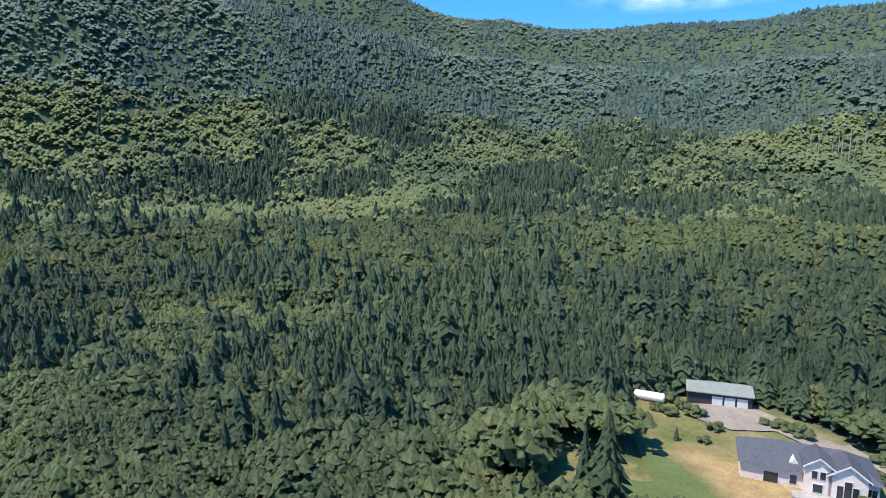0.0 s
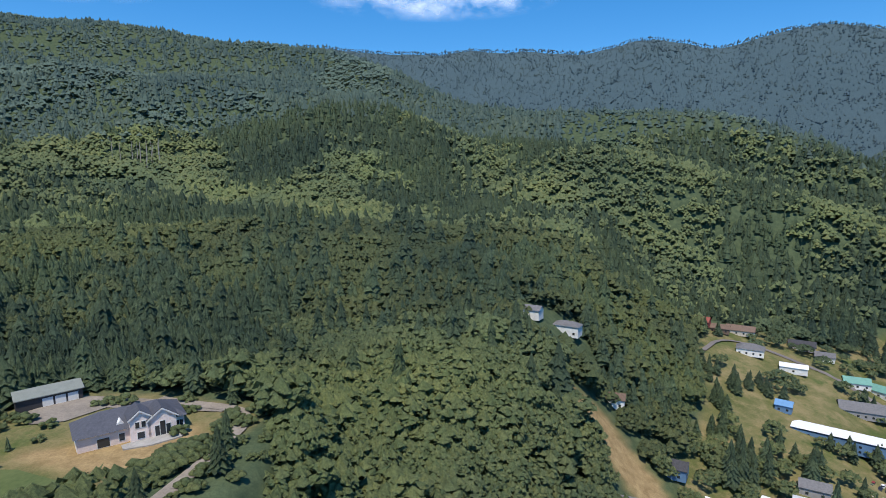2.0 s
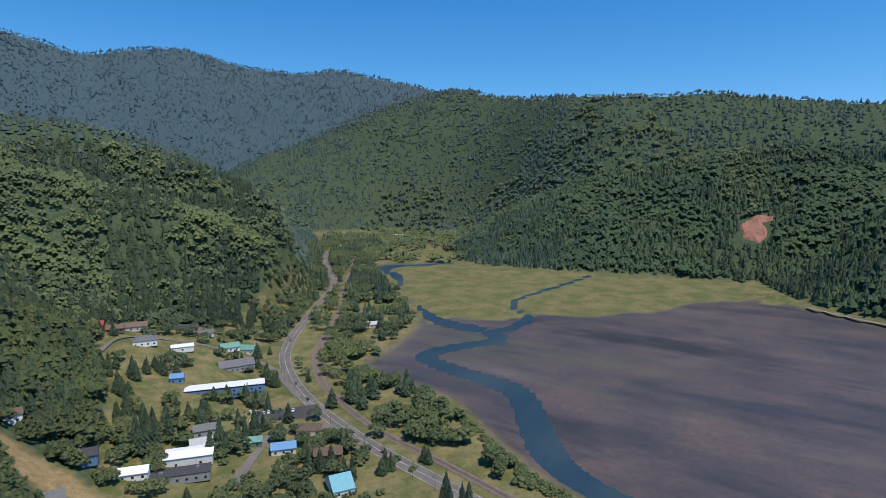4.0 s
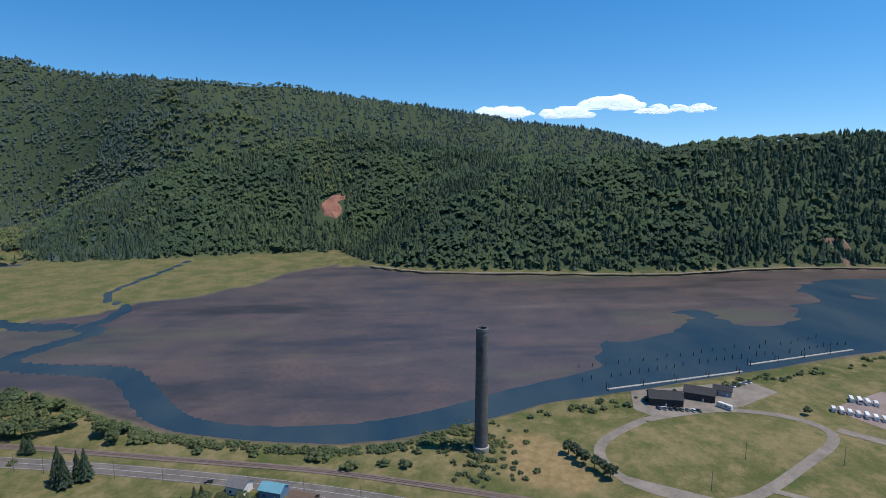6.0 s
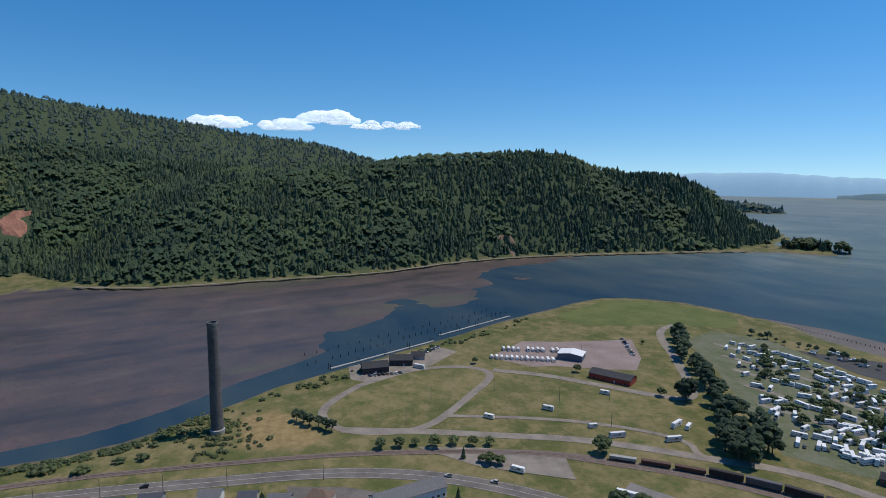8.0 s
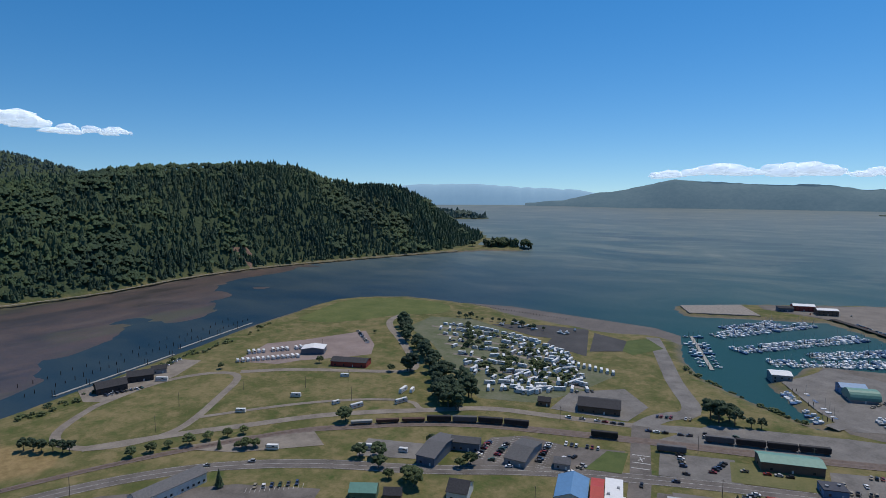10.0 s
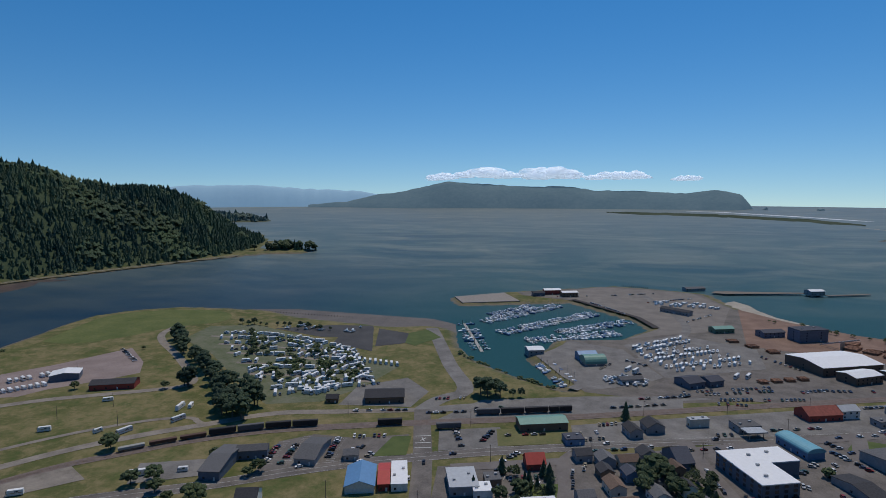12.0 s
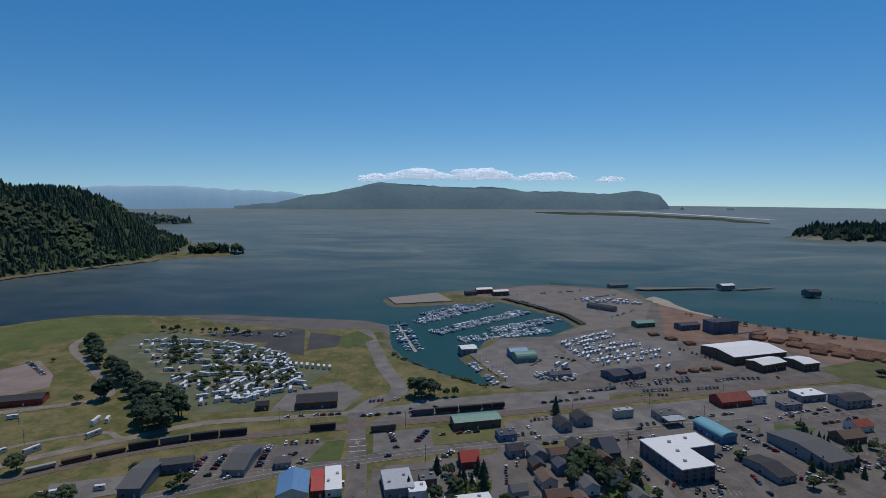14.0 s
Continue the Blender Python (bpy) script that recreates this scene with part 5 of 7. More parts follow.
RING = rounded(((-453, 215), (-436, 188), (-419, 172), (-398, 170), (-380, 178), (-366, 197), (-360, 222), (-372, 248), (-392, 279), (-418, 320), (-440, 322), (-458, 300), (-465, 270), (-460, 240), (-453, 215)))
road(RING, 3.2, GRAVEL, "pale gravel loop road round the meadow", 0.155, marks=False)
road(rounded(((-385, 175), (-355, 222), (-329, 255), (-302, 293), (-270, 323), (-239, 346), (-205, 375), (-160, 385), (-105, 400))), 4, GRAVEL, "pale gravel road beside the track", 0.166, marks=False)
road(rounded(((-430, 328), (-398, 358), (-362, 378), (-329, 395), (-300, 415), (-320, 440), (-349, 468), (-380, 497), (-420, 530), (-445, 560), (-450, 590))), 4, GRAVEL, "pale gravel road across the park", 0.197, marks=False)
road(rounded(((-371, 243), (-352, 272), (-324, 310), (-288, 342), (-259, 355), (-247, 345), (-239, 346))), 2.2, GRAVEL, "narrow gravel lane in the meadow", 0.188, marks=False)
road(rounded(((-118, -181), (-126, -178), (-140, -175), (-146, -172), (-149, -164), (-148, -155), (-147, -145), (-145, -135), (-143, -126), (-146, -112), (-156, -98))), 1.9, GRAVEL, "pale two-track gravel drive up to the house", 0.449, None, marks=False)
lot(((-84, -170), (-92, -184), (-107, -182), (-126, -180), (-142, -176), (-140, -172), (-126, -173), (-106, -175), (-100, -166), (-92, -164)), GRAVEL, "grey gravel forecourt before the garage", 0.290, 98)
lot(rounded(((-548, 505), (-572, 590), (-576, 632), (-548, 664), (-505, 684), (-455, 688), (-418, 668), (-408, 626), (-440, 605), (-462, 575), (-470, 545), (-505, 500), (-548, 505)), 3)[:-1], worn("point_grass", (0.075, 0.105, 0.03), (0.15, 0.16, 0.058), 0.03, 0.95, 0.2, fine=16), "fresh green grass on the point", 0.06, name="grass", category="grass")
lot(((-460, 345), (-485, 404), (-463, 437), (-434, 503), (-388, 463), (-368, 434), (-383, 412), (-412, 380), (-420, 362)), BRICKISH, "reddish gravel storage yard")
lot(((-500, 225), (-470, 215), (-455, 225), (-468, 290), (-490, 330), (-512, 320)), GRAVEL, "pale gravel parking area by the shore")
lot(((-405, 545), (-412, 605), (-360, 622), (-265, 578), (-200, 520), (-146, 500), (-160, 440), (-180, 402), (-220, 388), (-258, 420), (-340, 500)), worn("camp_ground", (0.085, 0.108, 0.045), (0.17, 0.17, 0.12), 0.06, 0.95, fine=5), "patchy grass and gravel camp ground")
for v in (0.08, 0.27, 0.46, 0.65, 0.84):
    a = np.array((-395, 575)) * (1 - v) + np.array((-250, 428)) * v
    b = np.array((-205, 525)) * (1 - v) + np.array((-150, 440)) * v
    mid = (a + b) / 2 + np.array((8, 26 * (1 - v)))
    road(rounded((tuple(a), tuple(mid), tuple(b)), 3), 2.6, GRAVEL, "pale gravel lane between the campers", 0.16, marks=False)
lot(((-250, 642), (-219, 642), (-187, 542), (-238, 562)), DARKLOT, "dark bare gravel lot", 0.144)
lot(((-210, 635), (-170, 620), (-160, 580), (-190, 560)), DARKLOT, "dark bare gravel lot beside the road", 0.168)
lot(((-170, 622), (-152, 640), (-130, 610), (-150, 570), (-163, 580)), GREEN, "strip of bright green grass", 0.212, name="grass")
lot(((-330, 610), (-270, 640), (-220, 646), (-225, 590), (-262, 585)), DARKLOT, "dark gravel lot with scattered boats", 0.146)
lot(((-165, 440), (-165, 398), (-110, 405), (-104, 440), (-130, 470)), LOT, "worn grey lot before the dark hall", 0.160)
lot(((-90, 378), (-30, 398), (90, 440), (95, 470), (20, 455), (-60, 430)), LOT, "worn grey strip between track and port", 0.124)
lot(((-172, 283), (-178, 330), (-160, 345), (-132, 345), (-98, 358), (-100, 320), (-130, 303)), ASPHALT, "grey asphalt car park between low offices", 0.148)
lot(((-112, 322), (-108, 352), (-96, 356), (-92, 328)), GREEN, "square of bright green lawn", 0.272, name="grass")
lot(((-74, 338), (-80, 368), (-40, 382), (-32, 352)), LOT, "pale gravel parking lot", 0.176)
lot(((-38, 352), (-42, 378), (4, 392), (8, 366)), worn("dry_lawn", (0.11, 0.12, 0.045), (0.18, 0.165, 0.075), 0.1, 0.95), "patchy dry lawn", 0.210, name="grass")
lot(((-62, 250), (-70, 318), (20, 350), (90, 372), (140, 392), (230, 425), (330, 455), (330, 250), (60, 200)), ASPHALT, "grey asphalt streets and yards of the town", 0.134)
lot(((10, 362), (8, 395), (60, 415), (160, 452), (260, 490), (330, 508), (330, 460), (230, 432), (120, 398), (60, 380)), LOT, "worn grey lots north of the main street", 0.158)
lot(((20, 465), (4, 500), (-20, 560), (-2, 590), (6, 626), (68, 640), (112, 700), (100, 752), (20, 855), (-60, 885), (-70, 912), (85, 995), (150, 978), (212, 950), (220, 890), (230, 838), (266, 769), (320, 711), (383, 680), (440, 640), (470, 560), (330, 520), (90, 455)), worn("port_ground", (0.105, 0.095, 0.085), (0.2, 0.178, 0.155), 0.05, 0.95, fine=16), "trodden grey-brown ground of the port", 0.06)
lot(((2, 500), (22, 470), (60, 488), (88, 515), (62, 600), (10, 625), (-6, 590), (-24, 560)), LOT, "grey gravel boat yard at the harbour", 0.192)
lot(((64, 618), (128, 674), (196, 628), (184, 560), (90, 514)), LOT, "wide grey lot full of parked boats and trailers", 0.226)
lot(((90, 512), (186, 556), (300, 545), (335, 520), (260, 495), (160, 470), (60, 470)), ASPHALT, "grey asphalt yard before the mill", 0.190)
lot(((70, 645), (112, 700), (98, 756), (20, 862), (-60, 890), (60, 985), (200, 950), (225, 840), (180, 700), (130, 680)), worn("port_gravel", (0.15, 0.135, 0.12), (0.235, 0.21, 0.185), 0.05, 0.95, fine=14), "grey-brown gravel flat of the outer port", 0.184)
lot(((190, 640), (235, 838), (272, 769), (325, 711), (420, 655), (480, 560), (330, 530), (300, 600)), EARTH, "red-brown earth of the log yard", 0.218)
lot(((-340, 205), (-300, 225), (-262, 262), (-285, 275), (-318, 240)), GRAVEL, "pale gravel pull-out by the highway", 0.212)
lot(((-235, 262), (-195, 282), (-205, 300), (-245, 285)), LOT, "worn lot with a few sheds", 0.216)
lot(((-405, -318), (-440, -282), (-462, -268), (-448, -250), (-412, -282), (-398, -306)), DARKLOT, "dark asphalt lot full of parked cars", 0.240)
lot(((-332, -236), (-356, -216), (-378, -234), (-362, -248)), DARKLOT, "dark asphalt forecourt", 0.244)
lot(((-335, 125), (-318, 152), (-268, 200), (-225, 222), (-200, 170), (-280, 110)), ASPHALT, "striped asphalt car park of the motel", 0.188)
lot(((-450, 700), (-420, 716), (-359, 729), (-230, 716), (-161, 709), (-128, 686), (-118, 640), (-146, 640), (-226, 640), (-330, 660), (-395, 690)), worn("tidal_mud", (0.085, 0.072, 0.062), (0.15, 0.128, 0.11), 0.03, 0.7, 0.4, fine=12), "grey-brown tidal mud beach below the grass", 0.25, 0.0, name="beach", category="beach")
lot(((216, 880), (250, 912), (262, 880), (262, 850), (272, 805), (300, 760), (280, 745), (245, 786), (219, 833)), SAND, "pale sandy beach of the outer port", 0.4, 0.3, name="beach", category="beach")
lot(((178, 392), (190, 410), (222, 402), (200, 380)), GREEN, "square of green lawn by the corner", 0.24, name="grass")
lot(((300, 508), (300, 545), (400, 600), (480, 560), (440, 470), (340, 470)), worn("rough_field", (0.07, 0.085, 0.03), (0.14, 0.135, 0.06), 0.08, 0.95), "rough green field beside the yard", 0.29, name="grass")
lot(((-22, 292), (-24, 306), (2, 312), (4, 296)), GREEN, "green lawn between the houses", 0.24, name="grass")
lot(((62, 292), (64, 318), (74, 330), (88, 312), (80, 290)), GREEN, "green lawn behind the houses", 0.244, name="grass")
STREETS = (((-4, 262), (6, 300), (2, 338), (10, 352)), ((100, 262), (92, 310), (84, 352), (80, 384)), ((150, 290), (146, 330), (178, 372), (196, 420)), ((-62, 318), (30, 348), (120, 386), (230, 428), (330, 462)))
STREET = worn("street_asphalt", (0.14, 0.125, 0.118), (0.2, 0.182, 0.17), 0.06, 0.9, 0.2, fine=12)
for n_k, line in enumerate(STREETS):
    road(rounded(line), 4.5, STREET, "worn asphalt side street in town", 0.3 + 0.012 * n_k, marks=False)
road(rounded(((-463, -290), (-482, -330), (-500, -372), (-496, -398), (-470, -420), (-440, -445), (-410, -448), (-385, -420))), 2.6, STREET, "narrow asphalt lane between the houses", 0.35, None, marks=False)
road(rounded(((-440, -232), (-420, -262), (-385, -240), (-356, -220))), 2.6, STREET, "narrow asphalt side lane", 0.36, None, marks=False)
lot(((-92, -141), (-106, -141), (-119, -136), (-130, -128), (-128, -119), (-112, -112), (-98, -112), (-100, -122), (-108, -130)), worn("yard_lawn", (0.065, 0.095, 0.03), (0.11, 0.135, 0.05), 0.1, 0.95, fine=10), "smooth green lawn on the hillside yard", 0.25, 98, name="grass")


def stalls(x0, y0, x1, y1, count, bearing, length=5.0):
    """Painted bay lines of a car park."""
    bm = bmesh.new()
    q = radians(bearing)
    for k in range(count + 1):
        cx, cy = x0 + (x1 - x0) * k / count, y0 + (y1 - y0) * k / count
        ux, uy = math.sin(q), math.cos(q)
        bm.faces.new([bm.verts.new((cx + ux * a - uy * b, cy + uy * a + ux * b, 3.36)) for a, b in ((0, 0.09), (0, -0.09), (length, -0.09), (length, 0.09))])
    bmesh.ops.recalc_face_normals(bm, faces=bm.faces)
    plain("bay_lines", bm, LINE, "white painted parking bay lines", "road marking")


for row in ((166, 387, 178, 362, 9, 100), (210, 372, 232, 336, 14, 110), (224, 376, 246, 340, 14, 110), (98, 312, 134, 306, 13, 0), (-30, 309, -4, 306, 10, 0), (-172, 300, -176, 330, 11, 80), (-162, 300, -166, 340, 14, 80), (-137, 308, -142, 342, 12, 80), (-259, 200, -237, 221, 12, 140), (-268, 150, -252, 190, 14, 70)):
    stalls(*row)
for x, y, b in ((-84.5, 340, 0), (-86, 347, 0), (-88.5, 357, 0)):
    plain("road_marking", strip_bm([(x - 5, y - 1.4), (x + 5, y + 1.4)], 0.35, 0.3, 3.0), LINE, "white stop line across the street", "road marking")
for s in (-1, 1):
    plain("road_marking", strip_bm([(-88.6, 349.5 if s > 0 else 354.5), (-85.8, 354.5 if s > 0 else 349.5)], 0.3, 0.3, 3.0), LINE, "white painted cross before the tracks", "road marking")

# ---- house on the hill ----
YARD = 98.0


def hill_house(x, y, turn):
    e = tagged(empty("house", x, y, YARD, turn), "large grey house with white trim and dark hip roof", "house")
    part("wall", box_bm(24, 11, 4.2, -0.5), PAINT["pink"], e)
    part("roof", roof_bm("hip", 24, 11, 3.7, 3.6, 0.7), ROOF["slate"], e)
    for gx, gw, gh in ((1.5, 4.6, 6.2), (6.5, 6.5, 5.0)):
        sec = [(gx - gw / 2, 0), (gx + gw / 2, 0), (gx + gw / 2, gh), (gx, gh + gw * 0.36), (gx - gw / 2, gh)]
        part("gable_wall", loft_bm([[(px, -7.2, pz) for px, pz in sec], [(px, -2.0, pz) for px, pz in sec]]), PAINT["pink"], e)
        for s in (-1, 1):
            t = loft_bm([[(gx, -7.6, gh + gw * 0.36 + 0.1), (gx + s * (gw / 2 + 0.5), -7.6, gh - 0.3), (gx + s * (gw / 2 + 0.5), -7.6, gh), (gx, -7.6, gh + gw * 0.36 + 0.4)],
                         [(gx, -1.0, gh + gw * 0.36 + 0.1), (gx + s * (gw / 2 + 0.5), -1.0, gh - 0.3), (gx + s * (gw / 2 + 0.5), -1.0, gh), (gx, -1.0, gh + gw * 0.36 + 0.4)]])
            part("gable_roof", t, ROOF["slate"], e)
            rake = loft_bm([[(gx, -7.66, gh + gw * 0.36 - 0.15), (gx + s * (gw / 2 + 0.5), -7.66, gh - 0.55), (gx + s * (gw / 2 + 0.5), -7.66, gh - 0.15), (gx, -7.66, gh + gw * 0.36 + 0.25)],
                            [(gx, -7.5, gh + gw * 0.36 - 0.15), (gx + s * (gw / 2 + 0.5), -7.5, gh - 0.55), (gx + s * (gw / 2 + 0.5), -7.5, gh - 0.15), (gx, -7.5, gh + gw * 0.36 + 0.25)]])
            part("rake_board", rake, TRIM, e, "white rake board")
    for px, pz, w, h, py in ((0.8, 3.6, 0.9, 1.5, -7.2), (2.2, 3.6, 0.9, 1.5, -7.2), (1.5, 0.8, 1.6, 1.6, -7.2), (5.2, 0.4, 1.0, 2.6, -7.2), (6.5, 0.4, 1.2, 3.6, -7.2), (7.8, 0.4, 1.0, 2.6, -7.2), (-2.5, 0.8, 1.2, 1.8, -5.5), (-6.5, 0.2, 2.6, 2.2, -5.5), (10.2, 0.9, 0.9, 1.6, -5.5), (11.2, 0.9, 0.8, 1.6, -5.5)):
        w_ = part("window", box_bm(w + 0.3, 0.14, h + 0.3, pz - 0.15, px, py), TRIM, e, "white framed window")
        part("pane", box_bm(w, 0.1, h, pz, px, py - 0.06), GLASS, w_)
    for k in range(3):
        part("garage_door", box_bm(0.14, 2.6, 2.3, 0, -12.02, -3 + 3 * k), TRIM, e, "white garage door")
    part("dormer", loft_bm([[(-3.4, -4.6, 4.6), (-1.6, -4.6, 4.6), (-2.5, -4.6, 5.6)], [(-3.4, -2.5, 5.0), (-1.6, -2.5, 5.0), (-2.5, -1.8, 5.9)]]), TRIM, e, "small white gable vent")
    part("terrace", prism_bm([(-3, -7.4), (-3, -10), (3, -11.5), (10, -11), (12.5, -7.5), (12.5, -5)], -0.4, 0.35), CONCRETE, e, "curved pale stone terrace")
    return e


hill_house(-121, -160, 217)


def garage_shed(x, y, turn):
    e = tagged(empty("garage", x, y, YARD, turn), "dark green metal garage with three white doors", "garage")
    part("wall", box_bm(16, 9, 3.8, -0.3), PAINT["black"], e)
    part("roof", roof_bm("gable", 16, 9, 3.5, 1.3), paint("grey_green_metal_roof", (0.2, 0.22, 0.2), 0.12, 0.6), e)
    for k in range(3):
        part("garage_door", box_bm(2.6, 0.14, 2.7, 0, -0.6 + 3.1 * k, -4.52), TRIM, e, "white roller door")
    # closed dark sheet on the end wall, painting an open bay's shade
    part("opening", box_bm(0.12, 6.2, 2.9, 0, -8.02), PAINT["black"], e, "dark sheet for the shade inside an open end bay")
    return e


garage_shed(-86, -180, 222)
tank = tagged(empty("tank", -77, -163, YARD + 1.3, 35), "long white cylindrical tank lying in the yard", "tank")
bm = lathe([(0.0, -4.2), (1.0, -4.0), (1.3, -3.6), (1.3, 3.6), (1.0, 4.0), (0.0, 4.2)], 16)
bmesh.ops.rotate(bm, verts=bm.verts, matrix=Matrix.Rotation(math.pi / 2, 3, "Y"))
part("shell", bm, WHITE, tank)
for s in (-2.4, 2.4):
    part("saddle", box_bm(0.5, 2.0, 0.9, -1.5, s), CONCRETE, tank)
for x, y in ((-85, -167), (-89, -166), (-86, -161), (-82, -160), (-80, -168), (-101, -155), (-102, -177), (-106, -178), (-110, -178), (-127, -180), (-132, -173), (-130, -172), (-143, -164), (-145, -161), (-144, -168), (-149, -173), (-152, -170), (-98, -163), (-112, -166)):
    shrub_at(x, y, pick.uniform(1.8, 3.4), 98)
for k in range(90):
    u = pick.random()
    sx, sy = -131 - 13 * u + pick.uniform(-4, 4), -124 - 26 * u + pick.uniform(-5, 3)
    if along(np.array([sx]), np.array([sy]), CUTS[0][0])[0] > 4.0:
        shrub_at(sx, sy, pick.uniform(2.0, 4.2))
for x, y, s in ((-112, -113, 22), (-107, -112, 17), (-97, -150, 4), (-141, -178, 9), (-150, -150, 11), (-152, -140, 12), (-144, -121, 12)):
    tree_at(x, y, s, "con")
# white houses on the slope above the town
building(-270, -335, 15, 8, 5.6, 150, "hip", "white", "grey", "two-storey white house with grey hip roof on the slope", name="house", category="house")
building(-250, -329, 9, 7, 5.0, 150, "gable", "white", "grey", "white house half hidden by trees", name="house", category="house")

# ---- town beside the highway ----
building(-428, -328, 54, 14, 6.5, -37, "mono", "blue", "white", "long blue workshop with a white roof and open bays", rise=1.0, wins=9)
building(-409, -358, 9, 8, 4, -37, "gable", "blue", "blue", "small blue annex beside the workshop")
building(-447, -413, 17, 10, 4.2, -30, "gable", "white", "white", "plain white shed on the grass", rise=0.8, wins=1)
building(-470, -374, 28, 14, 4.5, -25, "gable", "grey", "grey", "long grey house with a glazed porch", name="house", category="house", wins=7)
building(-492, -413, 16, 11, 3.6, -25, "gable", "white", "green", "white house with green metal roof", name="house", category="house")
building(-509, -410, 15, 11, 4.2, -60, "gable", "white", "green", "white cottage with green gable roof", name="house", category="house")
building(-425, -430, 18, 12, 4.5, -30, "hip", "white", "grey", "white house with grey hip roof", name="house", category="house")
building(-400, -463, 17, 11, 5, -35, "gable", "red", "rust", "red-brown wooden house with rusty roof", name="house", category="house")
building(-434, -463, 20, 11, 3.6, -30, "gable", "cream", "brown", "low cream house with brown roof", name="house", category="house")
building(-478, -455, 18, 11, 3.4, -30, "gable", "grey", "dark", "low grey house with dark roof", name="house", category="house")
building(-487, -441, 13, 9, 3.4, -30, "gable", "white", "grey", "small white house with grey roof", name="house", category="house")
building(-356, -259, 25, 13, 5.5, -38, "gable", "white", "white", "large white metal shed", rise=1.2, wins=2)
building(-342, -247, 32, 10, 4, -38, "flat", "grey", "dark", "long low grey shop with flat dark roof")
building(-380, -281, 13, 9, 4, -30, "gable", "grey", "grey", "grey garage with shallow roof")
building(-369, -268, 12, 9, 3.6, -30, "gable", "grey", "pale", "small garage with pale metal roof")
building(-426, -238, 15, 10, 3.5, -50, "hip", "cream", "brown", "cream bungalow with brown hip roof", name="house", category="house")
building(-399, -231, 14, 9, 3.6, -40, "gable", "white", "blue", "white house with bright blue roof", name="house", category="house")
building(-409, -204, 16, 10, 3.6, -45, "gable", "brown", "brown", "brown house with weathered roof", name="house", category="house")
building(-388, -174, 11, 17, 3.6, -30, "gable", "white", "aqua", "white building with bright aqua roof", name="house", category="house")
building(-393, -252, 11, 8, 3.3, -40, "hip", "green", "green", "small house with grey-green roof", name="house", category="house")
building(-416, -460, 14, 9, 3.4, -30, "gable", "brown", "brown", "low brown house on the slope road", name="house", category="house")
building(-276, -236, 15, 9, 4, -20, "gable", "cream", "grey", "cream house with grey metal roof on the slope", name="house", category="house")
building(-309, -276, 13, 9, 5, -30, "gable", "blue", "dark", "blue-grey house with dark gable roof", name="house", category="house")
building(-290, -306, 9, 8, 4.5, -20, "gable", "white", "brown", "white house with a red-brown roof", name="house", category="house")
building(-325, -259, 14, 8, 3.6, -38, "gable", "white", "white", "white trailer home with pale roof")
building(-678, -418, 24, 13, 3.6, -35, "hip", "grey", "grey", "low grey house on the shore among trees", name="house", category="house")
building(-645, -384, 22, 9, 3.4, -35, "gable", "cream", "pale", "long pale roofed shed by the shore")
building(-595, -464, 15, 10, 3.6, -35, "gable", "white", "grey", "white roadside house with grey roof", name="house", category="house")
building(-1420, -960, 36, 14, 4.5, -30, "gable", "white", "pale", "long pale farm building in the valley", name="barn", category="barn")
building(-1330, -370, 46, 7, 4, -75, "flat", "grey", "grey", "low grey bridge deck over the river", name="bridge", category="bridge", wins=2, door=False)
# houses below the highway
for x, y, w, d, t, wall, top in ((-374, 12, 13, 9, 70, "brown", "brown"), (-389, -22, 10, 8, 70, "white", "grey"), (-384, -4, 12, 8, 70, "blue", "aqua"), (-352, 62, 11, 8, 66, "grey", "slate"), (-358, 45, 9, 7, 66, "white", "slate"), (-366, 28, 12, 9, 66, "cream", "brown"), (-341, 88, 11, 8, 62, "white", "grey"), (-330, 104, 9, 7, 62, "cream", "slate"), (-319, 117, 11, 8, 58, "grey", "grey"), (-300, 112, 10, 8, 55, "white", "brown")):
    building(x, y, w, d, 4.2, t, "gable", wall, top, f"{wall} house with {top} gable roof below the highway", name="house", category="house")
building(-290, 174, 38, 11, 5.6, 88, "gable", "white", "grey", "long white two-storey motel with grey-blue roof", name="motel", category="motel", wins=12)
building(-200, 229, 14, 10, 5, 30, "gable", "green", "green", "dark green shop with a teal metal roof", name="shop", category="shop")
building(-186, 236, 9, 8, 4, 30, "gable", "brown", "dark", "small brown house with dark roof", name="house", category="house")
building(-158, 258, 11, 14, 5, 16, "gable", "white", "dark", "white house with a dark gable roof", name="house", category="house")
building(-313, 136, 12, 9, 3.6, 45, "hip", "cream", "brown", "house with terracotta brown hip roof", name="house", category="house")
# ---- town centre ----
building(-195, 292, 12, 34, 5.5, 8, "gable", "slate", "grey", "two-storey slate-blue motel wing with grey roof", name="motel", category="motel", rise=2.4)
building(-184, 308, 18, 9, 5.5, 20, "gable", "slate", "grey", "slate-blue motel wing facing the track", name="motel", category="motel", rise=2)
building(-149, 318, 13, 30, 4, 4, "gable", "grey", "grey", "long low grey office with shingled roof", rise=2.6)
building(-124, 318, 9, 8, 3.6, 18, "gable", "grey", "grey", "small grey gabled roadside shop", name="shop", category="shop")
building(-108, 291, 24, 16, 4.2, -74, "gable", "white", "blue", "white hall with a broad bright blue roof", rise=3)
building(-96, 296, 6, 24, 4.2, 16, "gable", "red", "red", "narrow building with a rusty red roof", rise=1.6)
building(-88, 299, 9, 27, 4.0, 16, "flat", "white", "white", "narrow white shop with flat roof", name="shop", category="shop")
building(-52, 299, 16, 22, 5, 17, "flat", "grey", "pale", "pale flat-roofed corner store", name="shop", category="shop")
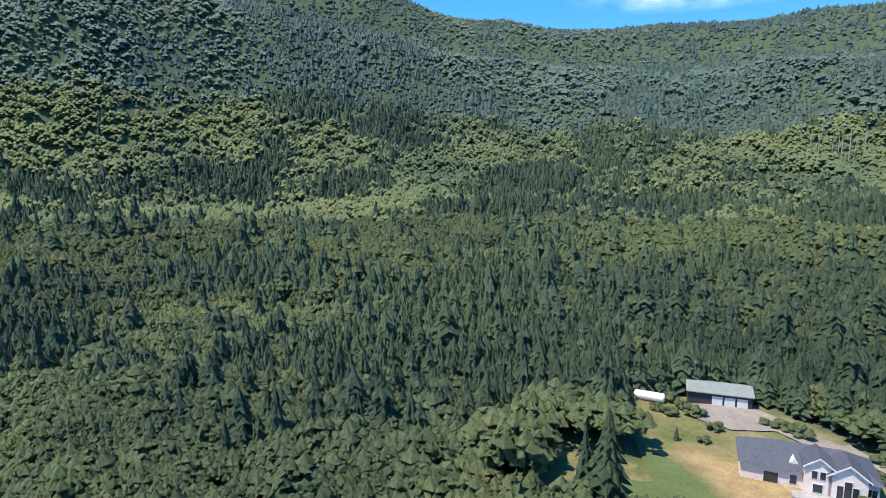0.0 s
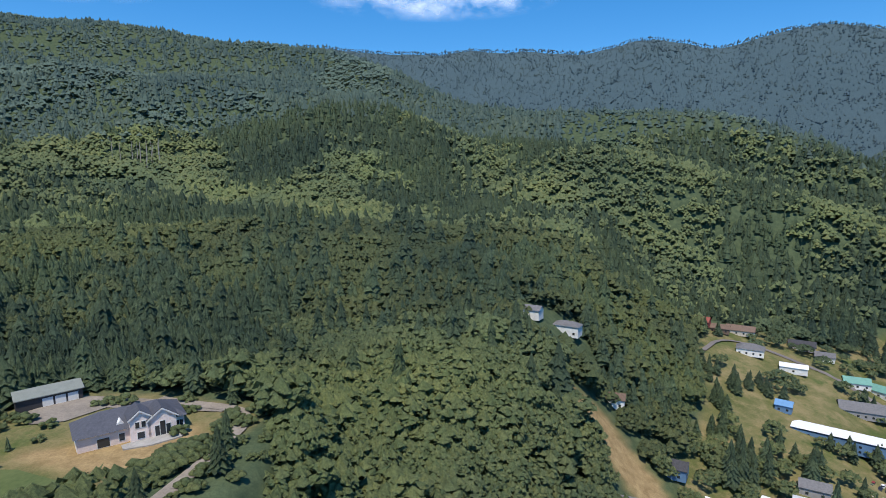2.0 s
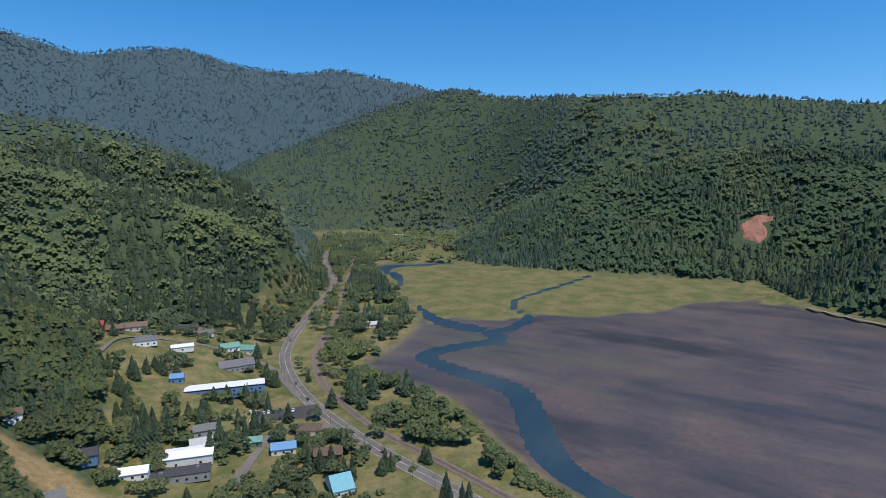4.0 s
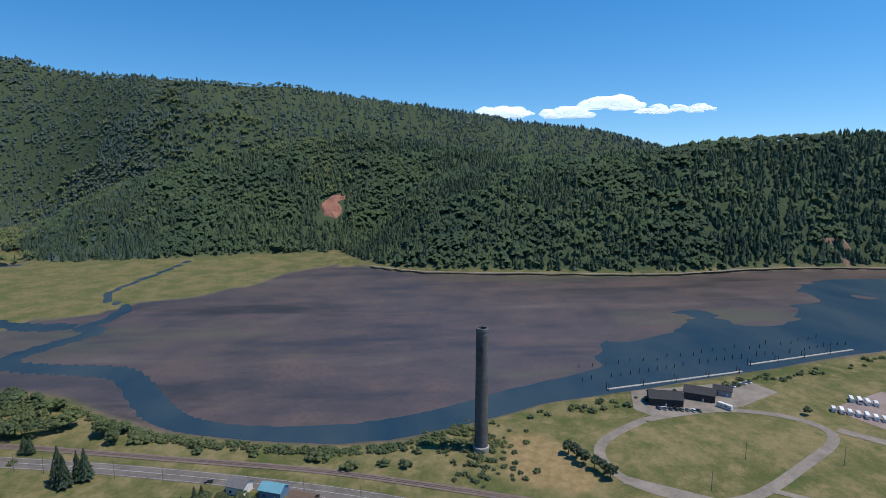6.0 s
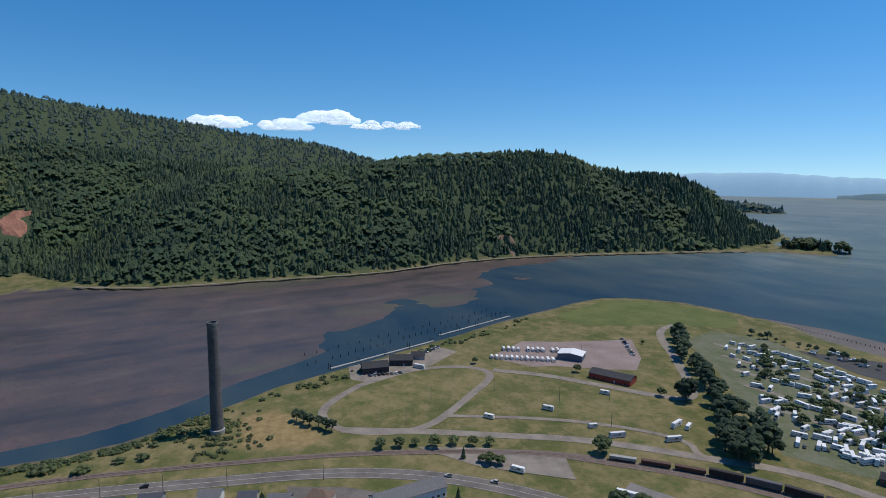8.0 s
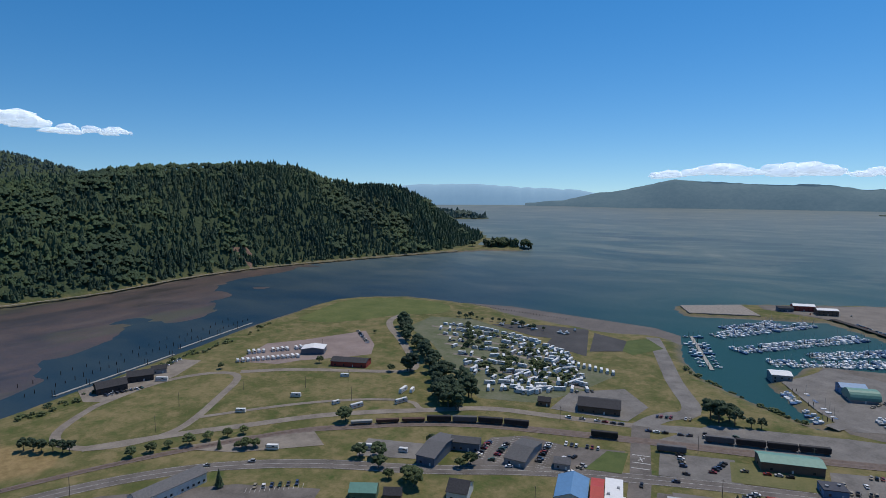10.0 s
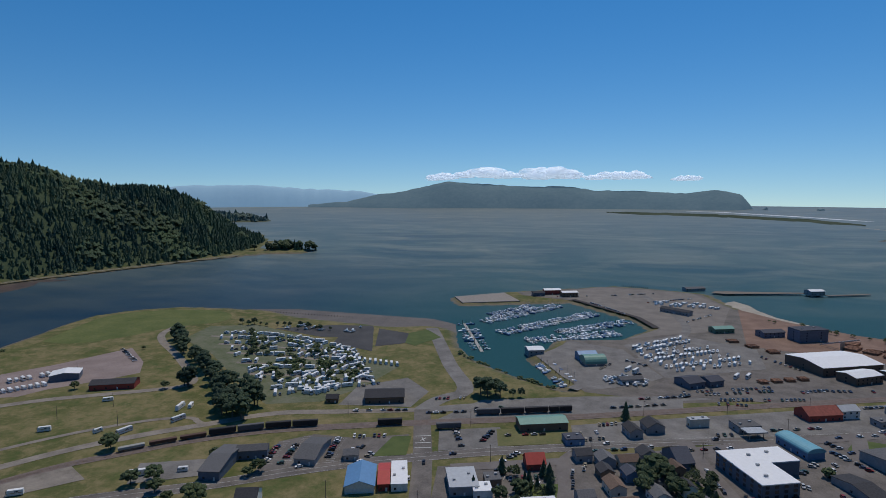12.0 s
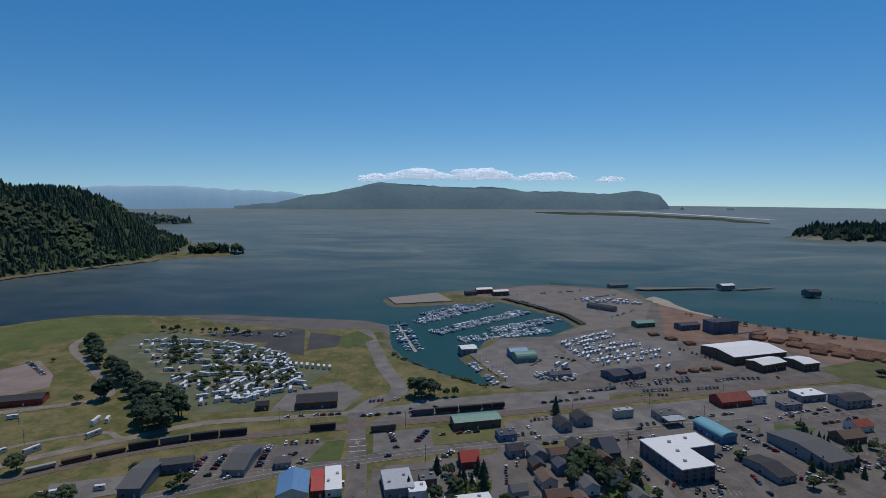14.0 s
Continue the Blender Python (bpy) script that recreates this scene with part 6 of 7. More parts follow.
building(-40, 292, 10, 10, 4.5, 17, "flat", "white", "white", "small white flat-roofed store", name="shop", category="shop")
building(-36, 305, 9, 9, 4.2, 17, "flat", "brown", "grey", "small brown shop with flat roof", name="shop", category="shop")
building(-12, 283, 24, 9, 4, 17, "flat", "white", "white", "long low white flat-roofed building")
building(-14, 330, 11, 11, 4, 17, "gable", "red", "red", "bright red steep-roofed restaurant", rise=4.5, name="restaurant", category="restaurant")
building(-12, 388, 33, 14, 5.6, 18, "gable", "brown", "green", "dark brown depot with a long green roof", rise=1.6, wins=3, name="depot", category="depot")
building(9, 368, 12, 10, 4, 18, "flat", "blue", "slate", "blue-grey shop with flat roof", name="shop", category="shop")
building(-134, 417, 30, 20, 5, 16, "gable", "brown", "dark", "big dark-roofed brown hall", rise=3, wins=4)
building(-172, 404, 9, 8, 3.6, 16, "gable", "brown", "dark", "small dark shed beside the campers", name="shed", category="shed")
for x, y, w, d, wall, top in ((14, 345, 10, 9, "grey", "dark"), (27, 341, 10, 10, "grey", "grey"), (40, 342, 12, 9, "cream", "brown"), (52, 353, 9, 10, "grey", "dark"), (40, 326, 9, 8, "blue", "slate"), (30, 310, 12, 9, "cream", "brown"), (34, 292, 13, 9, "brown", "brown"), (52, 305, 11, 9, "white", "grey"), (57, 322, 9, 8, "grey", "slate"), (14, 296, 9, 8, "grey", "grey"), (70, 352, 10, 20, "slate", "slate"), (48, 388, 13, 9, "grey", "dark"), (62, 398, 12, 12, "grey", "dark"), (76, 296, 11, 9, "white", "grey"), (60, 280, 12, 9, "grey", "slate"), (22, 268, 12, 9, "white", "brown"), (2, 272, 10, 8, "brown", "dark"), (42, 272, 11, 9, "cream", "brown"), (80, 276, 10, 9, "grey", "dark"), (66, 338, 9, 8, "brown", "brown"), (26, 326, 9, 8, "brown", "dark"), (68, 316, 9, 8, "white", "dark"), (20, 284, 9, 7, "cream", "grey"), (46, 290, 8, 7, "grey", "brown")):
    building(x, y, w, d, 4.6, 18 + pick.choice((0, 90)), "gable", wall, top, f"{wall} wooden house with {top} gable roof in town", name="house", category="house")


def flats(x, y, turn):
    e = tagged(empty("apartment_block", x, y, 3, turn), "three-storey L-shaped block with a white flat roof", "apartment block")
    out = [(-20, -20), (2, -20), (2, 2), (20, 2), (20, 20), (-20, 20)]
    part("wall", prism_bm(out, -0.4, 8.6), PAINT["slate"], e)
    part("roof", prism_bm([(px * 1.02, py * 1.02) for px, py in out], 8.6, 9.2), ROOF["white"], e, "bright white roof membrane")
    for fl in range(3):
        for k in range(7):
            shared_part("bigwin", "window", lambda: box_bm(2.2, 0.16, 1.7), GLASS, e, pose(-20, -18 + 6 * k, 1.0 + 2.75 * fl, 0, 0, 90))
        for k in range(4):
            shared_part("bigwin", "window", lambda: box_bm(2.2, 0.16, 1.7), GLASS, e, pose(-17 + 5.5 * k, -20, 1.0 + 2.75 * fl))
            shared_part("bigwin", "window", lambda: box_bm(2.2, 0.16, 1.7), GLASS, e, pose(2, -17 + 5 * k, 1.0 + 2.75 * fl, 0, 0, 90))
    for px, py in ((-8, 0), (-5, 12), (8, 14), (-12, -12)):
        part("roof_unit", box_bm(1.8, 1.4, 1.1, 9.2, px, py), STEEL, e)
    return e


flats(117, 341, 20)
building(148, 385, 26, 12, 4.6, -68, "arch", "blue", "aqua", "bright blue store with rounded blue roof", rise=3, name="shop", category="shop")
building(196, 362, 20, 44, 6, 22, "gable", "grey", "grey", "long two-storey grey motel", name="motel", category="motel", rise=2.5, wins=4)
building(160, 335, 12, 26, 4, 22, "gable", "grey", "dark", "low row of units with dark roof", rise=2)
building(182, 446, 26, 15, 4.5, 18, "gable", "red", "rust", "shed with a rusty red roof", name="shed", category="shed")
building(202, 452, 14, 10, 6, 18, "gable", "white", "pale", "two-storey white house with pale metal roof", name="house", category="house")
building(124, 412, 16, 12, 4.5, 18, "flat", "grey", "grey", "small gas station store", name="shop", category="shop")
canopy = tagged(empty("fuel_canopy", 126, 400, 3, 18), "grey fuel station canopy on posts", "canopy")
part("deck", box_bm(14, 9, 0.8, 4.4), STEEL, canopy)
for px in (-5, 5):
    for py in (-3, 3):
        part("post", box_bm(0.35, 0.35, 4.4, 0, px, py), STEEL, canopy)
building(94, 412, 14, 5, 5.5, 18, "flat", "cream", "pale", "pale wall of an old service building", wins=1)
building(222, 440, 16, 9, 4, 18, "flat", "grey", "grey", "grey flat-roofed shop row", name="shop", category="shop")
building(246, 462, 22, 14, 5, 18, "flat", "grey", "white", "building with a bright white flat roof")
building(272, 452, 24, 16, 6, 18, "gable", "grey", "dark", "broad grey shed with dark roof", rise=2)
building(250, 404, 14, 11, 4, 18, "gable", "white", "rust", "small white building with an orange roof")
building(232, 385, 18, 12, 4, 18, "gable", "brown", "brown", "low brown house with brown roof", name="house", category="house")
# ---- port and mill ----
building(30, 545, 20, 16, 2.5, 18, "arch", "grey", "green", "green half-round quonset boat shed", rise=6.5, wins=1, name="quonset", category="shed")
building(24, 560, 18, 12, 6, 18, "gable", "blue", "blue", "blue metal boat shed", rise=2, name="shed", category="shed")
building(-26, 572, 16, 15, 7, 18, "gable", "grey", "white", "harbour boathouse with a white roof", rise=1.4, name="boathouse", category="boathouse")
building(58, 496, 20, 9, 4.5, 18, "gable", "grey", "grey", "grey metal shed at the boat yard", rise=1.4, name="shed", category="shed")
building(106, 500, 16, 18, 5, 30, "gable", "slate", "slate", "slate-grey gabled workshop with low windows", rise=2.4)
building(124, 506, 14, 14, 5, 30, "gable", "slate", "slate", "slate-grey gabled workshop annex building", rise=2.4)
building(245, 578, 62, 44, 8, 22, "gable", "brown", "white", "vast mill hall with a white roof", rise=2.6, wins=8, name="mill", category="mill")
building(250, 540, 30, 18, 7, 28, "gable", "brown", "white", "mill wing with a white roof", rise=1.8, name="mill", category="mill")
building(284, 546, 18, 22, 7, 22, "gable", "brown", "white", "smaller white-roofed mill shed", rise=1.4, name="mill", category="mill")
building(262, 680, 34, 18, 13, 20, "flat", "slate", "slate", "tall dark steel mill tower", wins=2, name="mill", category="mill")
building(228, 690, 26, 14, 6, 20, "gable", "slate", "slate", "dark low shed of the mill", rise=2, name="mill", category="mill")
building(180, 700, 24, 13, 5, 20, "gable", "green", "green", "pale green roofed port shed", rise=2, name="shed", category="shed")
building(148, 795, 40, 11, 5, -40, "gable", "grey", "dark", "long dark port warehouse", rise=2, name="warehouse", category="warehouse")
building(-16, 905, 26, 12, 7, 18, "gable", "red", "white", "fish plant with white roof on the wharf", rise=2)
building(10, 890, 24, 14, 7, 18, "gable", "brown", "white", "white-roofed fish plant wing", rise=1.5)
building(-36, 888, 18, 12, 5, 18, "gable", "slate", "dark", "dark shed on the concrete wharf", rise=1.6, name="shed", category="shed")
building(212, 1000, 34, 12, 6, 20, "gable", "grey", "grey", "grey pier shed at the harbour mouth", rise=2, name="shed", category="shed")
building(385, 985, 24, 15, 6, 18, "gable", "grey", "white", "boathouse on piles with a white roof", rise=2, name="boathouse", category="boathouse", z=3)
building(492, 930, 22, 16, 7, 18, "gable", "slate", "slate", "dark boathouse on piles in the bay", rise=3, name="boathouse", category="boathouse", z=3)
# ---- the point ----
building(-420, 408, 16, 22, 5.5, -55, "gable", "slate", "white", "storage shed with a bright white roof", rise=1.6, wins=1, name="shed", category="shed")
building(-362, 398, 34, 15, 4.6, 22, "gable", "red", "dark", "long red hall with a dark roof", rise=2.4, wins=4)
building(-478, 240, 22, 12, 5, 75, "gable", "black", "dark", "dark shingled clubhouse by the water", rise=4)
building(-484, 268, 20, 11, 5, 60, "gable", "black", "dark", "dark shingled clubhouse wing", rise=3.6)
building(-490, 288, 12, 9, 4, 60, "gable", "grey", "dark", "small grey shed by the water", rise=2.4, name="shed", category="shed")

# ---- harbour docks and boats ----
def pontoon(x0, y0, x1, y1, half, label, boats=True, gap=4.6, z=0.1):
    L = math.hypot(x1 - x0, y1 - y0)
    b = math.degrees(math.atan2(x1 - x0, y1 - y0))
    e = tagged(empty("dock", x0, y0, z, -b), label, "dock", "docks")
    part("walkway", box_bm(half * 2, L, 0.5, 0.0, 0, L / 2), DOCK, e)
    for k in range(int(L / 30) + 1):
        for s in (-1, 1):
            shared_part("pile", "pile", lambda: lathe([(0.28, -2), (0.24, 5), (0.0, 5.4)], 7), PILE, e, pose(s * (half + 0.4), min(30.0 * k, L), 0))
    if boats:
        ux, uy = (x1 - x0) / L, (y1 - y0) / L
        for k in range(int(L / gap)):
            for s in (-1, 1):
                if pick.random() < 0.14:
                    continue
                q = gap * (k + 0.5)
                boat_at(x0 + ux * q + uy * s * (half + 5.0), y0 + uy * q - ux * s * (half + 5.0), b + (90 if s > 0 else -90) + pick.choice((0, 180)) + pick.uniform(-3, 3))
    return e


for x0, y0, x1, y1 in ((-95, 703, -3, 826), (-68, 651, 44, 780), (-4, 668, 85, 739), (-36, 621, 67, 679), (-90, 745, -40, 812)):
    pontoon(x0, y0, x1, y1, 1.3, "grey timber mooring dock in the marina")
pontoon(-118, 691, -79, 572, 1.8, "floating fuel dock with moored boats", True, 11)
pontoon(-14, 540, 12, 478, 1.2, "short dock packed with small boats", True, 3.6)
pontoon(-511, 212, -539, 333, 1.2, "long floating dock along the shore", False)
pontoon(-554, 348, -584, 464, 1.2, "outer floating dock along the shore", False)
plain("wharf", prism_bm([(-140, 806), (-60, 836), (-90, 900), (-160, 850)], -2, 3.6), worn("wharf_planks", (0.2, 0.175, 0.15), (0.33, 0.3, 0.265), 0.3), "long weathered wharf on the harbour side", "wharf")
plain("wharf", prism_bm([(232, 968), (250, 962), (372, 990), (372, 998), (240, 985)], 2.2, 3.0), TIMBER, "timber pier out to the boathouse", "wharf")
plain("wharf", prism_bm([(400, 985), (470, 1010), (472, 1004), (402, 978)], 1.6, 2.4), TIMBER, "low timber walkway beyond the boathouse", "wharf")
plain("breakwater", strip_bm([(110, 702), (95, 756), (16, 864)], 4, 1.2, 2.6), PILE, "dark stone harbour breakwater", "breakwater")


def piling(x, y, h=4.5):
    if "piling" not in SHARED:
        me = bpy.data.meshes.new("piling")
        bm = lathe([(0.36, -3), (0.3, 2.9), (0.0, 3.1)], 8)
        bm.to_mesh(me)
        bm.free()
        me.materials.append(PILE)
        SHARED["piling"] = me
    ob = new("piling", SHARED["piling"])
    ob.matrix_basis = pose(x, y, 0, pick.uniform(-3, 3), pick.uniform(-3, 3)) @ Matrix.Diagonal((1, 1, h / 4.5, 1))
    return tagged(ob, "dark wooden piling standing in the water", "piling", "pilings")


for k in range(34):
    u = k / 33
    x, y = -528 - 72 * u + pick.uniform(-2, 2), 190 + 280 * u
    if pick.random() < 0.8:
        piling(x, y, pick.uniform(3.5, 7))
for k in range(22):
    piling(-555 - 3 * k + pick.uniform(-4, 4), 205 + 12 * k, pick.uniform(3, 6))
for k in range(46):
    piling(-455 + 4.2 * k, 709 - 0.35 * k, pick.uniform(2.6, 3.6))
for k in range(26):
    piling(512 + 7 * k, 912 - 9 * k * 0.4, pick.uniform(3, 4.5))
for k in range(22):
    piling(385 + pick.uniform(-12, 12), 985 + pick.uniform(-8, 8), 3.2)
for k in range(18):
    piling(492 + pick.uniform(-11, 11), 930 + pick.uniform(-8, 8), 3.2)
for k in range(24):
    piling(244 + 5.4 * k, 974 + 0.9 * k, 3)
for k in range(14):
    piling(100 + 3 * k, 1016 - 1.6 * k, 6)

# ---- campers, cars and boats on land ----
for r in range(10):
    v = (r + 0.5) / 10
    a = np.array((-396, 582)) * (1 - v) + np.array((-218, 398)) * v
    b = np.array((-203, 537)) * (1 - v) + np.array((-148, 446)) * v
    bow = 24 * (1 - v)
    n = int(np.hypot(*(b - a)) / 9.8)
    for k in range(n):
        u = (k + 0.5) / n
        if pick.random() < 0.1:
            continue
        p = a * (1 - u) + b * u + np.array((0, bow * 4 * u * (1 - u))) + np.array((pick.uniform(-1.5, 1.5), pick.uniform(-1.2, 1.2)))
        camper_at(p[0], p[1], (-25 if r % 2 else 10) + pick.uniform(-14, 14) + pick.choice((0, 0, 80)), z=3.2)
        if pick.random() < 0.35:
            car_at(p[0] + 4.2, p[1] + pick.uniform(-2, 2), pick.uniform(0, 180), 3.25)
for k in range(34):
    u, v = pick.random(), pick.random()
    p = (np.array((-285, 466)) * (1 - u) + np.array((-166, 470)) * u) * (1 - v) + (np.array((-208, 398)) * (1 - u) + np.array((-166, 436)) * u) * v
    camper_at(p[0], p[1], pick.choice((-25, 10, 70)) + pick.uniform(-10, 10), z=3.2)
for k in range(46):
    u, v = pick.random(), pick.random()
    p = (np.array((-390, 590)) * (1 - u) + np.array((-205, 535)) * u) * (1 - v) + (np.array((-235, 415)) * (1 - u) + np.array((-160, 440)) * u) * v
    shrub_at(p[0], p[1], pick.uniform(3, 6))
for k in range(11):
    camper_at(-205 + 5.6 * k, 512 - 1.0 * k, -20, pick.choice((0, 1, 3)), z=3.25)
for k in range(13):
    u = k / 12
    camper_at(-457 + 35 * u, 346 + 42 * u, -62 + pick.uniform(-5, 5), pick.choice((0, 3, 3)), z=3.15)
    if k % 5 != 4:
        camper_at(-471 + 33 * u, 370 + 44 * u, -62 + pick.uniform(-5, 5), pick.choice((0, 3, 4)), z=3.15)
for x, y, b in ((-352, 268, 60), (-342, 312, 60), (-305, 318, 20), (-287, 321, 20), (-265, 347, 20), (-272, 371, -20), (-278, 367, -10), (-343, 369, 60), (-285, 240, 60), (-466, 276, 60), (-236, 272, 60), (-214, 282, 70)):
    camper_at(x, y, b)
car_row(-440, 496, -396, 462, 12, 50, 0.9)
car_row(-470, 226, -462, 258, 9, 75, 0.8)
car_row(-500, 300, -510, 322, 4, 60, 0.9)
for x0, y0, x1, y1, n, b in ((-172, 300, -176, 326, 9, 80), (-162, 300, -166, 340, 10, 80), (-137, 308, -142, 342, 11, 80), (-128, 326, -118, 336, 4, 10), (-118, 308, -112, 330, 6, 100), (-134, 346, -112, 352, 7, -10), (-60, 345, -70, 372, 6, 75), (-50, 352, -44, 374, 6, 75), (-36, 368, -8, 376, 5, 70), (16, 372, 30, 378, 5, 0), (10, 380, 26, 386, 6, -10), (26, 398, 40, 404, 5, 0), (-28, 312, -4, 318, 7, -10), (-34, 330, -24, 345, 5, 80), (96, 318, 122, 300, 8, 20), (120, 340, 136, 334, 6, 10), (136, 350, 150, 366, 6, 100), (170, 330, 186, 326, 5, 30), (210, 340, 236, 352, 8, 20), (168, 400, 188, 372, 9, 70), (-96, 424, -72, 432, 8, 0), (-96, 395, -52, 408, 9, 70), (92, 470, 180, 500, 26, 0), (96, 478, 170, 505, 20, 0), (186, 496, 214, 508, 8, 0), (100, 470, 60, 456, 8, 70), (40, 505, 70, 520, 8, 60), (222, 470, 260, 482, 10, 70), (210, 424, 250, 440, 8, 70), (-405, -312, -440, -280, 14, 45), (-412, -300, -444, -272, 13, 45), (-400, -296, -430, -268, 9, 45), (-345, -228, -362, -222, 5, 40), (-352, -238, -372, -232, 5, 40), (-258, 202, -238, 220, 6, 140), (-268, 152, -254, 188, 10, 70), (120, 860, 190, 905, 18, 30), (60, 900, 150, 940, 20, 60), (150, 740, 190, 790, 12, 40), (84, 770, 40, 842, 16, 110), (-10, 880, 40, 895, 8, 0)):
    car_row(x0, y0, x1, y1, n, b)
for x, y, b in ((-662, -486, 52), (-640, -470, 52), (-560, -410, 50), (-480, -312, 40), (-463, -280, 30), (-440, -214, 14), (-431, -180, 10), (-418, -110, 14), (-398, -40, 5), (-372, 60, 20), (-300, 204, 52), (-282, 222, 55), (-200, 264, 65), (-150, 300, 55), (-64, 335, 70), (30, 369, 70), (100, 390, 70), (180, 409, 70), (-79, 320, -13), (-83, 300, 167)):
    car_at(x, y, b, 3.15)
for r in range(8):
    for k in range(17):
        u, v = (k + 0.5) / 17, (r + 0.5) / 8
        p = np.array((70, 610)) * (1 - u) * (1 - v) + np.array((126, 664)) * u * (1 - v) + np.array((92, 525)) * (1 - u) * v + np.array((180, 570)) * u * v
        if pick.random() < 0.18 or (r in (2, 5) and pick.random() < 0.7):
            continue
        if pick.random() < 0.45:
            boat_at(p[0], p[1], 20 + pick.uniform(-8, 8), 3.7, pick.choice((0, 1, 3, 5)))
        else:
            camper_at(p[0], p[1], 20 + pick.uniform(-6, 6), pick.choice((0, 1, 3, 4)))
for k in range(26):
    boat_at(pick.uniform(38, 72), pick.uniform(488, 512), pick.uniform(0, 180), 3.6, pick.choice((0, 3, 5)))
for k in range(16):
    boat_at(-320 + pick.uniform(0, 90), 612 + pick.uniform(-6, 22), pick.uniform(0, 180), 3.6, pick.choice((0, 3, 5)))
for k in range(40):
    camper_at(128 + 2.6 * k * 0.8 + pick.uniform(-6, 6), 800 - 0.5 * k + pick.uniform(-14, 14) + 60, 40 + pick.uniform(-8, 8), pick.choice((0, 3)))
for x, y in ((60, 530), (66, 526), (150, 528), (160, 530)):
    camper_at(x, y, 30, 2)

# ---- log yard ----
def log_deck(x, y, length, rows, turn, label):
    bm = bmesh.new()
    rng = random.Random(int(x * 7 + y))
    for k in range(rows):
        for lv in range(3):
            r = rng.uniform(0.3, 0.5)
            bmesh.ops.create_cone(bm, cap_ends=True, segments=6, radius1=r, radius2=r * 0.9, depth=length * rng.uniform(0.85, 1.05),
                                  matrix=Matrix.Translation((rng.uniform(-0.5, 0.5), (k - rows / 2) * 0.95 + lv * 0.3, 0.45 + lv * 0.8)) @ Matrix.Rotation(math.pi / 2 + rng.uniform(-0.03, 0.03), 4, "Y"))
    e = tagged(empty("log_pile", x, y, 3.1, turn), label, "log pile", "log piles")
    ob = part("log_stack", bm, LOG, e)
    ob["kind"] = "stuff"
    return e


for k in range(9):
    log_deck(292 + 13 * k, 648 - 11 * k, 13, 18, -40, "long pile of reddish stripped logs in the yard")
    if k % 2 == 0:
        log_deck(300 + 13 * k, 668 - 12 * k, 12, 18, -40, "low pile of red-brown logs")
for r in range(2):
    for k in range(8):
        log_deck(318 + 17 * k + 9 * r, 622 - 9 * k - 24 * r, 15, 22, -36 + pick.uniform(-6, 6), "long pile of red-brown logs in the yard")
for k in range(5):
    log_deck(180 + 14 * k, 655 - 18 * k, 11, 10, 15, "stack of pale sawn lumber and logs")
for k in range(4):
    log_deck(168 + 12 * k, 518 + 5 * k, 8, 7, 15, "stack of sawn timber beside the mill")
conv = tagged(empty("conveyor", 268, 660, 3, -50), "long inclined steel conveyor at the mill", "conveyor")
for s in (-3, 3):
    part("belt_frame", loft_bm([[(0, s - 0.6, 1), (0, s + 0.6, 1), (0, s + 0.6, 2), (0, s - 0.6, 2)], [(34, s - 0.6, 13), (34, s + 0.6, 13), (34, s + 0.6, 14), (34, s - 0.6, 14)]]), STEEL, conv)
part("trestle", box_bm(0.6, 7, 9, 0, 20), STEEL, conv)


# ---- trains ----
def boxcar(l, mat, label, roofed):
    e = tagged(empty("train_car", 0, 0, 0), label, "train car", "train on the siding")
    part("body", box_bm(l, 2.9, 3.0 if roofed else 1.6, 1.1, bevel=0.08), mat, e)
    part("underframe", box_bm(l * 0.96, 2.2, 0.5, 0.6), RUST, e)
    if roofed:
        part("roof", box_bm(l * 1.0, 2.6, 0.3, 4.1, bevel=0.12), mat, e)
    for sx in (-0.36, 0.36):
        part("bogie", box_bm(2.4, 2.2, 0.7, 0.05, sx * l), RUST, e)
    return e


TRAIN = [boxcar(17, paint("dark_train_paint", (0.035, 0.033, 0.035), 0.2), "black railway coach on the siding", True), boxcar(16, paint("rust_train_paint", (0.1, 0.055, 0.04), 0.2), "rust-brown open wagon on the siding", False), boxcar(17, paint("grey_train_paint", (0.12, 0.12, 0.125), 0.2), "dark grey railway coach", True), boxcar(15, paint("pale_flat_paint", (0.33, 0.33, 0.31), 0.2), "pale flat wagon with loading crane", False)]
seq = [3, 1, 1, 0, 2, 0, 0]
dense = np.array(RAIL) + np.array((-1.6, 5.2))
steps = np.concatenate([[0], np.cumsum(np.hypot(*np.diff(dense, axis=0).T))])


def on_rail(s):
    x, y = np.interp(s, steps, dense[:, 0]), np.interp(s, steps, dense[:, 1])
    x2, y2 = np.interp(s + 4, steps, dense[:, 0]), np.interp(s + 4, steps, dense[:, 1])
    return x, y, math.degrees(math.atan2(x2 - x, y2 - y))


def rail_at(x, y):
    return steps[np.argmin(np.hypot(dense[:, 0] - x, dense[:, 1] - y))]


s0 = rail_at(-262, 296)
for k, w in enumerate(seq):
    x, y, b = on_rail(s0 + 18 * k)
    place(TRAIN[w], pose(x, y, 3.35, 0, 0, 90 - b))
s0 = rail_at(-52, 395)
for k, w in enumerate((2, 0, 0, 0)):
    x, y, b = on_rail(s0 + 18 * k)
    place(TRAIN[w], pose(x + 1, y + 8, 3.35, 0, 0, 90 - b))
x, y, b = on_rail(rail_at(-118, 372))
place(TRAIN[0], pose(x, y - 5, 3.35, 0, 0, 90 - b))
place(TRAIN[2], pose(-74, 372, 3.3, 0, 0, 18))

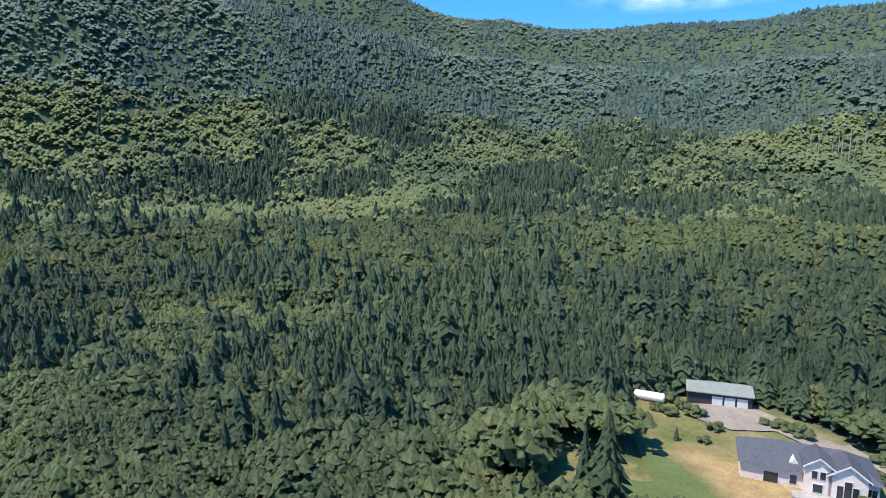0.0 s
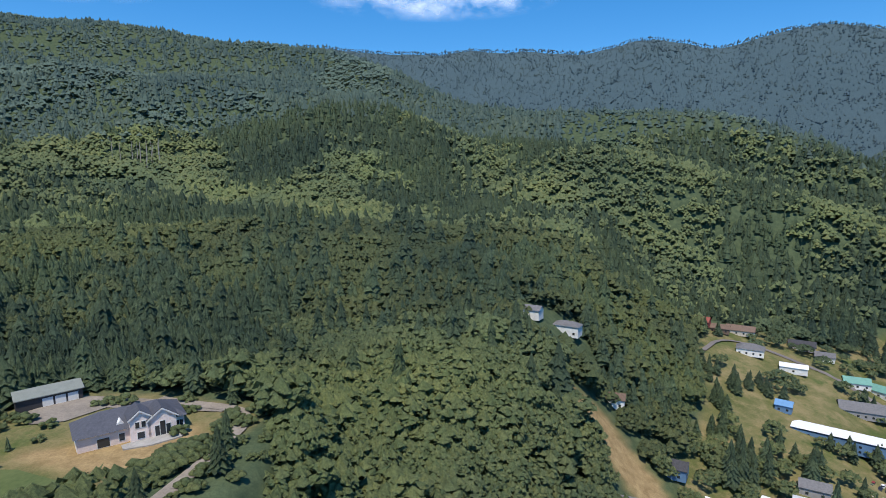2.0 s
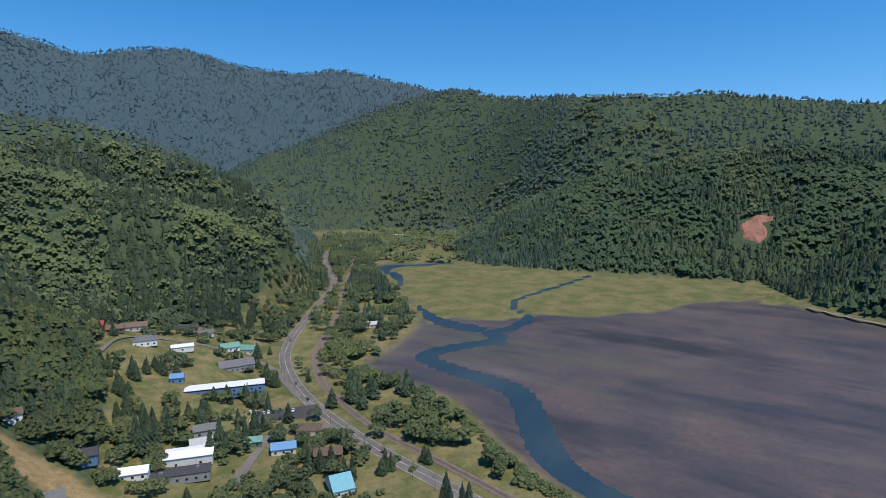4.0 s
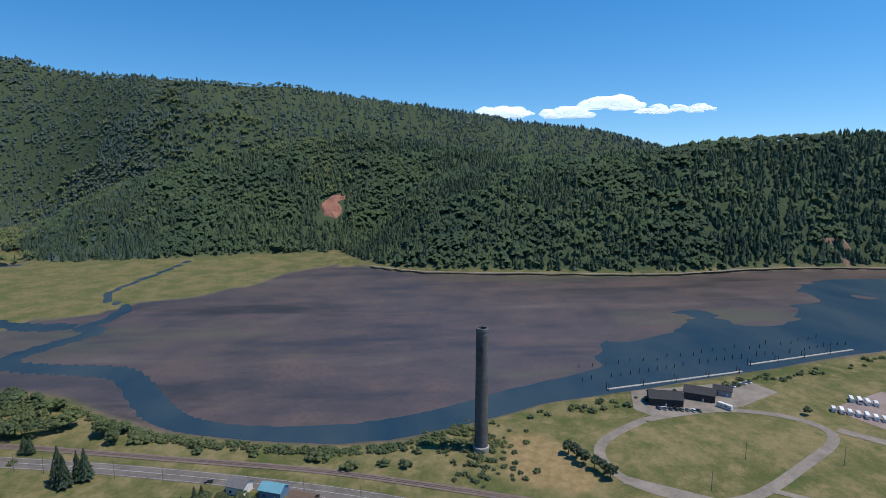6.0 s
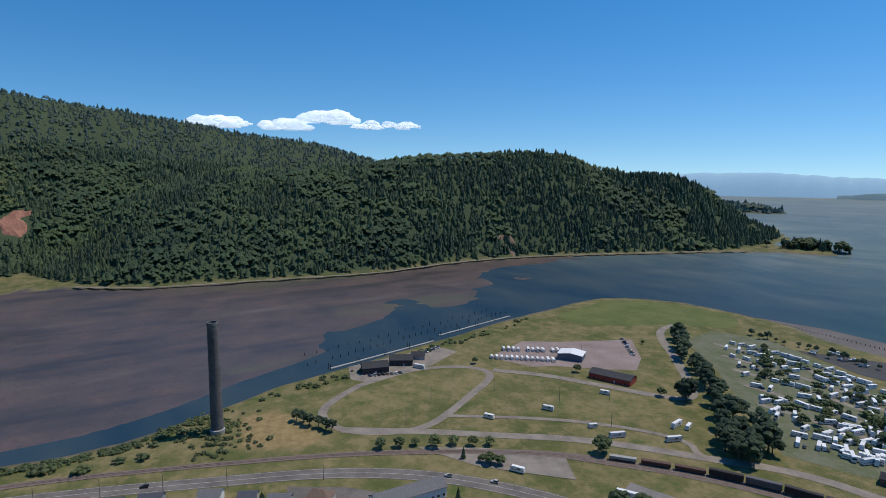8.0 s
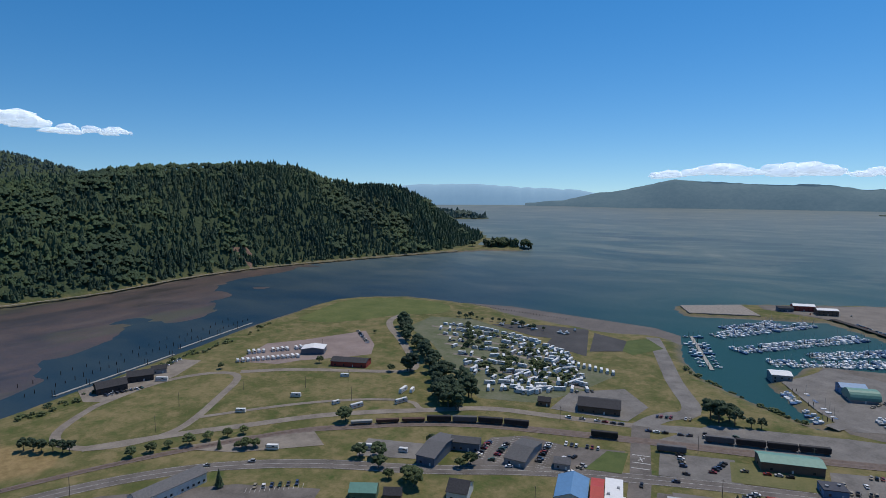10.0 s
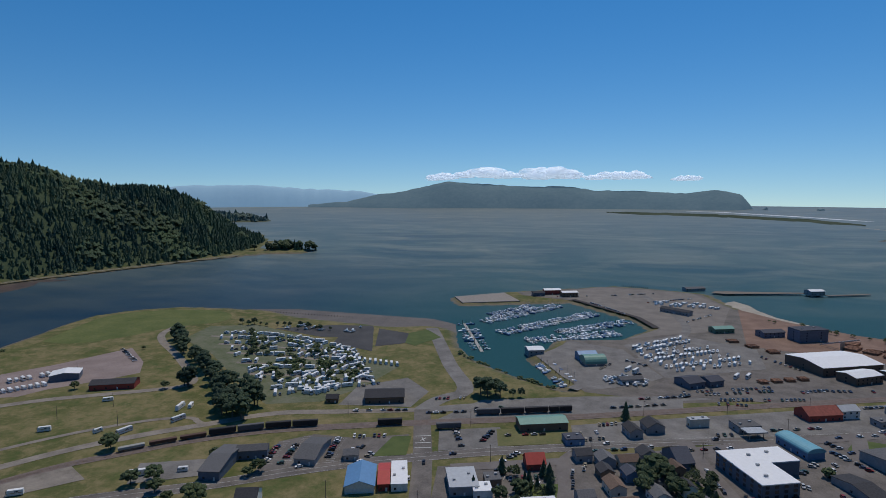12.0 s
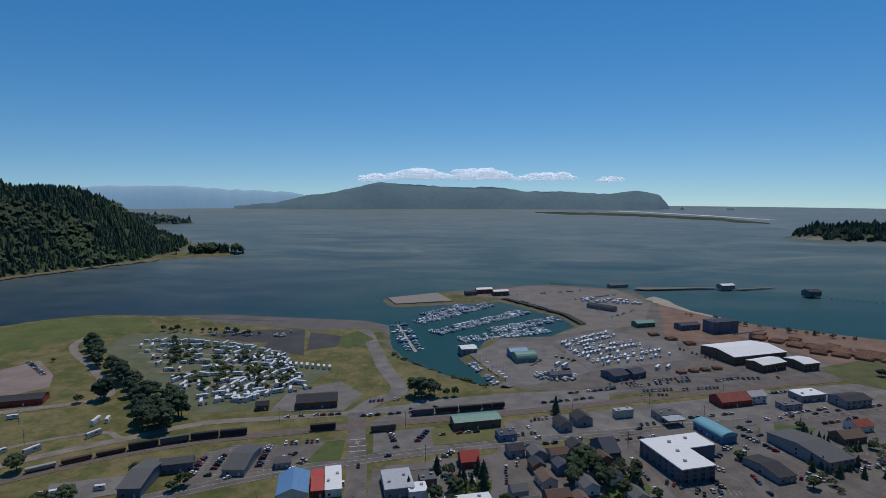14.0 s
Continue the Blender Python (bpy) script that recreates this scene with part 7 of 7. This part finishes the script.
# ---- planting ----
for x, y, s in ((-349, 186, 7), (-345, 196, 6.5), (-342, 206, 5), (-334, 215, 8), (-331, 227, 6), (-324, 236, 6.5), (-319, 245, 6), (-452, 324, 6), (-318, 402, 7), (-390, 386, 7), (-276, 297, 11), (-300, 232, 7), (-296, 236, 6), (-304, 229, 5), (-418, 500, 4), (-170, 290, 8), (-204, 300, 7), (-232, 262, 9), (-222, 268, 10), (-214, 258, 8)):
    tree_at(x, y, s, "leaf")
for x, y in ((-414, 154), (-408, 157), (-402, 159), (-396, 163), (-390, 166), (-386, 168)):
    tree_at(x, y, 9, "pine")
row = ((-412, 546), (-402, 535), (-392, 524), (-382, 512), (-371, 498), (-360, 488), (-348, 478), (-336, 467), (-322, 456), (-310, 446), (-298, 434), (-285, 420), (-272, 406), (-257, 391), (-248, 376), (-239, 362), (-232, 372), (-239, 394), (-226, 385), (-219, 356), (-228, 362), (-246, 385), (-262, 400), (-275, 415), (-304, 408), (-310, 414))
for x, y in row:
    for k in range(2):
        tree_at(x + pick.uniform(-4, 4), y + pick.uniform(-4, 4), pick.uniform(13, 20) * (0.8 if k else 1.0), "pine")
for k in range(44):
    u, v = pick.random(), pick.random()
    p = np.array((-392, 590)) * (1 - v) * (1 - u) + np.array((-243, 424)) * v * (1 - u) + np.array((-205, 535)) * (1 - v) * u + np.array((-158, 446)) * v * u
    tree_at(p[0], p[1] + 10 * (1 - v), pick.uniform(4, 8), pick.choice(("leaf", "leaf", "pine")))
for k in range(14):
    tree_at(-380 + 9 * k + pick.uniform(-3, 3), 622 + pick.uniform(-5, 5) - (k > 8) * 8, pick.uniform(5, 9), "pine")
for x, y, s in ((-62, 442, 15), (-56, 438, 17), (-50, 444, 14), (-46, 438, 13), (-58, 450, 12), (-36, 440, 8), (-30, 442, 8)):
    tree_at(x, y, s, "pine")
for x, y, s in ((54, 330, 14), (58, 322, 13), (48, 322, 11), (62, 312, 11), (46, 312, 10), (-20, 296, 9), (-30, 288, 8), (84, 330, 7), (80, 318, 7), (-6, 276, 8), (8, 284, 7), (176, 318, 7), (150, 350, 6), (70, 300, 9), (88, 300, 6), (210, 400, 6), (240, 372, 6)):
    tree_at(x, y, s, "leaf")
tree_at(46, 412, 15, "con")
for k in range(22):
    tree_at(pick.uniform(330, 440), pick.uniform(470, 540), pick.uniform(5, 9), "leaf")
for k in range(70):
    u = pick.random()
    i = int(u * 15)
    a, b = TOWN_SHORE[i + 1], TOWN_SHORE[i + 2]
    t = pick.random()
    x, y = a[0] + (b[0] - a[0]) * t + pick.uniform(6, 26), a[1] + (b[1] - a[1]) * t + pick.uniform(-8, 8)
    if min(math.hypot(x - p[0], y - p[1]) for p in HIGHWAY + RAIL) < 9:
        continue
    if y < -110:
        tree_at(x, y, pick.uniform(7, 12), "leaf")
    else:
        shrub_at(x, y, pick.uniform(2, 5))
# groves between the houses at the foot of the slope and along the highway
def grove(name, outline, count, seed, label, share=0.45, gap=7.0, density=0.0, lo=8, hi=14, lots=True, con_kind=CON_NEAR, leaf_kind=LEAF_NEAR):
    gr = np.random.RandomState(seed)
    o = np.array(outline, float)
    x, y = gr.uniform(o[:, 0].min(), o[:, 0].max(), count), gr.uniform(o[:, 1].min(), o[:, 1].max(), count)
    ok = (within(x, y, outline) > 0) & (fbm(x, y, 38.0, seed, 3) + density > gr.uniform(-0.12, 0.12, count))
    for line, half in ROADS:
        ok &= along(x, y, line) > half + 3.5
    for pts in LOTS if lots else ():
        ok &= within(x, y, pts) < -3
    ok &= along(x, y, RAIL) > 5
    ok &= within(x, y, BARE_SLOPE) < -1
    for b in bpy.data.objects:
        if b.get("category") in ("house", "building"):
            ok &= np.hypot(x - b.location.x, y - b.location.y) > gap
    p = np.stack([x, y, land(x, y)[0] - 0.3], -1)[ok]
    con = fbm(p[:, 0], p[:, 1], 55.0, seed + 5, 3) * 2 + gr.uniform(-0.35, 0.35, len(p)) < share - 0.5
    for kind, protos, mat, sel, k in (("conifers", con_kind, CONIFER, con, 1.3), ("broadleaf_trees", leaf_kind, BROADLEAF, ~con, 0.85)):
        w = p[sel]
        if len(w) == 0:
            continue
        which, cos, trs, base = gr.randint(0, 3, len(w)), [], [], 0
        for i, proto in enumerate(protos):
            q = w[which == i]
            co, tr = scatter_mesh(name, proto, q, gr.uniform(lo, hi, len(q)) * k, gr.uniform(0, 6, len(q)), gr.uniform(0.9, 1.3, len(q)), mat)
            cos.append(co)
            trs.append(tr + base)
            base += len(co)
        tagged(new(name + "_" + kind, quick_mesh(kind, np.concatenate(cos), np.concatenate(trs), mat)), label.format(kind.replace("_", " ")), "trees", kind="stuff")


grove("town_edge", ((-300, -195), (-298, -262), (-318, -310), (-350, -380), (-380, -480), (-420, -510), (-520, -530), (-600, -590), (-800, -770), (-960, -860), (-900, -690), (-700, -510), (-540, -385), (-470, -270), (-440, -150), (-420, -118), (-330, -140)), 8200, 31, "dark groves of {} between the houses", 0.38, 9.5, 0.2, 7, 12)
grove("highway_bank", ((-470, -140), (-500, -176), (-530, -240), (-540, -310), (-620, -335), (-690, -360), (-780, -440), (-870, -540), (-840, -590), (-700, -480), (-600, -410), (-520, -330), (-470, -240), (-452, -160)), 2600, 33, "leafy {} on the bank beside the highway", 0.1, 9, 0.3, 8, 14)
grove("valley_road", ((-540, -420), (-640, -500), (-760, -600), (-900, -740), (-1100, -980), (-1260, -1060), (-1330, -960), (-1150, -780), (-1000, -690), (-880, -560), (-790, -470), (-700, -470), (-620, -425)), 5600, 35, "leafy {} on both sides of the valley road", 0.25, 9, 0.55, 9, 15, con_kind=CON_HALF, leaf_kind=LEAF_HALF)
grove("highway_garden", ((-388, -40), (-368, 20), (-346, 75), (-322, 118), (-296, 108), (-326, 60), (-352, 0), (-370, -45)), 420, 45, "garden {} below the highway", 0.1, 7, 0.12, 4, 8)
for x, y, h, kind in ((-184, 252, 11, "leaf"), (-190, 256, 9, "leaf"), (-201, 251, 6, "leaf"), (-273, 193, 11, "con"), (-174, 284, 6, "leaf"), (-313, 222, 8, "con")):
    tree_at(x, y, h, kind)
grove("town_garden", ((-24, 262), (-60, 300), (-30, 322), (6, 350), (80, 380), (96, 330), (70, 260)), 420, 41, "garden {} between the town houses", 0.15, 8.5, -0.12, 4, 9, False)
grove("street_side", ((96, 280), (92, 320), (150, 372), (240, 440), (330, 455), (330, 300), (220, 270)), 480, 43, "street {} between shops and car parks", 0.2, 13, -0.26, 3.5, 7, False)
grove("harbour_scrub", ((236, 780), (284, 742), (326, 700), (423, 650), (470, 600), (500, 560), (460, 520), (410, 632), (320, 690), (276, 730)), 900, 47, "dark {} along the log yard shore", 0.1, 8, 0.3, 3.5, 7, False)
for row in ((166, 386, 178, 362, 8, 100), (181, 334, 190, 318, 6, 150), (121, 328, 127, 313, 6, 100), (121, 467, 187, 480, 20, 10), (117, 458, 140, 459, 7, 10), (212, 372, 232, 338, 11, 110), (100, 313, 132, 307, 9, 0), (-28, 311, -6, 308, 7, 0), (150, 300, 148, 330, 5, 170), (8, 300, 8, 330, 5, 0), (88, 318, 84, 346, 5, 170), (60, 362, 110, 380, 6, 70), (190, 412, 260, 438, 7, 70), (96, 588, 130, 560, 6, 30), (30, 520, 56, 560, 6, 30)):
    car_row(*row, fill=0.66)
for k in range(52):
    u, v = pick.gauss(0, 34), pick.gauss(0, 9)
    tree_at(-722 + u * 0.94 - v * 0.34, 1424 + u * 0.34 + v * 0.94, pick.uniform(13, 25), pick.choice(("pine", "leaf", "con")))
for k in range(60):
    u = pick.random()
    shrub_at(-470 - 90 * u + pick.uniform(2, 16), 140 + 330 * u, pick.uniform(1.5, 3.5))
for k in range(150):
    shrub_at(-424 + pick.gauss(0, 18), 104 + pick.gauss(0, 11), pick.uniform(1.2, 2.6))
for k in range(420):
    i = pick.choice((8, 9, 10, 11, 12, 13, 14, 15))
    a, b, t = TOWN_SHORE[i], TOWN_SHORE[i + 1], pick.random()
    shrub_at(a[0] + (b[0] - a[0]) * t + pick.uniform(1, 8) ** 1.2 * 0.8, a[1] + (b[1] - a[1]) * t, pick.uniform(1.2, 2.8))
for k in range(26):
    u = pick.random()
    shrub_at(-105 + 105 * u + pick.uniform(-4, 2), 560 - 95 * u, pick.uniform(1.5, 4))
for x0, y0, x1, y1, n, b in ((-40, 318, -22, 322, 5, 90), (20, 356, 60, 370, 7, 70), (12, 310, 16, 340, 5, 0), (90, 300, 86, 340, 7, 5), (96, 395, 120, 402, 5, 0), (140, 412, 176, 424, 7, 70), (150, 350, 164, 372, 6, 160), (230, 410, 262, 424, 6, 70), (262, 440, 300, 452, 7, 70), (30, 430, 80, 448, 8, 70), (214, 505, 250, 512, 8, 0), (190, 600, 214, 560, 9, 30), (60, 560, 84, 540, 5, 60), (-150, 388, -110, 398, 8, 80), (-74, 405, -40, 418, 6, 70)):
    car_row(x0, y0, x1, y1, n, b, 0.7)
for k in range(36):
    p = HIGHWAY[int(8 + k * 2.2)]
    pole_at(p[0] + 9, p[1] + 3, z=3)
for x, y in ((-400, 250), (-372, 215), (-390, 300), (-350, 330), (-330, 360), (-300, 330), (-420, 420), (-150, 380), (-60, 380), (0, 400), (60, 425), (120, 440), (180, 455), (-40, 330), (20, 352), (86, 360), (150, 410), (210, 400), (-120, 270), (-70, 270)):
    pole_at(x, y, z=3)
# valley trees beyond the marsh
VALLEY = ((-1000, -690), (-1100, -600), (-1240, -420), (-1350, -300), (-1340, -60), (-1480, 60), (-1900, -500), (-1700, -1200), (-1300, -1150), (-1180, -900))
vr = np.random.RandomState(9)
vx, vy = vr.uniform(-1900, -1000, 5200), vr.uniform(-1200, 60, 5200)
ok = (within(vx, vy, VALLEY) > 4) & (fbm(vx, vy, 120.0, 14) > -0.12)
vp = np.stack([vx, vy, land(vx, vy)[0]], -1)[ok]
for kind, protos, mat, sel in (("broadleaf_trees", LEAF_MID[0], BROADLEAF, vr.rand(len(vp)) < 0.7), ("conifers", CON_MID[0], CONIFER, None)):
    w = vp[sel] if sel is not None else vp[::4]
    co, tr = scatter_mesh("valley", protos, w, vr.uniform(9, 15, len(w)), vr.uniform(0, 6, len(w)), vr.uniform(0.9, 1.3, len(w)), mat)
    tagged(new("valley_" + kind, quick_mesh(kind, co, tr, mat)), f"loose groves of {kind.replace('_', ' ')} on the valley floor", "forest", kind="stuff")
# red earth cliff and bare quarry bench on the bay hills
def bare_face(x, y, w, d, label, mat):
    gx, gy = np.meshgrid(np.linspace(-w, w, 14), np.linspace(-d, d, 14), indexing="ij")
    zz = land(x + gx.ravel(), y + gy.ravel())[0] + 2.5 - 9 * np.clip(np.hypot(gx.ravel() / w, gy.ravel() / d) + fbm(x + gx.ravel(), y + gy.ravel(), 22.0, 8) * 0.9 - 0.5, 0, 1) ** 1.2 * 2 + fbm(gx.ravel(), gy.ravel(), 14.0, 5) * 3
    co = np.stack([x + gx.ravel(), y + gy.ravel(), zz], -1)
    i = np.arange(196).reshape(14, 14)
    a0, b0, c0, d0 = i[:-1, :-1], i[1:, :-1], i[1:, 1:], i[:-1, 1:]
    tr = np.concatenate([np.stack([a0, b0, c0], -1).reshape(-1, 3), np.stack([a0, c0, d0], -1).reshape(-1, 3)])
    return tagged(new("cliff", quick_mesh("cliff", co, tr, mat)), label, "cliff", kind="structure")


def polar_spot(az, r):
    return HUB[0] + r * math.sin(radians(az)), HUB[1] + r * math.cos(radians(az))


x, y = polar_spot(-94.6, 1135)
bare_face(x, y, 34, 30, "bare red earth cliff scar on the wooded hill", CLIFF)
x, y = polar_spot(-47.2, 1110)
bare_face(x, y, 30, 26, "bare pale quarry bench above the bay", EARTH)
shore_road = [polar_spot(a, float(table(np.array([a]), BAY_HILL)[0][0]) - 7) for a in np.arange(-90, -24, 1.5)]
plain("road", strip_bm(shore_road, 2.5, 0.35, 4.0), GRAVEL, "pale road along the foot of the bay hill", "road")
# a stand of pale dead trunks on the hillside
SNAG = worn("bleached_dead_wood", (0.22, 0.2, 0.18), (0.4, 0.37, 0.34), 0.6, 0.95)


def snag_at(x, y, h):
    e = tagged(empty("dead_tree", x, y, spot(x, y) - 0.3, pick.uniform(0, 360)), "bare pale dead trunk standing in the forest", "dead tree", "dead trunks on the hillside")
    part("trunk", lathe([(0.45, 0), (0.32, h * 0.5), (0.16, h * 0.9), (0.03, h)], 7), SNAG, e)
    for k in range(3):
        z, a, q = h * pick.uniform(0.35, 0.92), pick.uniform(0, 6.28), pick.uniform(1.0, 2.4)
        bm = lathe([(0.09, 0), (0.02, q)], 5)
        bmesh.ops.rotate(bm, verts=bm.verts, matrix=Matrix.Rotation(1.15, 3, "Y"))
        bmesh.ops.rotate(bm, verts=bm.verts, matrix=Matrix.Rotation(a, 3, "Z"))
        bmesh.ops.translate(bm, verts=bm.verts, vec=(0, 0, z))
        part("limb", bm, SNAG, e)


for k in range(14):
    snag_at(152 + pick.gauss(0, 15), -698 + pick.gauss(0, 9), pick.uniform(20, 27))
for x, y, n in ((-540, -500, 9), (-522, -474, 9), (-552, -490, 6), (-484, -520, 6), (-460, -500, 4), (-384, -268, 4), (-376, -262, 4), (-392, -288, 3), (-425, -290, 1), (-340, -285, 5), (-352, -292, 5), (-405, -112, 5)):
    for k in range(n):
        tree_at(x + pick.gauss(0, 6), y + pick.gauss(0, 6), pick.uniform(14, 22), "con")
for k in range(70):
    shrub_at(-150 + pick.gauss(0, 7), pick.uniform(-170, -100), pick.uniform(1.5, 3))
for k in range(60):
    shrub_at(pick.uniform(-430, -350), pick.uniform(-262, -150), pick.uniform(2, 4.5))
park_loose_cars()
plant_shrubs()
# patterns of which no copy was set out
for proto in CARS + CARS_FAR + CAMPERS + BOATS + [t for kind in TREES.values() for t in kind]:
    if proto.name not in used:
        for child in list(proto.children):
            bpy.data.objects.remove(child)
        bpy.data.objects.remove(proto)
